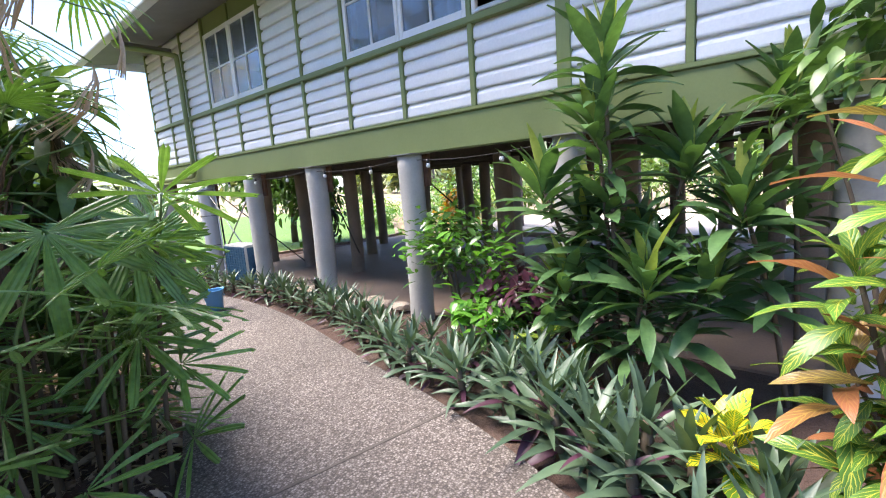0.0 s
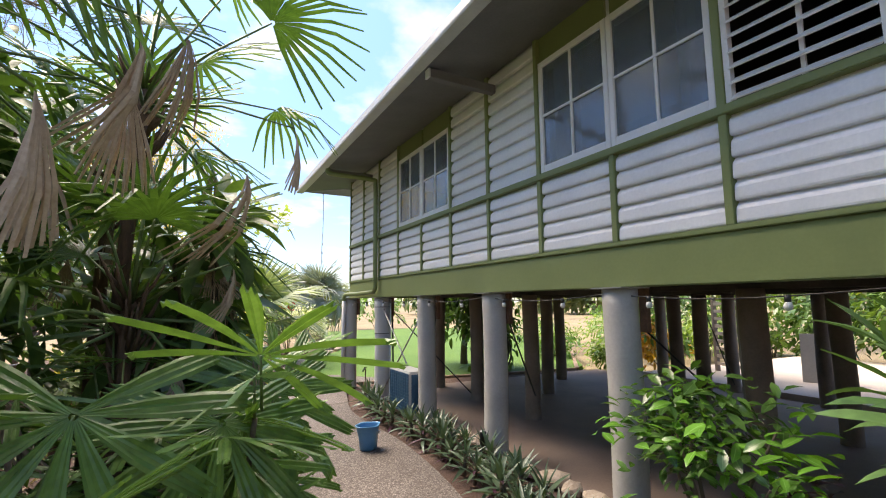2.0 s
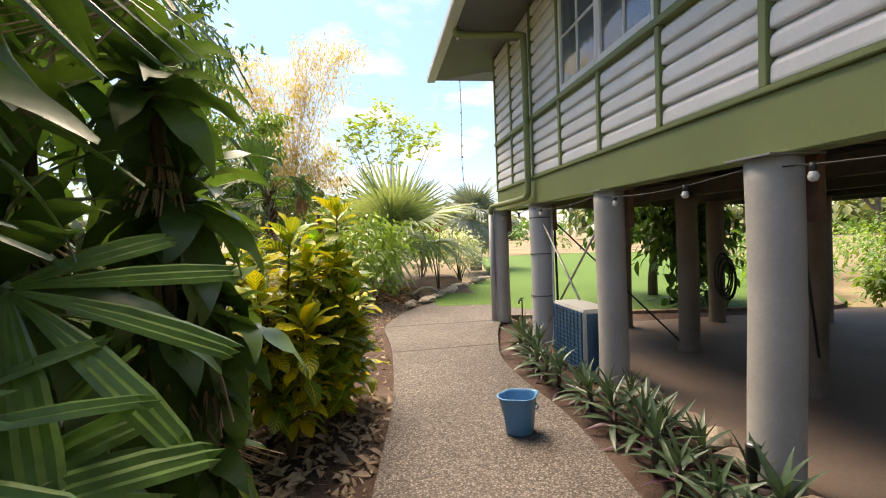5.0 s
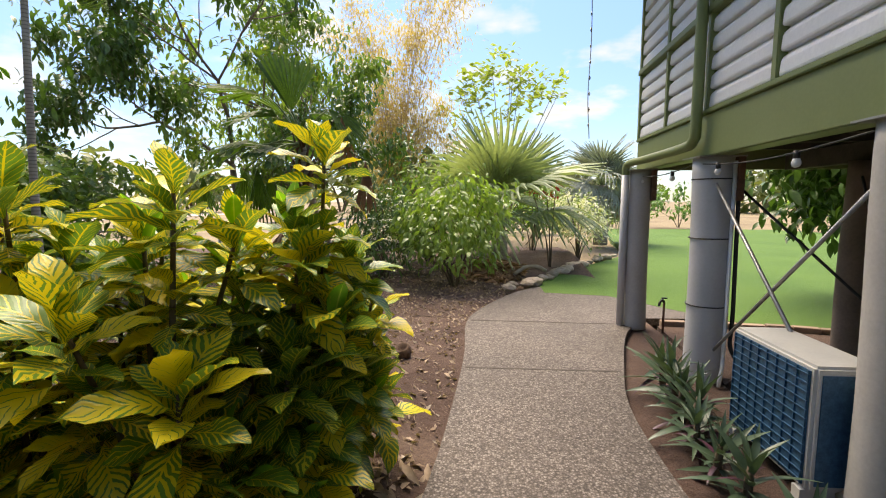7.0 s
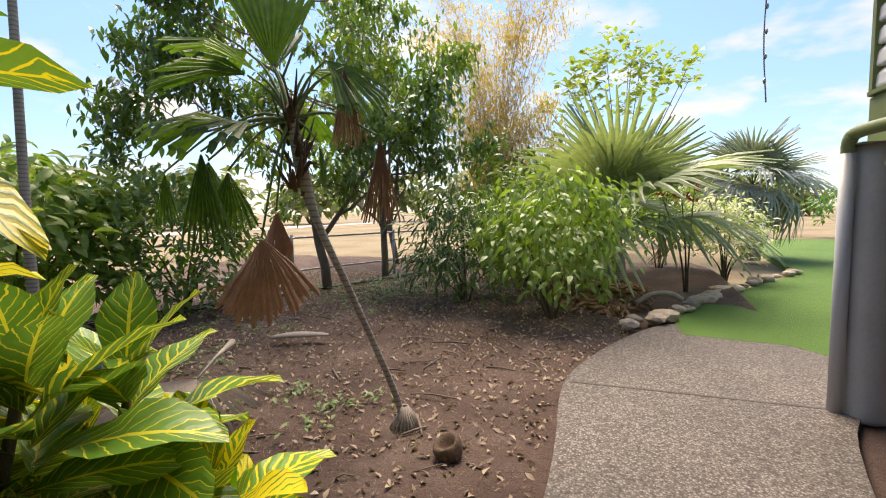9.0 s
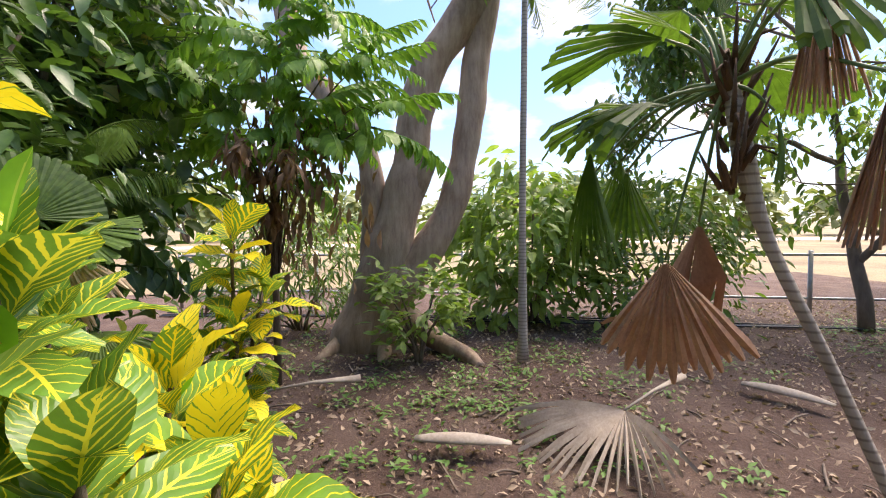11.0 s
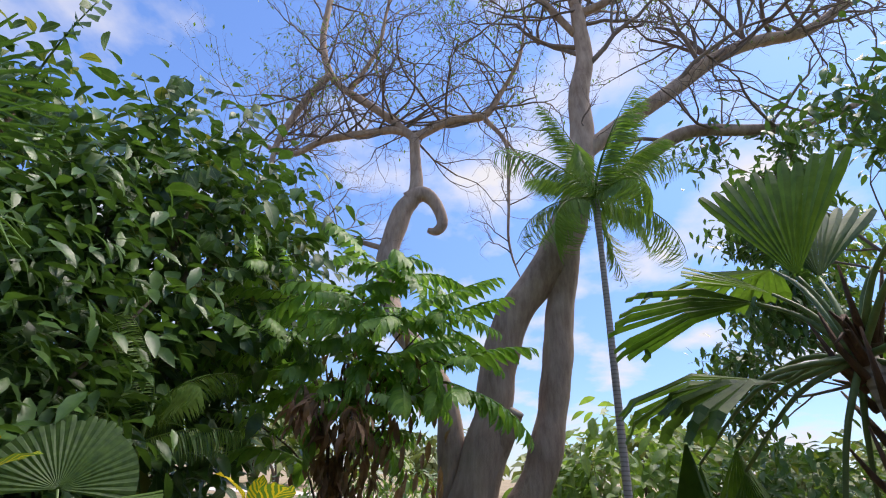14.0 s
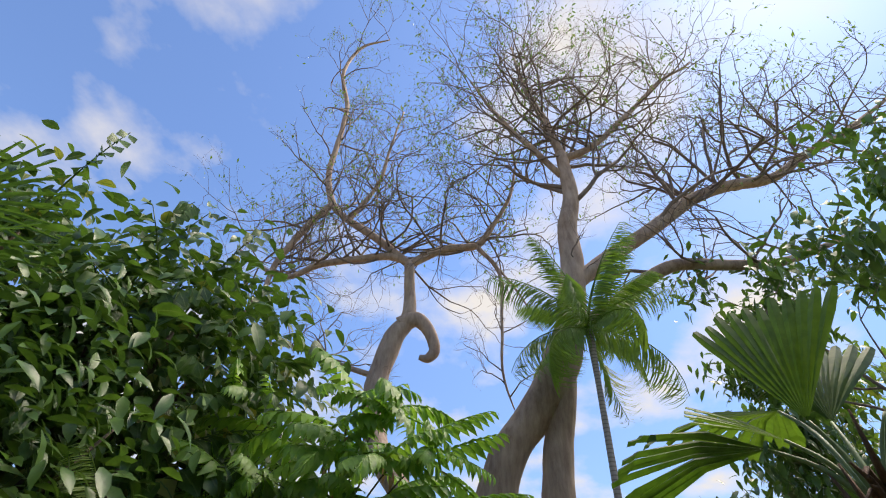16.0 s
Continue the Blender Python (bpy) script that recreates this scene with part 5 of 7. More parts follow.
for row, (off, step) in enumerate(((0.02, 0.27), (0.24, 0.30), (0.46, 0.45))):
    s = 0.1 * row
    while s < cum[-1]:
        x, y = (np.interp(s, cum, border[:, k]) for k in (0, 1))
        s += step * P0.uniform(0.8, 1.2)
        if row == 2 and y > 3.4 or row == 1 and 7.8 < y < 8.4 or (row >= 1 and y > 8.3):
            continue
        m = pose(x + off + P0.uniform(-0.05, 0.05), y + P0.uniform(-0.05, 0.05), 0.0, P0.uniform(-8, 8), P0.uniform(-8, 8), P0.uniform(0, 360)) @ Matrix.Scale(P0.uniform(0.85, 1.25) * (1.3 if y < 2.9 else 1.0), 4)
        if count < 4:
            proto[count].matrix_basis = m
        else:
            o = copy_thing(proto[count % 4], m)
            o.scale = m.to_scale()
        count += 1

# shrubs between path and house
bush("gardenia", "glossy dark green gardenia with bright new leaves", (-0.22, 3.75, 0), (0, 0, 0.85), (0.42, 0.42, 0.42), 620, leaf_shape(0.12, 0.055, 3, 0.5, 0.25, 0.5), GARD, 41, 0.2, 7, hang=5, tone2=GARD_NEW, low=-0.6)
bush("gardenia", "low glossy gardenia with bright green new leaves", (-0.55, 3.15, 0), (0, 0, 0.42), (0.26, 0.26, 0.22), 300, leaf_shape(0.13, 0.06, 3, 0.5, 0.25, 0.5), GARD_NEW, 42, 0.16, 5, hang=10, tone2=GARD, low=-0.5)
bush("purple_shrub", "dark purple-leaved shrub beside the house post", (-0.18, 3.0, 0), (0, 0, 0.5), (0.32, 0.32, 0.42), 420, leaf_shape(0.17, 0.06, 4, 0.8, 0.2, 0.45, 0.08), PURPLE, 43, 0.2, 6, hang=-5)


def cordyline(at, heads, seed, label, n=24):
    rng = random.Random(seed)
    c = thing("cordyline", label, "plant", at, group="cordylines")
    tubes = []
    for h in heads:
        P = smooth_line([(h[0] * 0.2, h[1] * 0.2, -0.03), (h[0] * 0.5, h[1] * 0.5, h[2] * 0.5), h], 5)
        tubes.append(tube(P, np.linspace(0.018, 0.013, len(P)), 7))
        rosette(c, CORDY_LEAVES, h, n, rng, 8, 80, (0.75, 1.1))
        rosette(c, CORDY_NEW, (h[0], h[1], h[2] + 0.05), 4, rng, 72, 86, (0.9, 1.1), name="young_leaf")
        for s in (0.55, 0.7, 0.85):
            q = P[int(len(P) * s)]
            rosette(c, CORDY_LEAVES, tuple(q), 10, rng, -10, 50, (0.65, 0.95))
    for V, F in tubes:
        child("stem", arr_mesh("cordyline_stem", V, F, DARKSTEM), c)


cordyline((-0.55, 2.1, 0), [(0.0, 0.1, 2.25), (0.02, 0.16, 1.85), (-0.12, 0.5, 1.45), (0.25, -0.35, 1.6), (0.12, 0.3, 1.2), (0.2, -0.05, 1.0), (-0.15, -0.2, 0.85), (-0.1, 0.35, 0.75), (0.1, -0.5, 0.8)], 51, "tall green cordyline clump with lime young leaves")
cordyline((-0.15, 1.15, 0), [(0.05, 0.1, 1.9), (-0.25, 0.3, 1.3)], 52, "dark green cordyline beside the house")
croton((-0.75, 2.55, 0), [(0, 0, 0.42), (0.14, -0.2, 0.5)], 53, CORDY_LEAVES[:1] + CROTON_REDS, "low croton with green and rusty red leaves", 13)
croton((-1.45, 1.32, 0), [(0.0, 0.0, 0.40)], 54, [CROTON_LEAVES[0], CROTON_LEAVES[2]], "small croton with bright yellow patterned leaves", 15)
croton((-1.75, 0.72, 0), [(-0.05, 0.12, 1.5), (0.02, 0.25, 1.2), (0.2, 0.1, 1.7), (0.1, 0.25, 0.85), (0.1, 0.15, 0.55), (-0.05, -0.05, 1.0)], 55, CROTON_REDS, "tall croton with long green, yellow and red leaves", 16)
bush("tall_shrub", "tall dark broad-leaved shrub against the house", (-0.5, 0.75, 0), (0, 0, 2.1), (0.45, 0.5, 0.5), 420, leaf_shape(0.18, 0.06, 3, 0.7, 0.2, 0.45), DARKBUSH, 56, 0.25, 5)

# lady palm clump and the taller palms on the other side of the path
lp = thing("lady_palm", "dense lady palm clump with deeply split fan leaves", "palm", (-3.2, 4.25, 0))
rng = random.Random(61)
stems, canes = [], []
for i in range(92):
    a = rng.uniform(0, 360)
    rr = 0.80 * math.sqrt(rng.random())
    bx, by = rr * math.cos(radians(a)) * 0.75, rr * math.sin(radians(a)) * 1.25
    hz = rng.uniform(0.12, 1.4)
    out = math.degrees(math.atan2(by, bx)) if rng.random() < 0.6 else rng.uniform(-130, 20)
    el = rng.uniform(-5, 55)
    L = rng.uniform(0.18, 0.34)
    b = Vector((bx, by, hz))
    e = b + Vector((math.cos(radians(out)) * math.cos(radians(el)), math.sin(radians(out)) * math.cos(radians(el)), math.sin(radians(el)))) * L
    if e.x > 0.42:
        e.x = 0.42
    if i % 3 == 0:
        canes.append(tube([(bx * 0.8, by * 0.8, -0.04), (bx * 0.9, by * 0.9, hz * 0.6), tuple(b)], [0.014, 0.012, 0.010], 6))
    stems.append(tube([b, e], [0.006, 0.004], 5))
    child("fan_leaf", rng.choice(LADY_FANS), lp, turn_to(e, out, rng.uniform(-32, 40), rng.uniform(-30, 30), rng.uniform(0.75, 1.05)))
for k, (x, y, z, yaw, pit, sc) in enumerate(((-2.62, 4.32, 1.30, -75, -50, 1.15), (-2.66, 4.85, 1.12, -60, -35, 1.1), (-2.72, 5.15, 1.42, -50, -40, 1.1), (-2.55, 4.62, 0.82, -70, -30, 1.05), (-3.22, 3.52, 1.45, -100, -60, 1.05), (-2.86, 3.72, 1.34, -80, -55, 1.0), (-2.62, 4.12, 1.38, 95, 62, 0.78), (-2.85, 4.0, 1.15, 150, 50, 0.9))):
    child("fan_leaf", NEAR_FAN[k % 2], lp, turn_to((x + 3.2, y - 4.25, z), yaw, pit, 0, sc))
    stems.append(tube([(x + 3.0, y - 4.1, -0.03), (x + 3.05, y - 4.15, z * 0.7), (x + 3.2, y - 4.25, z)], [0.011, 0.009, 0.004], 6))
for V, F in stems:
    child("petiole", arr_mesh("lady_palm_petiole", V, F, GREENSTEM), lp)
for V, F in canes:
    child("cane", arr_mesh("lady_palm_cane", V, F, DARKSTEM), lp)

tallp = fan_plant("windmill_palm", "tall fibrous palm with split fans and dead brown skirts", (-3.35, 5.0, 0), [(0, 0, -0.05), (0.02, 0, 1.4), (0.08, 0.0, 2.95)], [0.034, 0.036, 0.036], 24, FAN_FREE, random.Random(62), (0.6, 1.05), (75, -35), bark_mat=FIBRE, dead=10, deadfans=FAN_STRAW, fibre=True, size=(0.9, 1.2))
fan_plant("windmill_palm", "tall fibrous palm with arching split fan leaves", (-4.0, 3.6, 0), [(0, 0, -0.05), (0.0, 0.05, 1.4), (0.05, 0.1, 2.75)], [0.05, 0.055, 0.05], 20, FAN_FREE, random.Random(63), (0.45, 0.85), (80, -35), bark_mat=FIBRE, dead=10, deadfans=FAN_STRAW, fibre=True, size=(0.9, 1.25))

fan_plant("windmill_palm", "shorter palm with split fans among the lady palms", (-3.3, 4.75, 0), [(0, 0, -0.05), (0.03, 0.05, 0.9), (0.05, 0.08, 1.75)], [0.035, 0.035, 0.035], 16, FAN_FREE, random.Random(59), (0.4, 0.75), (80, -30), bark_mat=FIBRE, dead=8, deadfans=FAN_STRAW, fibre=True, size=(0.8, 1.05))

fan_plant("windmill_palm", "tall palm with split fans above the dracaenas", (-3.55, 5.75, 0), [(0, 0, -0.05), (0.02, 0.05, 1.6), (0.05, 0.1, 2.75)], [0.04, 0.042, 0.04], 18, FAN_FREE, random.Random(58), (0.4, 0.7), (75, -45), bark_mat=FIBRE, dead=4, deadfans=FAN_STRAW, fibre=True, size=(0.85, 1.1))


def dracaena(at, heads, seed, label, leaves=None, n=26, dead=6):
    rng = random.Random(seed)
    c = thing("dracaena", label, "plant", at, group="dracaenas")
    tubes = []
    for h in heads:
        P = smooth_line([(h[0] * 0.15, h[1] * 0.15, -0.03), (h[0] * 0.4, h[1] * 0.4, h[2] * 0.5), h], 5)
        tubes.append(tube(P, np.linspace(0.028, 0.018, len(P)), 8))
        rosette(c, leaves or DRAC_LEAVES, h, n, rng, -45, 80, (0.85, 1.15))
        for s in (0.4, 0.6, 0.8):
            rosette(c, leaves or DRAC_LEAVES, tuple(P[int(len(P) * s)]), 12, rng, -55, 25, (0.75, 1.05))
        for _ in range(dead):
            q = P[int(len(P) * rng.uniform(0.5, 0.9))]
            child("dead_leaf", rng.choice(FAN_STRAW), c, turn_to(tuple(q), rng.uniform(0, 360), -75, rng.uniform(-30, 30), rng.uniform(0.7, 1.2)), "dry hanging brown leaves")
    for V, F in tubes:
        child("stem", arr_mesh("dracaena_stem", V, F, DARKSTEM), c)


dracaena((-3.35, 6.15, 0), [(0.1, -0.1, 2.25), (0.35, 0.3, 1.7), (-0.3, 0.2, 1.95)], 65, "dark green dracaena clump with hanging dead leaves")
dracaena((-4.2, 4.9, 0), [(0.0, 0.0, 1.9), (0.3, 0.4, 2.5), (-0.2, -0.4, 1.4)], 66, "dark green dracaena behind the lady palm")
dracaena((-2.88, 5.0, 0), [(0.03, 0.0, 2.3), (-0.2, 0.3, 2.0), (-0.25, 0.1, 1.6), (0.0, 0.35, 1.5)], 64, "dark dracaena with strappy leaves and dead skirts", dead=5)
dracaena((-2.78, 6.0, 0), [(0.08, -0.05, 1.75), (-0.15, 0.2, 2.3), (0.1, 0.15, 1.25), (0.05, -0.2, 2.1)], 67, "climbing vine plant with large drooping leaves", VINE_LEAVES, 24, 2)
bush("dense_shrub", "dense dark shrub filling the bed", (-4.5, 5.8, 0), (0, 0, 1.9), (0.9, 1.4, 1.9), 3200, MEDIUM, DARKBUSH, 68, 0.4, 10, stem_r=0.03)
bush("dense_shrub", "dense dark shrub behind the palms", (-5.0, 3.4, 0), (0, 0, 1.8), (1.0, 1.6, 1.7), 2600, MEDIUM, DARKBUSH, 69, 0.4, 10, stem_r=0.03)

# crotons along the path
croton((-2.2, 7.84, 0), [(0.04, 0.02, 1.62), (-0.15, 0.1, 1.35), (0.1, 0.15, 1.2), (-0.22, -0.1, 1.2), (0.12, -0.12, 1.0), (0.12, 0.1, 0.7), (-0.1, 0.2, 0.9), (0.05, -0.2, 0.65), (-0.15, -0.2, 0.5)], 71, n=18, yellow=0.6)
croton((-2.2, 8.14, 0), [(0.05, 0.0, 1.14), (-0.18, 0.06, 1.0), (0.12, 0.08, 0.92), (0.02, 0.18, 0.75), (-0.1, -0.2, 0.85), (0.12, -0.1, 0.6), (0.12, 0.12, 0.4), (-0.2, 0.2, 0.5), (0.0, 0.05, 0.6)], 72, yellow=0.75, n=17)
croton((-2.45, 7.28, 0), [(0.05, 0.0, 1.45), (-0.2, 0.15, 1.3), (0.12, 0.2, 1.3), (-0.1, -0.25, 1.1), (0.15, -0.15, 0.9), (-0.25, -0.05, 0.7), (0.15, 0.05, 0.6), (0.1, 0.3, 0.45)], 73, yellow=1.0, n=18)
croton((-2.7, 7.9, 0), [(0.0, 0.1, 1.05), (-0.2, 0.05, 0.95), (0.15, 0.15, 0.8), (-0.15, 0.2, 0.6), (0.1, -0.2, 0.9)], 74, yellow=1.0, n=16)
croton((-3.75, 7.82, 0), [(0.0, 0.0, 1.38), (-0.05, 0.12, 1.15), (0.12, 0.05, 1.0), (0.05, -0.15, 0.85)], 75, CROTON_LEAVES, n=13)

croton((-2.32, 7.62, 0), [(0.1, 0.1, 1.2), (-0.05, -0.05, 1.05), (0.15, -0.1, 0.85), (0.15, 0.12, 0.65), (-0.15, 0.1, 0.8), (0.2, 0.0, 0.45), (0.05, 0.2, 0.35)], 77, yellow=0.65, n=17)
croton((-2.85, 7.55, 0), [(0.1, 0.1, 1.3), (-0.1, 0.05, 1.15), (0.15, -0.1, 0.95), (0.0, 0.15, 0.75), (0.2, 0.1, 0.55)], 78, yellow=0.7, n=17)
croton((-3.05, 7.3, 0), [(0.0, 0.0, 1.45), (0.12, 0.1, 1.25), (-0.1, -0.2, 1.15), (0.1, -0.1, 1.05), (0.05, 0.15, 0.85), (-0.1, 0.1, 0.7), (0.1, -0.2, 0.6)], 76, CROTON_LEAVES, n=16)
# fan palms low in the bed
def place_fans(plant, hub, rows, stalk, origin):
    """Fans given by hub, stalk end, tip, roll and mesh; each hangs on its own curved petiole."""
    for base, tip, roll, me, name, lb in rows:
        b, t = Vector(base) - Vector(origin), Vector(tip) - Vector(origin)
        d = t - b
        yaw, pit = math.degrees(math.atan2(d.y, d.x)), math.degrees(math.asin(d.z / d.length))
        h = Vector(hub) - Vector(origin)
        mid = (h + b) / 2 + Vector((0, 0, 0.12 * (b - h).length))
        child("petiole", arr_mesh("stalk", *tube(smooth_line([h, mid, b], 4), [0.011, 0.010, 0.010, 0.009, 0.008, 0.007, 0.006, 0.006, 0.005][:len(smooth_line([h, mid, b], 4))], 6), stalk), plant)
        child(name, me, plant, turn_to(b, yaw, pit, roll, d.length / 0.6), lb)


LO = (-3.72, 7.24, 0)
lic = thing("licuala_palm", "low fan palm with round pleated green and dry leaves", "palm", LO)
child("trunk", arr_mesh("licuala_trunk", *tube([(0, 0, -0.03), (0, 0, 0.3), (0.01, 0, 0.6)], [0.05, 0.05, 0.035], 10), FIBRE), lic)
place_fans(lic, (-3.72, 7.24, 0.6), (
    ((-3.66, 7.09, 1.45), (-3.72, 7.06, 1.72), 8, FAN_ROUND[0], "fan_leaf", ""),
    ((-3.60, 7.28, 1.38), (-3.50, 7.52, 1.40), 30, FAN_ROUND[1], "fan_leaf", ""),
    ((-3.78, 6.92, 1.25), (-3.80, 6.62, 1.40), -10, FAN_ROUND[1], "fan_leaf", ""),
    ((-3.62, 7.00, 1.05), (-3.40, 6.87, 0.92), 0, FAN_ROUND[1], "fan_leaf", ""),
    ((-3.60, 7.24, 1.32), (-3.40, 7.26, 1.06), 0, FAN_DRY[0], "dead_fan_leaf", "dry straw-coloured fan leaf"),
    ((-3.56, 7.12, 1.02), (-3.46, 7.10, 0.78), 0, FAN_DEAD[1], "dead_fan_leaf", "copper-brown dry fan leaf"),
    ((-3.58, 7.37, 1.00), (-3.40, 7.47, 0.76), 0, FAN_ROUND[1], "fan_leaf", "")), GREENSTEM, LO)

# young leaning fan palm in the open bed
YO = (-2.76, 10.22, 0)
yp = thing("leaning_fan_palm", "young leaning fan palm with pleated green and copper leaves", "palm", YO)
T = smooth_line([(0, 0, -0.03), (-0.06, -0.03, 0.25), (-0.22, -0.2, 0.85), (-0.36, -0.38, 1.40), (-0.40, -0.48, 1.90)], 6)
child("trunk", arr_mesh("leaning_trunk", *tube(T, np.interp(np.linspace(0, 1, len(T)), (0, 0.10, 0.4, 0.72, 0.85, 1), (0.045, 0.022, 0.020, 0.023, 0.04, 0.03)), 12), PALMBARK), yp)
yrng = random.Random(82)
pieces = []
for i in range(46):
    a, zz = yrng.uniform(0, 6.28), yrng.uniform(-0.42, 0.08)
    d = Vector((math.cos(a), math.sin(a), 0))
    b = Vector((-0.395, -0.47, 1.90 + zz)) + d * 0.03
    pieces.append(tube([b, b + d * 0.05 + Vector((0, 0, 0.08)), b + d * yrng.uniform(0.06, 0.11) + Vector((0, 0, yrng.uniform(0.02, 0.2)))], [0.013, 0.009, 0.003], 5))
tagged(child("leaf_base_fibre", arr_mesh("leaning_fibre", *joined(pieces), FIBRE), yp, label="dark fibrous old leaf bases"), kind="stuff")
place_fans(yp, (-3.16, 9.73, 1.90), (
    ((-3.20, 9.66, 2.16), (-3.24, 9.70, 2.62), 0, FAN_TALL[0], "fan_leaf", ""),
    ((-3.30, 9.80, 2.20), (-3.50, 9.95, 2.62), 20, FAN_TALL[0], "fan_leaf", ""),
    ((-3.25, 9.60, 2.12), (-3.36, 9.39, 2.25), -10, FAN_SIDE[0], "fan_leaf", ""),
    ((-3.28, 9.56, 2.10), (-3.42, 9.10, 2.12), 10, FAN_SIDE[1], "fan_leaf", ""),
    ((-3.46, 9.76, 2.30), (-4.00, 9.80, 2.50), 0, FAN_SIDE[1], "fan_leaf", ""),
    ((-3.42, 9.60, 1.88), (-3.80, 9.26, 1.92), 5, FAN_SIDE[2], "fan_leaf", ""),
    ((-3.24, 9.56, 1.84), (-3.32, 9.18, 1.88), -10, FAN_SIDE[2], "fan_leaf", ""),
    ((-3.12, 9.82, 2.16), (-3.02, 10.14, 2.26), 0, FAN_SIDE[1], "fan_leaf", ""),
    ((-2.92, 9.74, 2.18), (-2.58, 9.76, 1.96), 30, FAN_SIDE[1], "fan_leaf", ""),
    ((-3.28, 9.94, 2.02), (-3.40, 10.36, 2.00), 0, FAN_SIDE[2], "fan_leaf", ""),
    ((-3.30, 9.27, 1.68), (-3.26, 9.23, 1.20), 5, FAN_HANG[0], "fan_leaf", "torn pale green hanging fan leaf"),
    ((-3.30, 9.42, 1.60), (-3.26, 9.39, 1.27), -8, FAN_HANG[1], "fan_leaf", ""),
    ((-3.58, 9.55, 1.68), (-3.54, 9.51, 1.34), 10, FAN_HANG[1], "fan_leaf", ""),
    ((-4.00, 9.60, 1.64), (-3.97, 9.57, 1.30), 8, FAN_HANG[0], "fan_leaf", ""),
    ((-3.05, 9.82, 1.78), (-3.02, 9.86, 1.52), 0, FAN_HANG[0], "fan_leaf", ""),
    ((-2.80, 9.72, 2.12), (-2.72, 9.66, 1.72), 10, FAN_DEAD[2], "dead_fan_leaf", "copper-brown dry fan leaf"),
    ((-2.60, 9.72, 1.76), (-2.57, 9.69, 1.32), 0, FAN_DEAD[2], "dead_fan_leaf", "copper-brown dry fan leaf"),
    ((-3.20, 9.52, 1.26), (-3.11, 9.50, 0.78), 22, FAN_DEAD[0], "dead_fan_leaf", "copper-brown dry hanging fan leaf"),
    ((-3.26, 9.70, 1.40), (-3.18, 9.67, 0.80), -28, FAN_DEAD[1], "dead_fan_leaf", "copper-brown dry hanging fan leaf")), GREENSTEM, YO)
pieces = []
for i in range(22):
    a = i * 0.2856
    pieces.append(tube([(0.02 * math.cos(a), 0.02 * math.sin(a), 0.14), (0.06 * math.cos(a), 0.06 * math.sin(a), 0.06), (0.11 * math.cos(a), 0.11 * math.sin(a), -0.02)], [0.006, 0.006, 0.004], 5))
V, F = joined(pieces)
tagged(child("prop_root_mass", arr_mesh("prop_roots", V, F, GREYSTRAW), yp), kind="stuff")
for nm, me, m, lb in (("fallen_frond", FAN_GREY[0], turn_to((-4.4, 10.05, 0.17), 300, -6, 0, 1.1), "fallen grey dry palm frond on the soil"), ("fallen_frond", FAN_GREY[0], turn_to((-5.2, 7.6, 0.16), 285, -3, -12, 0.95), "fallen grey dry palm frond among weeds")):
    f = thing(nm, lb, "palm frond", group="fallen fronds")
    tagged(child("blade", me, f, m), kind="stuff")
    o = m.translation
    d = m.to_3x3() @ Vector((0, -1, 0))
    V, F = tube([o, o + d * 0.35 + Vector((0, 0, 0.0)), o + d * 0.75 + Vector((0, 0, -0.04))], [0.008, 0.012, 0.03], 7)
    child("stalk", arr_mesh("frond_stalk", V, F, GREYSTRAW), f)
sh = thing("palm_sheath", "curled grey palm sheath lying on the soil", "palm sheath", (-4.7, 11.55, 0.03), 30)
n = 10
V = np.array([(-0.3 + 0.6 * i / n, 0.05 * math.cos(a) * (0.3 + math.sin(math.pi * (0.1 + 0.85 * i / n))), 0.03 + 0.045 * math.sin(a) * (0.3 + math.sin(math.pi * (0.1 + 0.85 * i / n)))) for i in range(n + 1) for a in np.linspace(0.3, 2.9, 9)])
F = np.array([(i * 9 + j, i * 9 + j + 1, (i + 1) * 9 + j + 1, (i + 1) * 9 + j) for i in range(n) for j in range(8)])
o = child("husk", arr_mesh("husk", V, F, GREYSTRAW), sh)
md = o.modifiers.new("thickness", "SOLIDIFY")
md.thickness = 0.012
o2 = copy_thing(sh, pose(-4.35, 8.95, 0.03, 0, 0, 75))
tagged(o2, "curled brown palm sheath lying on the soil")

# the big bare tree
big = thing("big_tree", "large grey-barked tree with twisted bare branches", "tree", (-7.1, 8.7, 0))
O = np.array([-7.1, 8.7, 0])


def limb(pts, radii, n=12, per=6):
    P = smooth_line(np.array(pts, float) - O, per)
    wob = np.array([[0.02 * noise.noise((p[2] * 1.3, i * 0.1, k)) for k in range(3)] for i, p in enumerate(P)])
    R = np.interp(np.linspace(0, 1, len(P)), np.linspace(0, 1, len(radii)), radii)
    R = R * np.array([1 + 0.11 * noise.noise((p[2] * 3.0, 7.0, 1.0)) for p in P])
    return (P + wob, R, tube(P + wob, R, n))


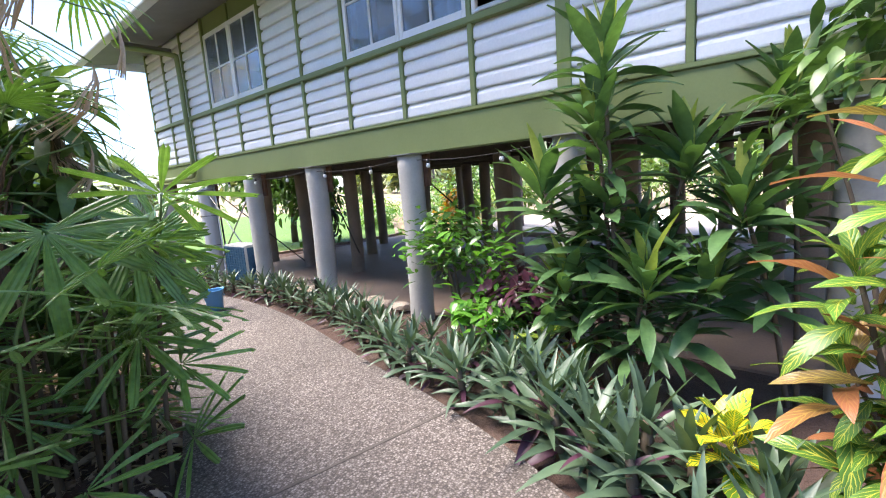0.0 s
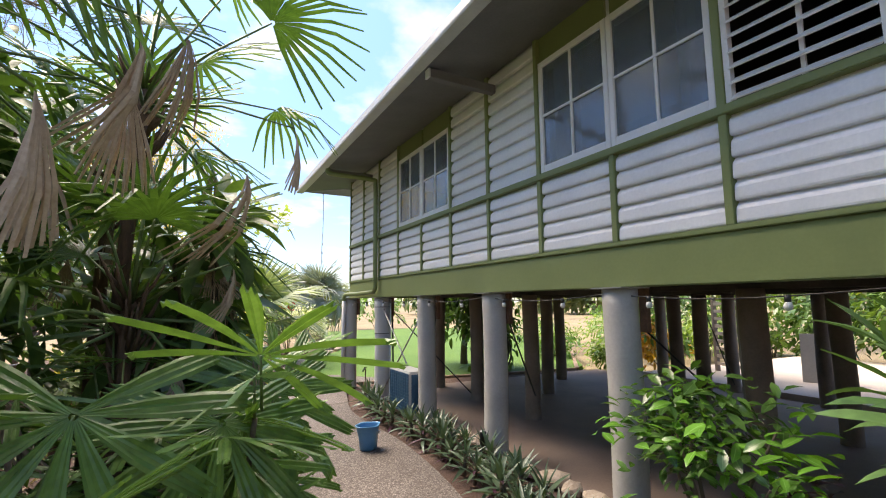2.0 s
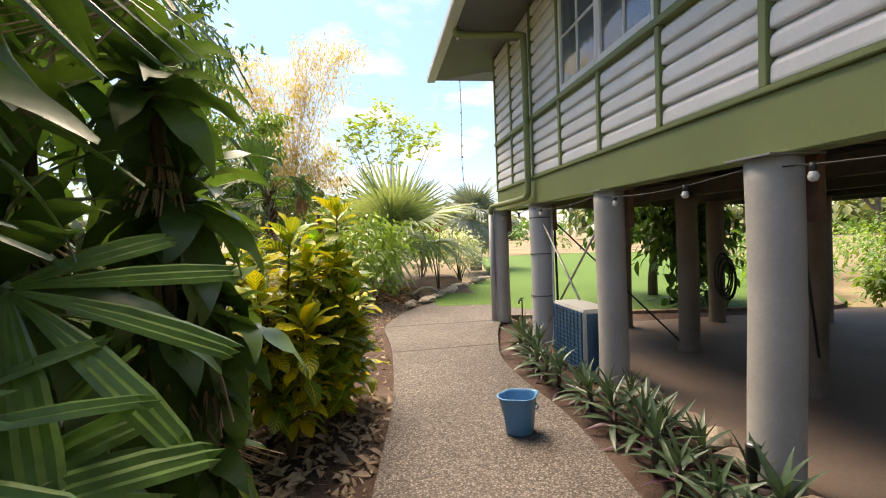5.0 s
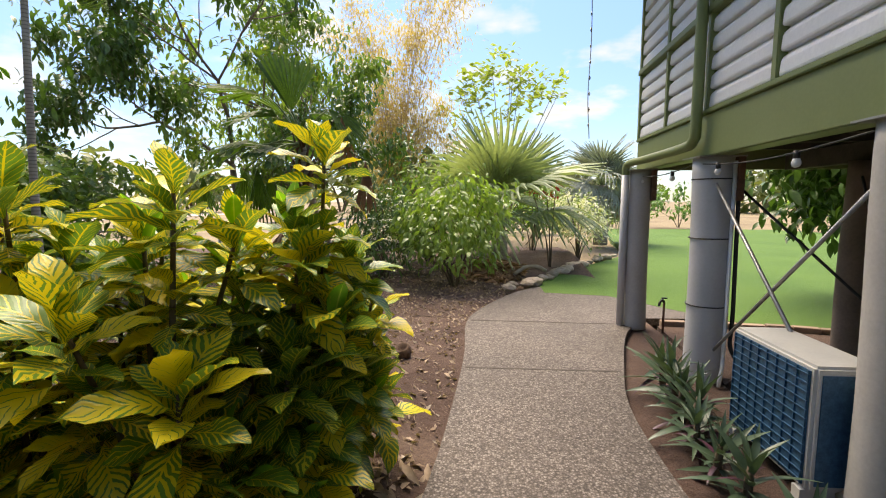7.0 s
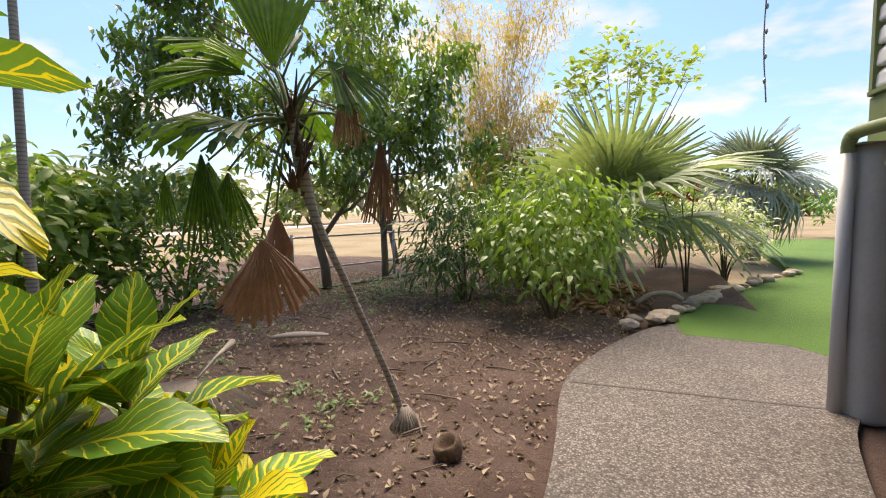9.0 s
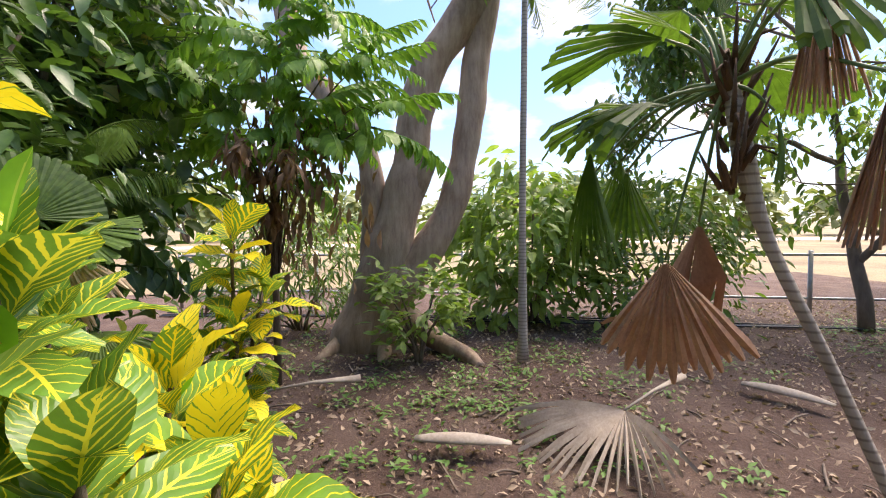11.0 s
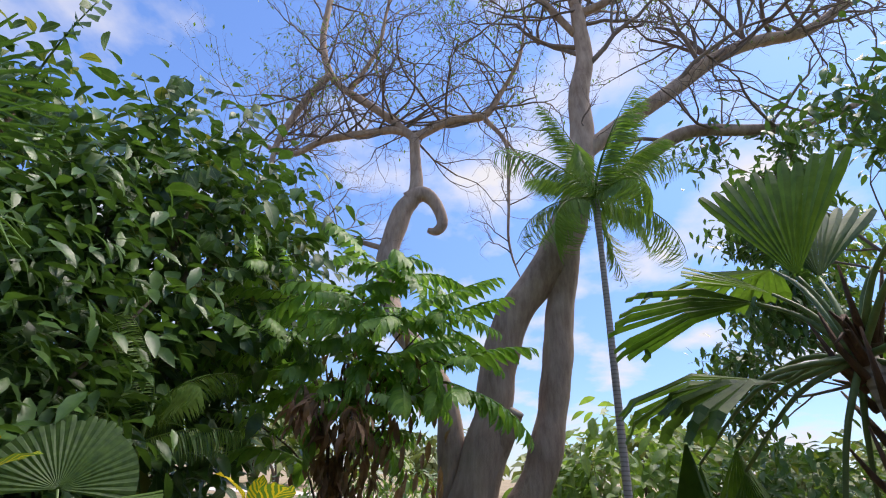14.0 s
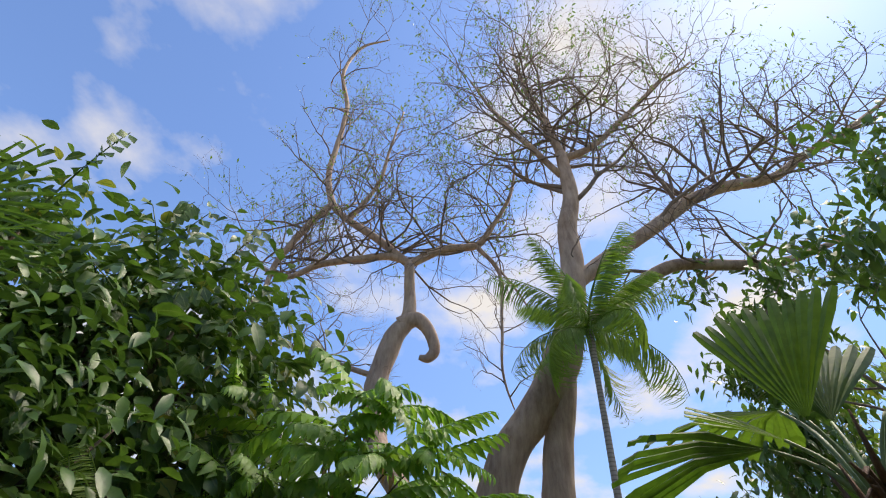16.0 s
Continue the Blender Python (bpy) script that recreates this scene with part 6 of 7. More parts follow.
main = limb([(-7.1, 8.2, -0.15), (-7.05, 8.38, 0.45), (-7.0, 8.62, 1.3), (-7.0, 8.83, 2.1), (-7.0, 8.92, 2.7), (-7.0, 9.1, 3.27), (-7.0, 9.4, 3.69), (-7.0, 9.72, 4.2), (-7.0, 9.95, 4.9), (-7.0, 10.12, 5.9), (-7.0, 10.15, 6.7), (-7.0, 10.3, 7.5), (-7.0, 10.27, 8.6)], [0.42, 0.32, 0.25, 0.21, 0.20, 0.20, 0.21, 0.24, 0.20, 0.175, 0.15, 0.13, 0.10], 16)
right = limb([(-6.95, 8.45, -0.1), (-6.95, 8.6, 0.5), (-6.95, 8.9, 0.95), (-6.97, 9.28, 1.55), (-7.0, 9.46, 2.1), (-7.0, 9.55, 2.65), (-7.0, 9.63, 3.3), (-7.0, 9.78, 4.1), (-7.0, 9.9, 4.6)], [0.30, 0.24, 0.20, 0.175, 0.165, 0.165, 0.165, 0.165, 0.15], 14)
left = limb([(-7.1, 8.4, 0.5), (-7.1, 8.42, 1.3), (-7.1, 8.40, 1.9), (-7.1, 8.3, 2.35), (-7.2, 8.05, 2.75), (-7.6, 7.65, 3.3), (-8.1, 7.35, 3.9), (-8.2, 7.28, 4.65), (-8.2, 7.42, 5.35), (-8.2, 7.62, 5.72), (-8.2, 7.6, 6.3), (-8.2, 7.52, 6.96)], [0.20, 0.16, 0.14, 0.135, 0.13, 0.14, 0.16, 0.165, 0.165, 0.13, 0.10, 0.09], 12)
hook = limb([(-8.2, 7.5, 5.6), (-8.2, 7.75, 5.74), (-8.2, 7.95, 5.58), (-8.2, 8.1, 5.2), (-8.2, 8.02, 5.03), (-8.2, 7.88, 5.05)], [0.15, 0.14, 0.105, 0.09, 0.075, 0.04], 10)
r1 = limb([(-7.0, 9.95, 4.85), (-7.0, 10.46, 5.11), (-7.0, 10.99, 5.6), (-7.0, 11.6, 5.97), (-7.0, 12.45, 6.0), (-7.0, 13.2, 6.1), (-7.0, 14.4, 6.7)], [0.12, 0.115, 0.105, 0.095, 0.08, 0.065, 0.03], 10)
r2 = limb([(-7.0, 10.1, 5.6), (-7.0, 10.6, 6.05), (-7.0, 11.42, 6.68), (-7.0, 12.3, 7.42), (-7.0, 12.95, 7.74), (-7.0, 13.7, 7.95), (-7.0, 14.7, 8.7), (-7.0, 15.6, 9.3), (-7.0, 17.0, 10.5)], [0.12, 0.115, 0.11, 0.105, 0.095, 0.085, 0.075, 0.06, 0.03], 10)
r3 = limb([(-7.0, 10.28, 8.45), (-7.0, 10.84, 8.8), (-7.0, 11.68, 9.85), (-7.0, 12.6, 11.1), (-7.0, 13.6, 12.1)], [0.075, 0.065, 0.055, 0.04, 0.02], 8)
r4 = limb([(-7.0, 10.27, 8.5), (-7.05, 10.1, 9.7), (-7.2, 9.76, 11.6), (-7.3, 9.6, 13.6)], [0.095, 0.08, 0.055, 0.02], 8)
r5 = limb([(-7.0, 10.2, 8.0), (-6.9, 9.7, 8.7), (-6.8, 9.1, 9.6), (-6.8, 8.6, 10.9)], [0.06, 0.055, 0.04, 0.02], 8)
l1 = limb([(-8.2, 7.52, 6.9), (-8.2, 8.12, 7.29), (-8.2, 8.77, 7.41), (-8.2, 9.06, 7.91), (-8.2, 9.41, 8.76), (-8.2, 9.63, 9.98)], [0.085, 0.08, 0.07, 0.05, 0.04, 0.02], 8)
l2 = limb([(-8.2, 7.52, 6.9), (-8.2, 6.94, 7.47), (-8.2, 6.13, 8.07), (-8.2, 5.72, 8.6), (-8.2, 5.46, 9.5), (-8.2, 5.4, 11.2), (-8.2, 5.3, 12.4), (-8.2, 4.86, 14.1), (-8.2, 5.11, 15.7), (-8.2, 5.93, 16.3)], [0.085, 0.08, 0.075, 0.075, 0.07, 0.065, 0.06, 0.055, 0.045, 0.02], 8)
l3 = limb([(-8.2, 7.45, 7.0), (-8.2, 7.1, 7.1), (-8.2, 6.57, 7.01), (-8.2, 5.85, 6.85), (-8.2, 5.22, 6.58), (-8.2, 4.23, 7.2)], [0.075, 0.07, 0.07, 0.06, 0.05, 0.02], 8)
l4 = limb([(-8.2, 7.27, 4.69), (-8.2, 6.61, 4.88), (-8.2, 6.0, 5.12), (-8.2, 5.4, 5.2)], [0.05, 0.045, 0.035, 0.02], 8)
l5 = limb([(-8.2, 6.2, 8.05), (-8.2, 6.62, 9.13), (-8.2, 6.71, 10.43), (-8.2, 6.85, 12.0)], [0.05, 0.045, 0.035, 0.02], 8)
l6 = limb([(-8.2, 5.75, 8.5), (-8.2, 5.42, 7.92), (-8.2, 5.07, 6.98), (-8.2, 5.0, 6.2)], [0.07, 0.07, 0.06, 0.04], 8)
d1 = limb([(-8.2, 8.77, 7.38), (-8.2, 9.15, 6.74), (-8.2, 9.17, 5.67), (-8.2, 9.15, 4.84), (-8.2, 9.31, 4.26)], [0.045, 0.035, 0.028, 0.022, 0.01], 6)
d2 = limb([(-8.2, 9.1, 6.9), (-8.2, 9.5, 6.25), (-8.2, 9.81, 5.58)], [0.022, 0.018, 0.008], 6)
stub = limb([(-7.0, 8.86, 1.75), (-6.88, 9.0, 2.0), (-6.82, 9.07, 2.14)], [0.13, 0.105, 0.09], 10)
roots = [limb([(-7.1, 8.3, 0.3), (-6.9, 8.0, 0.08), (-6.55, 7.75, -0.06)], [0.2, 0.10, 0.04], 9), limb([(-7.0, 8.7, 0.35), (-6.75, 9.1, 0.10), (-6.3, 9.35, 0.03), (-6.05, 9.45, -0.02)], [0.18, 0.11, 0.085, 0.05], 9), limb([(-7.1, 8.5, 0.25), (-6.7, 8.5, 0.05), (-6.35, 8.45, -0.06)], [0.18, 0.09, 0.03], 9)]
trunk_pieces = [x[2] for x in (main, right, left, stub)] + [x[2] for x in roots]
for nm, (V, F) in zip(("trunk", "side_trunk", "side_trunk", "cut_stub", "root", "root", "root"), trunk_pieces):
    child(nm, arr_mesh("big_" + nm, V, F, BARK), big)
V, F = tube([stub[0][-1], stub[0][-1] + np.array([0.012, 0.015, 0.03])], 0.078, 10)
child("cut_face", arr_mesh("big_cut_face", V, F, CUTWOOD), big, label="pale sawn face of a cut branch")
for x in (hook, r1, r2, r3, r4, r5, l1, l2, l3, l4, l5, l6, d1, d2):
    child("limb", arr_mesh("big_limb", *x[2], BARK), big)
rng = random.Random(90)
twigs, tips = [], []
for lim, lo, cnt, L in ((main, 0.88, 6, 1.3), (r1, 0.45, 10, 1.0), (r2, 0.25, 36, 1.25), (r3, 0.1, 30, 1.4), (r4, 0.1, 30, 1.5), (r5, 0.2, 20, 1.3), (l1, 0.1, 24, 1.2), (l2, 0.05, 26, 1.1), (l3, 0.1, 26, 1.25), (l4, 0.3, 10, 0.8), (l5, 0.1, 18, 1.2), (l6, 0.2, 16, 1.1), (d1, 0.1, 8, 0.6)):
    P, R = lim[0], lim[1]
    for i in range(cnt):
        k = int(len(P) * (lo + (0.99 - lo) * (i + rng.random()) / cnt))
        d = np.array([rng.gauss(0, 0.45), rng.gauss(0, 1), rng.uniform(-0.2, 1.1)])
        d /= np.linalg.norm(d)
        t, tp = grow(P[min(k, len(P) - 1)], d, L * rng.uniform(0.7, 1.2), max(0.011, R[min(k, len(R) - 1)] * 0.34), 3, rng, kids=3, spread=48, shrink=0.66, lift=0.10, wobble=0.42, segs=5, n=5, thin=0.62)
        twigs += t
        tips += tp
V, F = joined(twigs)
tagged(child("twig_mass", arr_mesh("big_twigs", V, F, TWIG), big), kind="stuff")
sub = [t for t in tips if t[0][2] > 7.5 and rng.random() < 0.25]
mats = [turn_to(tuple(p + np.array([rng.gauss(0, 0.06) for _ in range(3)])), rng.uniform(0, 360), rng.uniform(-60, 20), 0, rng.uniform(0.4, 0.9)) for p, d in sub]
tagged(child("sparse_leaves", foliage_mesh("sparse_leaves", SMALL, mats, MIDBUSH), big), kind="stuff")

# slim pinnate palm beside it


def frond_shape(L, n, leaf, w, droop, seed, peak=0.4, hang=0.0):
    """A feather frond along +y: rachis with paired leaflets."""
    rng = random.Random(seed)
    V, F, UV, y, z = [], [], [], 0.0, 0.0
    base = leaf_shape(leaf, w, 3, 0.9, 0.2, peak)
    for i in range(n):
        s = i / (n - 1)
        a = -droop * s
        y += L / n * math.cos(a)
        z += L / n * math.sin(a)
        for sg in (-1, 1):
            m = turn_to((0, y, z), 90 + sg * (62 - 30 * s) + rng.uniform(-6, 6), math.degrees(a) - 12 - hang + rng.uniform(-14, 10), 0, (0.45 + 0.75 * math.sin(math.pi * (0.12 + 0.8 * s))))
            v, f, uv = scatter(base, [m])
            F.append(f + sum(len(q) for q in V))
            V.append(v)
            UV.append(uv)
    pts = [(0, 0, 0)]
    yy = zz = 0.0
    for i in range(8):
        a = -droop * (i + 0.5) / 8
        yy += L / 8 * math.cos(a)
        zz += L / 8 * math.sin(a)
        pts.append((0, yy, zz))
    v, f = tube(pts, np.linspace(0.012, 0.003, 9), 5)
    F.append(f + sum(len(q) for q in V))
    V.append(v)
    UV.append(np.full((len(v), 2), 0.5))
    return np.concatenate(V), np.concatenate(F), np.concatenate(UV)


FRONDS = [arr_mesh("feather_frond", *(lambda s: (s[0], s[1], FEATHER, s[2]))(frond_shape(1.2, 46, 0.36, 0.020, d, 95 + i, hang=28))) for i, d in enumerate((0.7, 1.2, 1.7))]
sp = thing("feather_palm", "slim palm with a ringed trunk and feathery crown", "palm", (-6.1, 9.9, 0))
P = smooth_line([(0, 0, -0.05), (0.06, -0.02, 1.5), (0.13, -0.02, 3.0), (0.2, -0.03, 4.15)], 6)
V, F = tube(P, np.interp(np.linspace(0, 1, len(P)), [0, 0.05, 0.3, 0.85, 1], [0.075, 0.05, 0.036, 0.028, 0.042]), 12)
child("trunk", arr_mesh("feather_trunk", V, F, PALMBARK), sp)
rng = random.Random(96)
for i in range(17):
    s = i / 16
    child("frond", FRONDS[min(2, int(s * 3))], sp, turn_to((0.2, -0.03, 4.15 + 0.12 * (1 - s)), i * 137.5 + 40, 80 - 85 * s + rng.uniform(-8, 8), rng.uniform(-20, 20), rng.uniform(0.8, 1.05)))

# dense shrubs at the back of the bed
bush("dense_tree", "dense leafy dark green tree beside the bed", (-5.9, 5.5, 0), (0, 0, 2.8), (1.15, 1.65, 2.3), 6500, leaf_shape(0.20, 0.10, 4, 0.7, 0.3, 0.42), FISHTAIL, 110, 0.55, 14, "tree", stem_r=0.05, tone2=DARKBUSH, low=-0.95)
bush("dense_tree", "dense dark green tree at the bed edge", (-5.2, 3.6, 0), (0, 0, 3.1), (1.2, 1.4, 2.6), 5200, leaf_shape(0.20, 0.10, 4, 0.7, 0.3, 0.42), FISHTAIL, 111, 0.55, 12, "tree", stem_r=0.05, low=-0.95)
bush("back_shrub", "dark green shrub behind the tree trunk", (-7.9, 10.6, 0), (0, 0, 1.05), (0.7, 1.25, 1.15), 2100, LARGE, BUSH, 112, 0.4, 10, low=-0.9)
bush("back_shrub", "thin shrub with narrow leaves at the fence", (-8.0, 7.4, 0), (0, 0, 0.8), (0.6, 1.2, 1.0), 1700, NARROW, MIDBUSH, 113, 0.45, 10)
bush("back_shrub", "leafy green shrub along the pipe fence", (-7.4, 12.3, 0), (0, 0, 1.0), (0.7, 1.2, 1.1), 1900, MEDIUM, MIDBUSH, 115, 0.4, 9, low=-0.9)
bush("sapling", "young bright green sapling before the tree trunk", (-6.3, 8.85, 0), (0, 0, 0.65), (0.30, 0.42, 0.55), 420, leaf_shape(0.15, 0.06, 3, 0.5, 0.2, 0.5, 0.08), BUSH, 114, 0.2, 7, hang=5)

WEDGES = [arr_mesh("wedge_frond", *(lambda q: (q[0], q[1], FISHTAIL, q[2]))(frond_shape(1.25, 9, 0.22, 0.12, d, 320 + i, peak=0.72, hang=15))) for i, d in enumerate((0.6, 1.0, 1.4))]
for (px, py), tops, seed in (((-5.6, 5.6), ((0.2, 0.3, 3.7), (0.3, -0.4, 4.2), (0.4, 0.6, 2.6)), 121), ((-5.1, 4.0), ((0.2, 0.2, 4.6), (0.2, -0.5, 4.0), (0.3, 0.5, 3.2)), 122)):
    rng = random.Random(seed)
    wp = thing("fishtail_palm", "clumping palm with dark wedge-shaped leaflets on arching fronds", "palm", (px, py, 0), group="fishtail palms")
    for top in tops:
        P = smooth_line([(top[0] * 0.2, top[1] * 0.2, -0.04), (top[0] * 0.6, top[1] * 0.6, top[2] * 0.5), top], 5)
        child("stem", arr_mesh("fishtail_stem", *tube(P, np.linspace(0.045, 0.025, len(P)), 8), DARKSTEM), wp)
        for i in range(15):
            q = P[int((0.35 + 0.65 * (i / 14)) * (len(P) - 1))]
            child("frond", WEDGES[i % 3], wp, turn_to(tuple(q), rng.uniform(-95, 100), 12 + 55 * (i / 14) + rng.uniform(-10, 10), rng.uniform(-25, 25), rng.uniform(0.85, 1.25)))
bp = thing("bamboo_palm", "slender palm with fine narrow light green fronds", "palm", (-4.75, 6.55, 0))
child("stem", arr_mesh("bamboo_palm_stem", *tube(smooth_line([(0, 0, -0.04), (0.02, 0.02, 1.0), (0.0, 0.05, 1.95)], 4), 0.016, 8), GREENSTEM), bp)
rng = random.Random(123)
for i in range(8):
    child("frond", FRONDS[i % 2], bp, turn_to((0, 0.05, 1.9 - 0.04 * i), i * 137.5, 70 - 7 * i, rng.uniform(-20, 20), rng.uniform(0.5, 0.75)))

fp = thing("fishtail_plant", "feathery-leaved shrub with arching boughs and a dead brown cluster", "shrub", (-5.8, 7.55, 0))
rng = random.Random(120)
dead, tubes = [], []
PINNATE = [arr_mesh("pinnate_leaf", *(lambda s: (s[0], s[1], FRESH, s[2]))(frond_shape(0.62, 10, 0.15, 0.058, d, 300 + q))) for q, d in enumerate((0.3, 0.7, 1.0))]
for i in range(20):
    a = rng.uniform(-120, 110)
    zt = rng.uniform(1.7, 3.1)
    reach = rng.uniform(0.25, 0.95)
    end = np.array([math.cos(radians(a)) * reach * 0.8, math.sin(radians(a)) * reach, zt])
    z0 = min(zt * 0.5, rng.uniform(0.7, 1.5))
    P = smooth_line([(0, 0, z0), (end[0] * 0.3, end[1] * 0.3, z0 + (zt - z0) * 0.65), tuple(end), tuple(end + np.array([math.cos(radians(a)) * 0.25, math.sin(radians(a)) * 0.3, -0.06]))], 5)
    tubes.append(tube(P, np.linspace(0.012, 0.003, len(P)), 5))
    old = i % 10 == 0 and zt < 2.8
    for k in range(len(P) // 3, len(P), 3):
        for sg in (-1, 1):
            if old:
                for _ in range(9):
                    dead.append(turn_to(tuple(P[k] + np.array([rng.gauss(0, 0.05) for _ in range(3)])), a + sg * rng.uniform(35, 80), rng.uniform(-75, 0), rng.uniform(-25, 25), rng.uniform(0.8, 1.3)))
            else:
                child("leaf", rng.choice(PINNATE), fp, turn_to(tuple(P[k]), a + sg * rng.uniform(25, 75), rng.uniform(-15, 40), rng.uniform(-30, 30), rng.uniform(0.75, 1.15)))
for _ in range(300):
    dead.append(turn_to((rng.gauss(0.25, 0.14), rng.gauss(0.25, 0.24), rng.gauss(1.8, 0.38)), rng.uniform(0, 360), rng.uniform(-85, -30), 0, rng.uniform(0.7, 1.2)))
child("trunk", arr_mesh("fishtail_trunk", *tube([(0, 0, -0.04), (0.02, 0.01, 0.8), (0, 0, 1.55)], [0.035, 0.03, 0.015], 8), DARKSTEM), fp)
for V, F in tubes:
    child("bough", arr_mesh("fishtail_bough", V, F, DARKSTEM), fp)
tagged(child("dead_leaves", foliage_mesh("fishtail_dead", leaf_shape(0.15, 0.045, 3, 0.9, 0.4, 0.5, 0.1), dead, DEADLEAF), fp, label="withered brown leaves"), kind="stuff")


def leafy_tree(name, label, at, height, seed, mat, shape, levels=4, kids=3, r=0.08, per=3, lean=(0, 0, 1), L0=0.35, spread=42, jit=0.12, barkm=None, lift=0.12, hang=-30):
    rng = random.Random(seed)
    t = thing(name, label, "tree", at)
    tubes, tips = grow((0, 0, -0.05), lean, height * L0, r, levels, rng, kids=kids, spread=spread, shrink=0.72, lift=lift, wobble=0.22, segs=5, n=8, thin=0.66)
    V, F = joined(tubes)
    child("trunk", arr_mesh(name + "_trunk", V, F, barkm or TWIG), t)
    mats = []
    for p, d in tips:
        for _ in range(per):
            mats.append(turn_to(tuple(p + np.array([rng.gauss(0, jit) for _ in range(3)])), rng.uniform(0, 360), hang + rng.uniform(-35, 45), rng.uniform(-30, 30), rng.uniform(0.7, 1.3)))
    tagged(child("crown", foliage_mesh(name + "_crown", shape, mats, mat), t), kind="stuff")
    return t


leafy_tree("slender_tree", "slender tree with thin drooping dark leaves", (-6.6, 14.6, 0), 6.4, 130, DARKBUSH, MEDIUM, 5, 3, 0.09, 6, jit=0.14, spread=48)
leafy_tree("slender_tree", "slender leafy tree behind the bed", (-6.3, 16.2, 0), 6.4, 131, MIDBUSH, MEDIUM, 5, 3, 0.08, 5, spread=48)
leafy_tree("slender_tree", "leafy light tree behind the round bush", (-7.3, 18.6, 0), 6.4, 135, BUSH, MEDIUM, 5, 3, 0.08, 3, spread=45)
bush("round_bush", "rounded fresh green bush on bare soil", (-2.35, 13.5, 0), (-0.05, 0.1, 0.98), (0.85, 0.8, 0.85), 2300, leaf_shape(0.13, 0.055, 3, 0.7, 0.25, 0.4), BUSH, 132, 0.28, 10, low=-0.7, hang=-35)
bush("bamboo_shrub", "dark narrow-leaved shrub beside the round bush", (-3.75, 14.2, 0), (0, 0, 0.9), (0.9, 0.8, 0.85), 1900, NARROW, DARKBUSH, 133, 0.35, 10, low=-0.8)
bush("back_shrub", "light green shrub behind the round bush", (-3.3, 16.2, 0), (0, 0, 1.3), (1.2, 0.9, 1.2), 2000, MEDIUM, BUSH, 134, 0.4, 10)

fan_plant("blue_fan_palm", "large grey-green fan palm without a visible trunk", (-1.7, 16.3, 0), [(0, 0, -0.05), (0, 0, 0.75)], [0.2, 0.16], 15, BLUE_FANS, random.Random(140), (0.9, 1.35), (84, 22), size=(1.15, 1.5), dead=1, deadfans=FAN_STRAW)
fan_plant("silver_fan_palm", "silvery fan palm with a skirt of dead leaves", (1.9, 22.5, 0), [(0, 0, -0.05), (0, 0, 2.0)], [0.25, 0.2], 34, SILVER_FANS, random.Random(141), (0.6, 1.0), (85, -60), size=(1.0, 1.3), dead=8, deadfans=FAN_STRAW)
bush("blossom_bush", "bush covered with white blossom", (0.15, 17.35, 0), (0, 0, 0.95), (0.62, 0.6, 0.7), 1500, SMALL, FLOWER_W, 142, 0.3, 8, tone2=BUSH)
bush("red_flower_shrub", "green shrub with red flowers", (-0.9, 18.2, 0), (0, 0, 1.2), (0.8, 0.8, 0.8), 900, MEDIUM, BUSH, 143, 0.35, 8)
bush("red_flower", "cluster of red flowers above the shrub", (-0.62, 15.7, 0), (0, 0, 1.62), (0.4, 0.35, 0.18), 60, SMALL, FLOWER_R, 144, 0.12, 3, "flowers", per=10)
gt = thing("golden_bamboo", "tall feathery clump of dry golden bamboo", "bamboo", (-5.7, 24.5, 0))
rng = random.Random(145)
culms, mats = [], []
for i in range(44):
    a, rr, h = rng.uniform(0, 2 * math.pi), rng.uniform(0.6, 3.0), rng.uniform(3.6, 9.6)
    d = np.array([math.cos(a), math.sin(a) * 0.7, 0])
    P = smooth_line([d * 0.15, d * rr * 0.25 + (0, 0, h * 0.5), d * rr * 0.7 + (0, 0, h * 0.88), d * rr + (0, 0, h)], 6)
    culms.append(tube(P, np.linspace(0.016, 0.004, len(P)), 5))
    for k in range(3, len(P)):
        for _ in range(2):
            b = np.array([rng.gauss(0, 1), rng.gauss(0, 1), rng.uniform(0.1, 1.2)]) * 0.38
            culms.append(tube([P[k], P[k] + b * 0.6, P[k] + b + (0, 0, -0.08)], [0.007, 0.005, 0.003], 3))
            for _ in range(16):
                mats.append(turn_to(tuple(P[k] + b * rng.uniform(0.3, 1.15) + np.array([rng.gauss(0, 0.22) for _ in range(3)])), rng.uniform(0, 360), rng.uniform(-60, 30), 0, rng.uniform(0.6, 1.2)))
tagged(child("culm_mass", arr_mesh("golden_culms", *joined(culms), STRAW), gt), kind="stuff")
tagged(child("foliage", foliage_mesh("golden_leaves", leaf_shape(0.19, 0.05, 2, 0.6, 0.3, 0.4), mats, GOLD_TREE), gt), kind="stuff")
bush("pale_tree", "open pale green tree with upright branches", (-1.4, 25.0, 0), (0, 0, 5.5), (2.3, 1.5, 2.1), 820, leaf_shape(0.27, 0.17, 2, 0.4, 0.2, 0.5), LIGHT_TREE, 146, 0.42, 13, "tree", per=13, hang=10, low=-0.6, stem_r=0.03, shell=0.3)
bush("back_shrub", "olive green shrub under the golden bamboo", (-4.6, 22.0, 0), (0, 0, 1.6), (2.2, 1.2, 1.6), 1500, FARS, FARWOOD, 147, 0.7, 8)
leafy_tree("lawn_tree", "dark leafy tree standing on the lawn", (3.85, 13.4, 0), 3.4, 147, DARKBUSH, LARGE, 4, 4, 0.11, 5, L0=0.36, spread=55, jit=0.2, lift=-0.02, barkm=DARKSTEM)
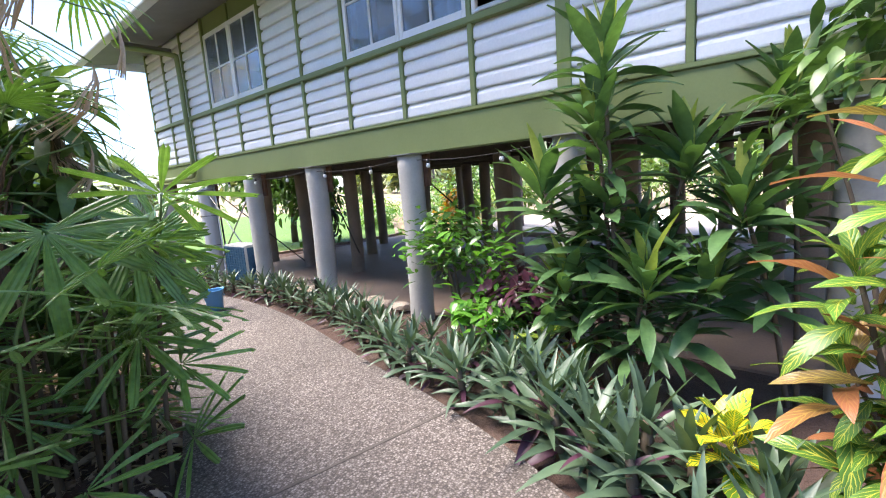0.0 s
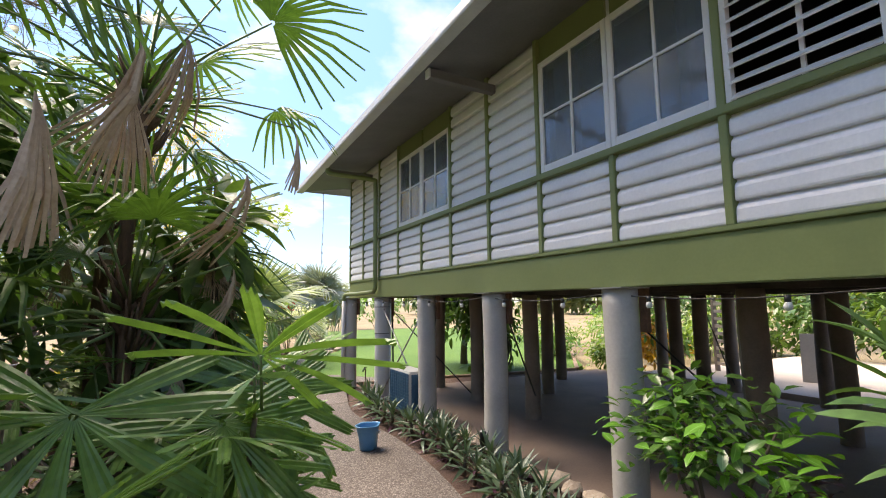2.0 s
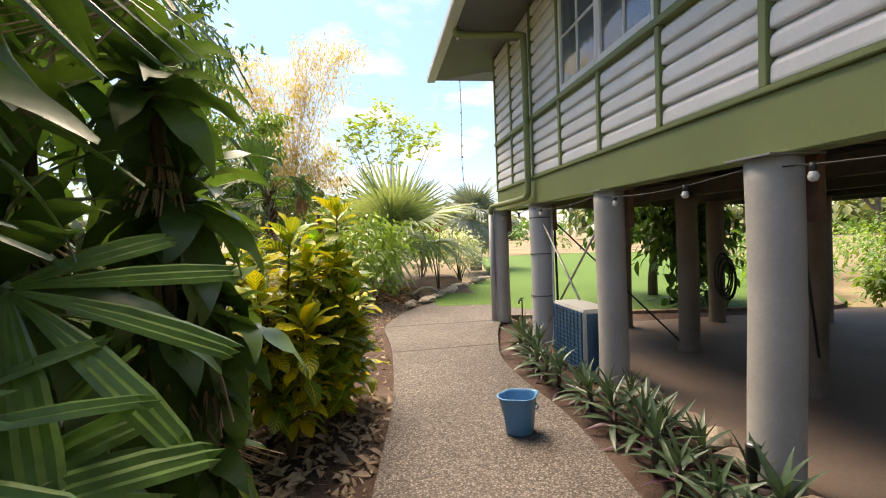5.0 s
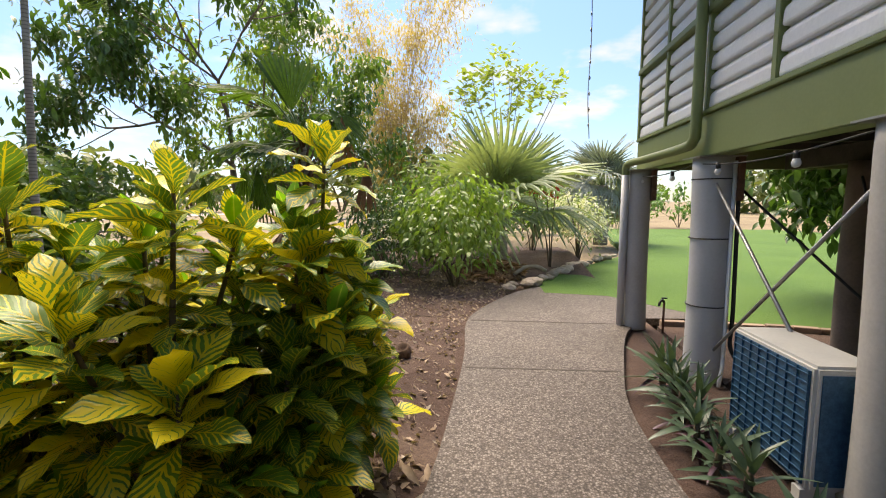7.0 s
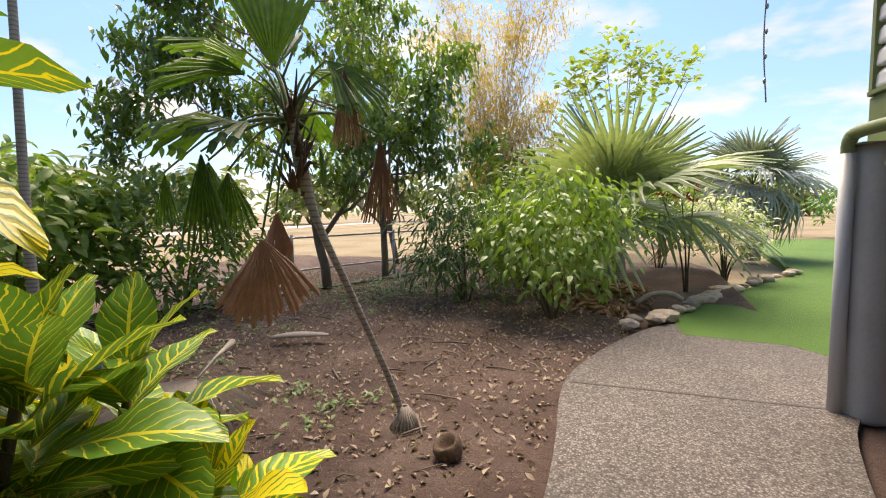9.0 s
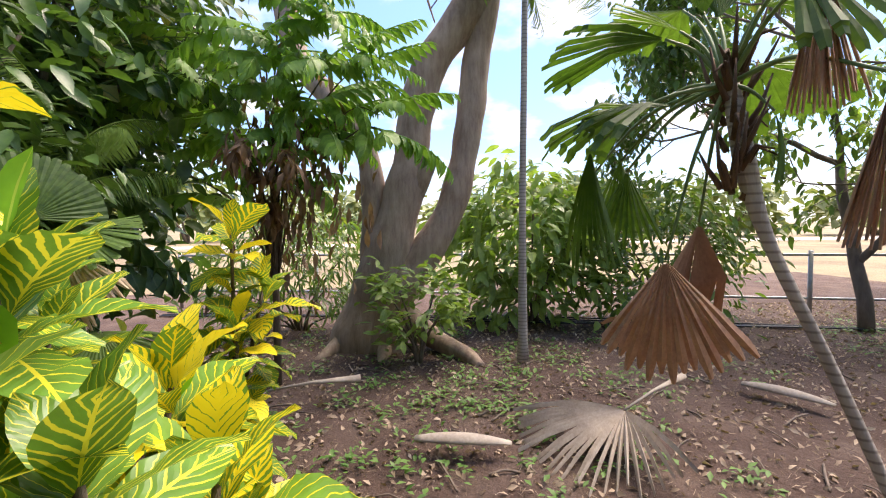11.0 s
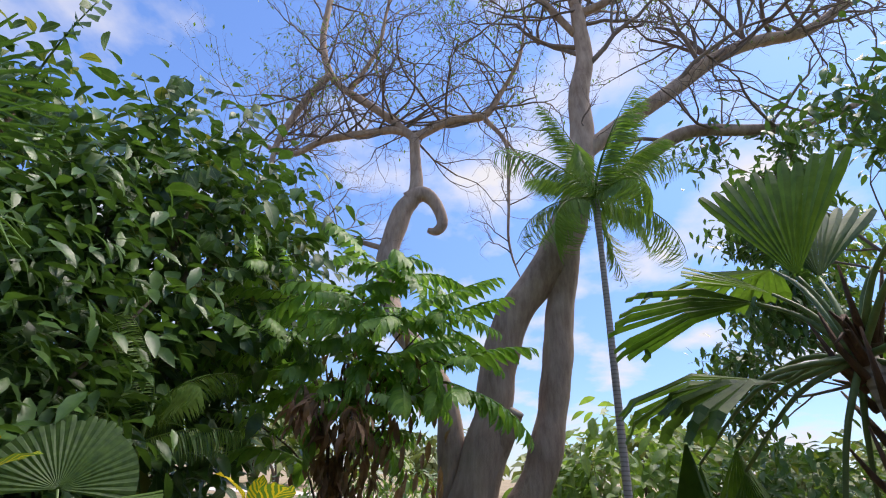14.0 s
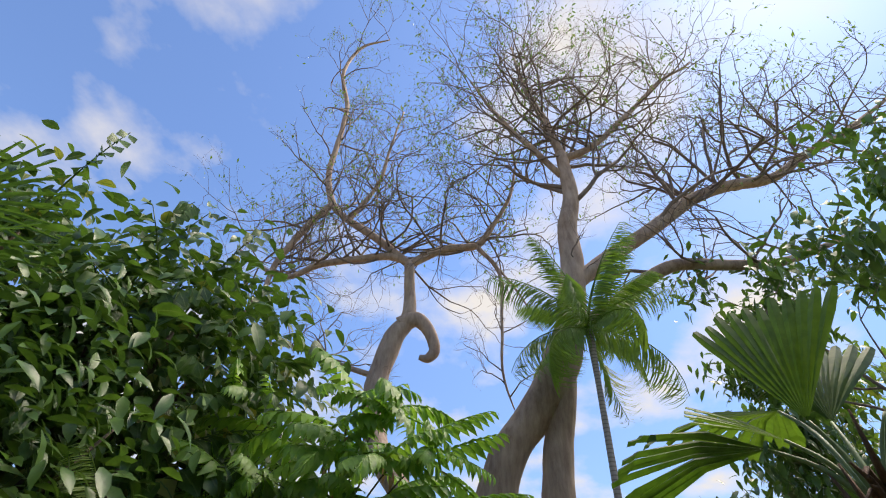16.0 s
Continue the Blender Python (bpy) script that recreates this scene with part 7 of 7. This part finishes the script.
for i, (x, y, r, h) in enumerate(((7.2, 13.4, 0.7, 0.7), (8.6, 15.2, 0.8, 0.8), (10.2, 18.0, 1.0, 1.0), (7.0, 11.0, 0.4, 0.5), (9.4, 12.4, 0.9, 1.0), (11.2, 14.6, 1.1, 1.2), (12.6, 12.2, 1.2, 1.4), (10.8, 10.6, 1.0, 1.1), (13.5, 16.5, 1.3, 1.5), (3.5, 32.5, 2.2, 1.8), (8.5, 33.5, 2.6, 2.2), (14.5, 30, 2.4, 2.0), (-0.5, 29, 1.6, 1.4))):
    bush("border_shrub", "low green shrub at the edge of the lawn", (x, y, 0), (0, 0, h * 0.6), (r, r, h * 0.6), 700, MEDIUM if i < 9 else FARS, BUSH if i % 2 else WEED, 150 + i, 0.35, 5, group="border shrubs")
bush("orange_croton", "croton with orange and yellow leaves beyond the house", (7.6, 9.9, 0), (0, 0, 0.75), (0.55, 0.5, 0.6), 500, LARGE, ORANGE, 160, 0.3, 6, tone2=WEED)

for i in range(9):
    bush("far_hedge", "dense green garden shrub beyond the terrace", (13.4 + 0.6 * math.sin(i * 2.1), -5 + i * 2.2, -0.1), (0, 0, 1.2), (1.1, 1.5, 1.2 + 0.3 * math.sin(i)), 900, FARS, MIDBUSH if i % 2 else DARKBUSH, 230 + i, 0.6, 5, group="terrace hedge")
for i in range(5):
    leafy_tree("garden_tree", "leafy garden tree beyond the terrace", (17 + 2 * math.sin(i * 3), -4 + i * 5.5, -0.1), 6.5, 250 + i, MIDBUSH, FARS, 4, 3, 0.12, 4, jit=0.3, spread=46)

# fence and pipes at the back
fence = thing("pipe_fence", "low grey pipe fence along the bed", "fence")
fpts = [(-10.2, 5.0), (-9.6, 7.4), (-8.9, 9.8), (-8.15, 12.2), (-7.3, 14.5), (-6.4, 16.8), (-5.4, 19.2)]
for x, y in fpts:
    V, F = tube([(x, y, -0.15), (x, y, 0.98)], 0.03, 8)
    child("post", arr_mesh("fence_post", V, F, STEEL), fence)
for z in (0.30, 0.92):
    V, F = tube([(x, y, z) for x, y in fpts], 0.02, 7)
    child("rail", arr_mesh("fence_rail", V, F, STEEL), fence)
for i in range(4):
    V, F = tube(smooth_line([(x + 0.55 + 0.09 * i + 0.1 * math.sin(k * 2 + i), y, 0.02) for k, (x, y) in enumerate(fpts)], 5), 0.012, 6)
    o = child("irrigation_pipe", arr_mesh("irrigation_pipe", V, F, BLACK), None)
    tagged(o, "black irrigation pipe lying on the soil", "pipe", "irrigation pipes")

# far side: woods, a pale building and a road
far_rng = random.Random(170)
for i in range(44):
    a = radians(i * 360 / 44 + far_rng.uniform(-3, 3))
    d = far_rng.uniform(55, 85)
    h = far_rng.uniform(4.5, 9)
    b = bush("far_tree", "distant green tree at the edge of the field", (2 + d * math.sin(a), 10 + d * math.cos(a), -0.16), (0, 0, h * 0.55), (h * 0.75, h * 0.75, h * 0.5), 420, leaf_shape(1.5, 0.9, 2, 0.6, 0.3, 0.5), FARWOOD, 171 + i, 2.0, 3, "tree", group="far trees", per=14, stem_r=0.2)
sheet("road", [(-48, -40), (-43, -40), (-30, 80), (-36, 80)], -0.13, TERRACE, 0.05, "pale road beyond the field", "road")
hb = thing("far_building", "distant white low building with an orange roof", "building", (-82, 62, -0.16), 20)
part("wall", box_bm(-8, 8, -4, 4, 0, 3.0), FRAME_WHITE, hb)
bm = bmesh.new()
vs = [bm.verts.new(p) for p in ((-8.5, -4.5, 2.95), (8.5, -4.5, 2.95), (8.5, 4.5, 2.95), (-8.5, 4.5, 2.95), (-6, 0, 4.6), (6, 0, 4.6))]
for q in ((0, 1, 5, 4), (1, 2, 5), (2, 3, 4, 5), (3, 0, 4), (3, 2, 1, 0)):
    bm.faces.new([vs[i] for i in q])
part("roof", bm, COPPER, hb)
for i in range(5):
    part("window", box_bm(8.0, 8.03, -3.4 + i * 1.5, -2.5 + i * 1.5, 1.0, 2.1), INTERIOR, hb)

def mulch_mound(cx, cy, rx, ry, h):
    n = 26
    V = np.array([(cx + rx * (2 * i / n - 1), cy + ry * (2 * j / n - 1), -0.04 + h * max(0.0, 1 - (2 * i / n - 1) ** 2 - (2 * j / n - 1) ** 2) ** 0.7 + 0.04 * noise.noise((i * 0.6, j * 0.6, 0))) for i in range(n + 1) for j in range(n + 1)])
    F = np.array([(i * (n + 1) + j, (i + 1) * (n + 1) + j, (i + 1) * (n + 1) + j + 1, i * (n + 1) + j + 1) for i in range(n) for j in range(n)])
    tagged(child("mulch_mound", arr_mesh("mulch_mound", V, F, SOIL), None), "low mound of dark mulch behind the edging stones", "mulch", kind="structure")
    r = random.Random(301)
    ms = []
    for _ in range(4200):
        a, q = r.uniform(0, 6.28), math.sqrt(r.random()) * 0.98
        z = -0.04 + h * max(0.0, 1 - q * q) ** 0.7
        ms.append(turn_to((cx + rx * q * math.cos(a), cy + ry * q * math.sin(a), z + 0.03), r.uniform(0, 360), r.uniform(-20, 35), r.uniform(-50, 50), r.uniform(0.6, 1.8)))
    tagged(child("dry_palm_litter", foliage_mesh("dry_palm_litter", leaf_shape(0.14, 0.035, 2, 0.9, 0.4, 0.5), ms, DEADLEAF), None), "dry brown palm litter heaped on the mound", "leaf litter", kind="stuff")


mulch_mound(-1.8, 15.8, 0.75, 1.4, 0.18)
drift = thing("driftwood", "grey weathered piece of wood by the stones", "log", (-1.0, 14.95, 0.10), 20)
child("log", arr_mesh("driftwood", *tube(smooth_line([(-0.32, 0, -0.02), (-0.1, 0.02, 0.1), (0.15, -0.02, 0.12), (0.35, 0.03, 0.02)], 5), 0.036, 9), GREYSTRAW), drift)

# litter, twigs and weeds on the soil


def bed_z(x, y):
    return float(gz[int(round((x - BX0) / (BX1 - BX0) * (NX - 1))), int(round((y - BY0) / (BY1 - BY0) * (NY - 1)))])


def on_bed(x, y):
    return x < np.interp(y, [p[1] for p in left_edge[:13]], [p[0] for p in left_edge[:13]]) - 0.04


lrng = random.Random(180)
mats = []
while len(mats) < 17000:
    x, y = lrng.uniform(-8.8, -1.0), lrng.uniform(1.5, 17.5)
    if on_bed(x, y):
        mats.append(turn_to((x, y, bed_z(x, y) + 0.02), lrng.uniform(0, 360), lrng.uniform(-15, 20), lrng.uniform(-50, 50), lrng.uniform(0.35, 1.0) * (1.5 if y < 8 and lrng.random() < 0.3 else 1)))
tagged(child("leaf_litter", foliage_mesh("leaf_litter", leaf_shape(0.085, 0.036, 2, 0.9, 0.3, 0.5), mats, LITTER), None), "dry brown leaf litter scattered on the soil", "leaf litter", kind="stuff")
mats = []
while len(mats) < 30000:
    x, y = lrng.uniform(-7.5, -1.1), lrng.uniform(3.0, 16.0)
    if on_bed(x, y):
        mats.append(turn_to((x, y, bed_z(x, y) + 0.012), lrng.uniform(0, 360), lrng.uniform(-20, 25), lrng.uniform(-60, 60), 10 ** lrng.uniform(-0.5, 0.25)))
tagged(child("bark_chips", foliage_mesh("bark_chips", leaf_shape(0.035, 0.013, 1, 0.3, 0.3, 0.5), mats, LITTER), None), "fine bark chips and leaf fragments on the soil", "bark chips", kind="stuff")
mats = []
while len(mats) < 1700:
    x, y = lrng.uniform(-4.9, -1.9), lrng.uniform(1.2, 8.6)
    if on_bed(x, y) and not on_bed(x + 1.1, y):
        mats.append(turn_to((x, y, bed_z(x, y) + 0.03), lrng.uniform(0, 360), lrng.uniform(-15, 25), lrng.uniform(-40, 40), lrng.uniform(0.7, 1.5)))
tagged(child("dead_leaf_mulch", foliage_mesh("dead_leaf_mulch", leaf_shape(0.13, 0.035, 3, 1.1, 0.4, 0.5), mats, LITTER), None), "curled brown dead leaves mulching the path edge", "leaf mulch", kind="stuff")
bm = bmesh.new()
bmesh.ops.create_icosphere(bm, subdivisions=3, radius=0.085)
for v in bm.verts:
    v.co *= 1 + 0.18 * noise.noise(v.co * 18)
    if v.co.z > 0.055:
        v.co.z = 0.055 - (v.co.z - 0.055) * 1.6
tagged(part("coconut_husk", bm, FIBRE, None, smooth=True, m=pose(-2.36, 9.98, 0.055, 20, -15, 0)), "dark hollow coconut husk lying on the soil", "husk")
pieces = []
while len(pieces) < 210:
    x, y = lrng.uniform(-6.5, -1.3), lrng.uniform(6.5, 15.5)
    if on_bed(x, y) and on_bed(x + 0.2, y):
        a, L = lrng.uniform(0, 6.28), lrng.uniform(0.08, 0.42)
        z = bed_z(x, y) + 0.012
        pieces.append(tube(smooth_line([(x, y, z), (x + math.cos(a) * L / 2 + lrng.uniform(-0.03, 0.03), y + math.sin(a) * L / 2, z + 0.012), (x + math.cos(a) * L, y + math.sin(a) * L, z)], 3), lrng.uniform(0.003, 0.009), 5))
V, F = joined(pieces)
tagged(child("fallen_twigs", arr_mesh("fallen_twigs", V, F, TWIG), None), "fallen brown twigs scattered on the soil", "twigs", kind="stuff")
mats = []
for _ in range(330):
    cx, cy = (lrng.gauss(-5.6, 1.1), lrng.gauss(9.2, 1.5)) if lrng.random() < 0.6 else (lrng.gauss(-5.5, 0.9), lrng.gauss(15.0, 0.9))
    if not on_bed(cx, cy) or cx < -12:
        continue
    for _ in range(14):
        x, y = cx + lrng.gauss(0, 0.08), cy + lrng.gauss(0, 0.08)
        mats.append(turn_to((x, y, bed_z(x, y) + lrng.uniform(0.01, 0.06)), lrng.uniform(0, 360), lrng.uniform(-10, 50), 0, lrng.uniform(0.6, 1.2)))
tagged(child("weeds", foliage_mesh("weeds", leaf_shape(0.06, 0.03, 2, 0.5, 0.2, 0.5), mats, WEED), None), "small green weeds sprouting from the soil", "weeds", kind="stuff")

# the garden past the crotons, turned and stretched a little to stand true to the house end
FAR_GARDEN = Matrix.Translation((-1.599, 7.838, 0)) @ Matrix.Rotation(radians(-1.9), 4, "Z") @ Matrix.Scale(1.045, 4) @ Matrix.Translation((1.427, -7.689, 0))
FAR_NAMES = ("croton", "licuala_palm", "leaning_fan_palm", "fallen_frond", "palm_sheath", "big_tree", "feather_palm", "dense_tree", "back_shrub", "sapling", "fishtail", "bamboo", "slender_tree", "round_bush", "coconut_husk", "pipe_fence", "irrigation_pipe", "fallen_twigs", "weeds", "blue_fan_palm", "blossom_bush", "red_flower")
bpy.context.view_layer.update()
for ob in list(scene.objects):
    if ob.parent is None and ob.name.startswith(FAR_NAMES) and (ob.name.split(".")[0] != "croton" or ob.location.y > 5):
        ob.matrix_basis = FAR_GARDEN @ ob.matrix_basis
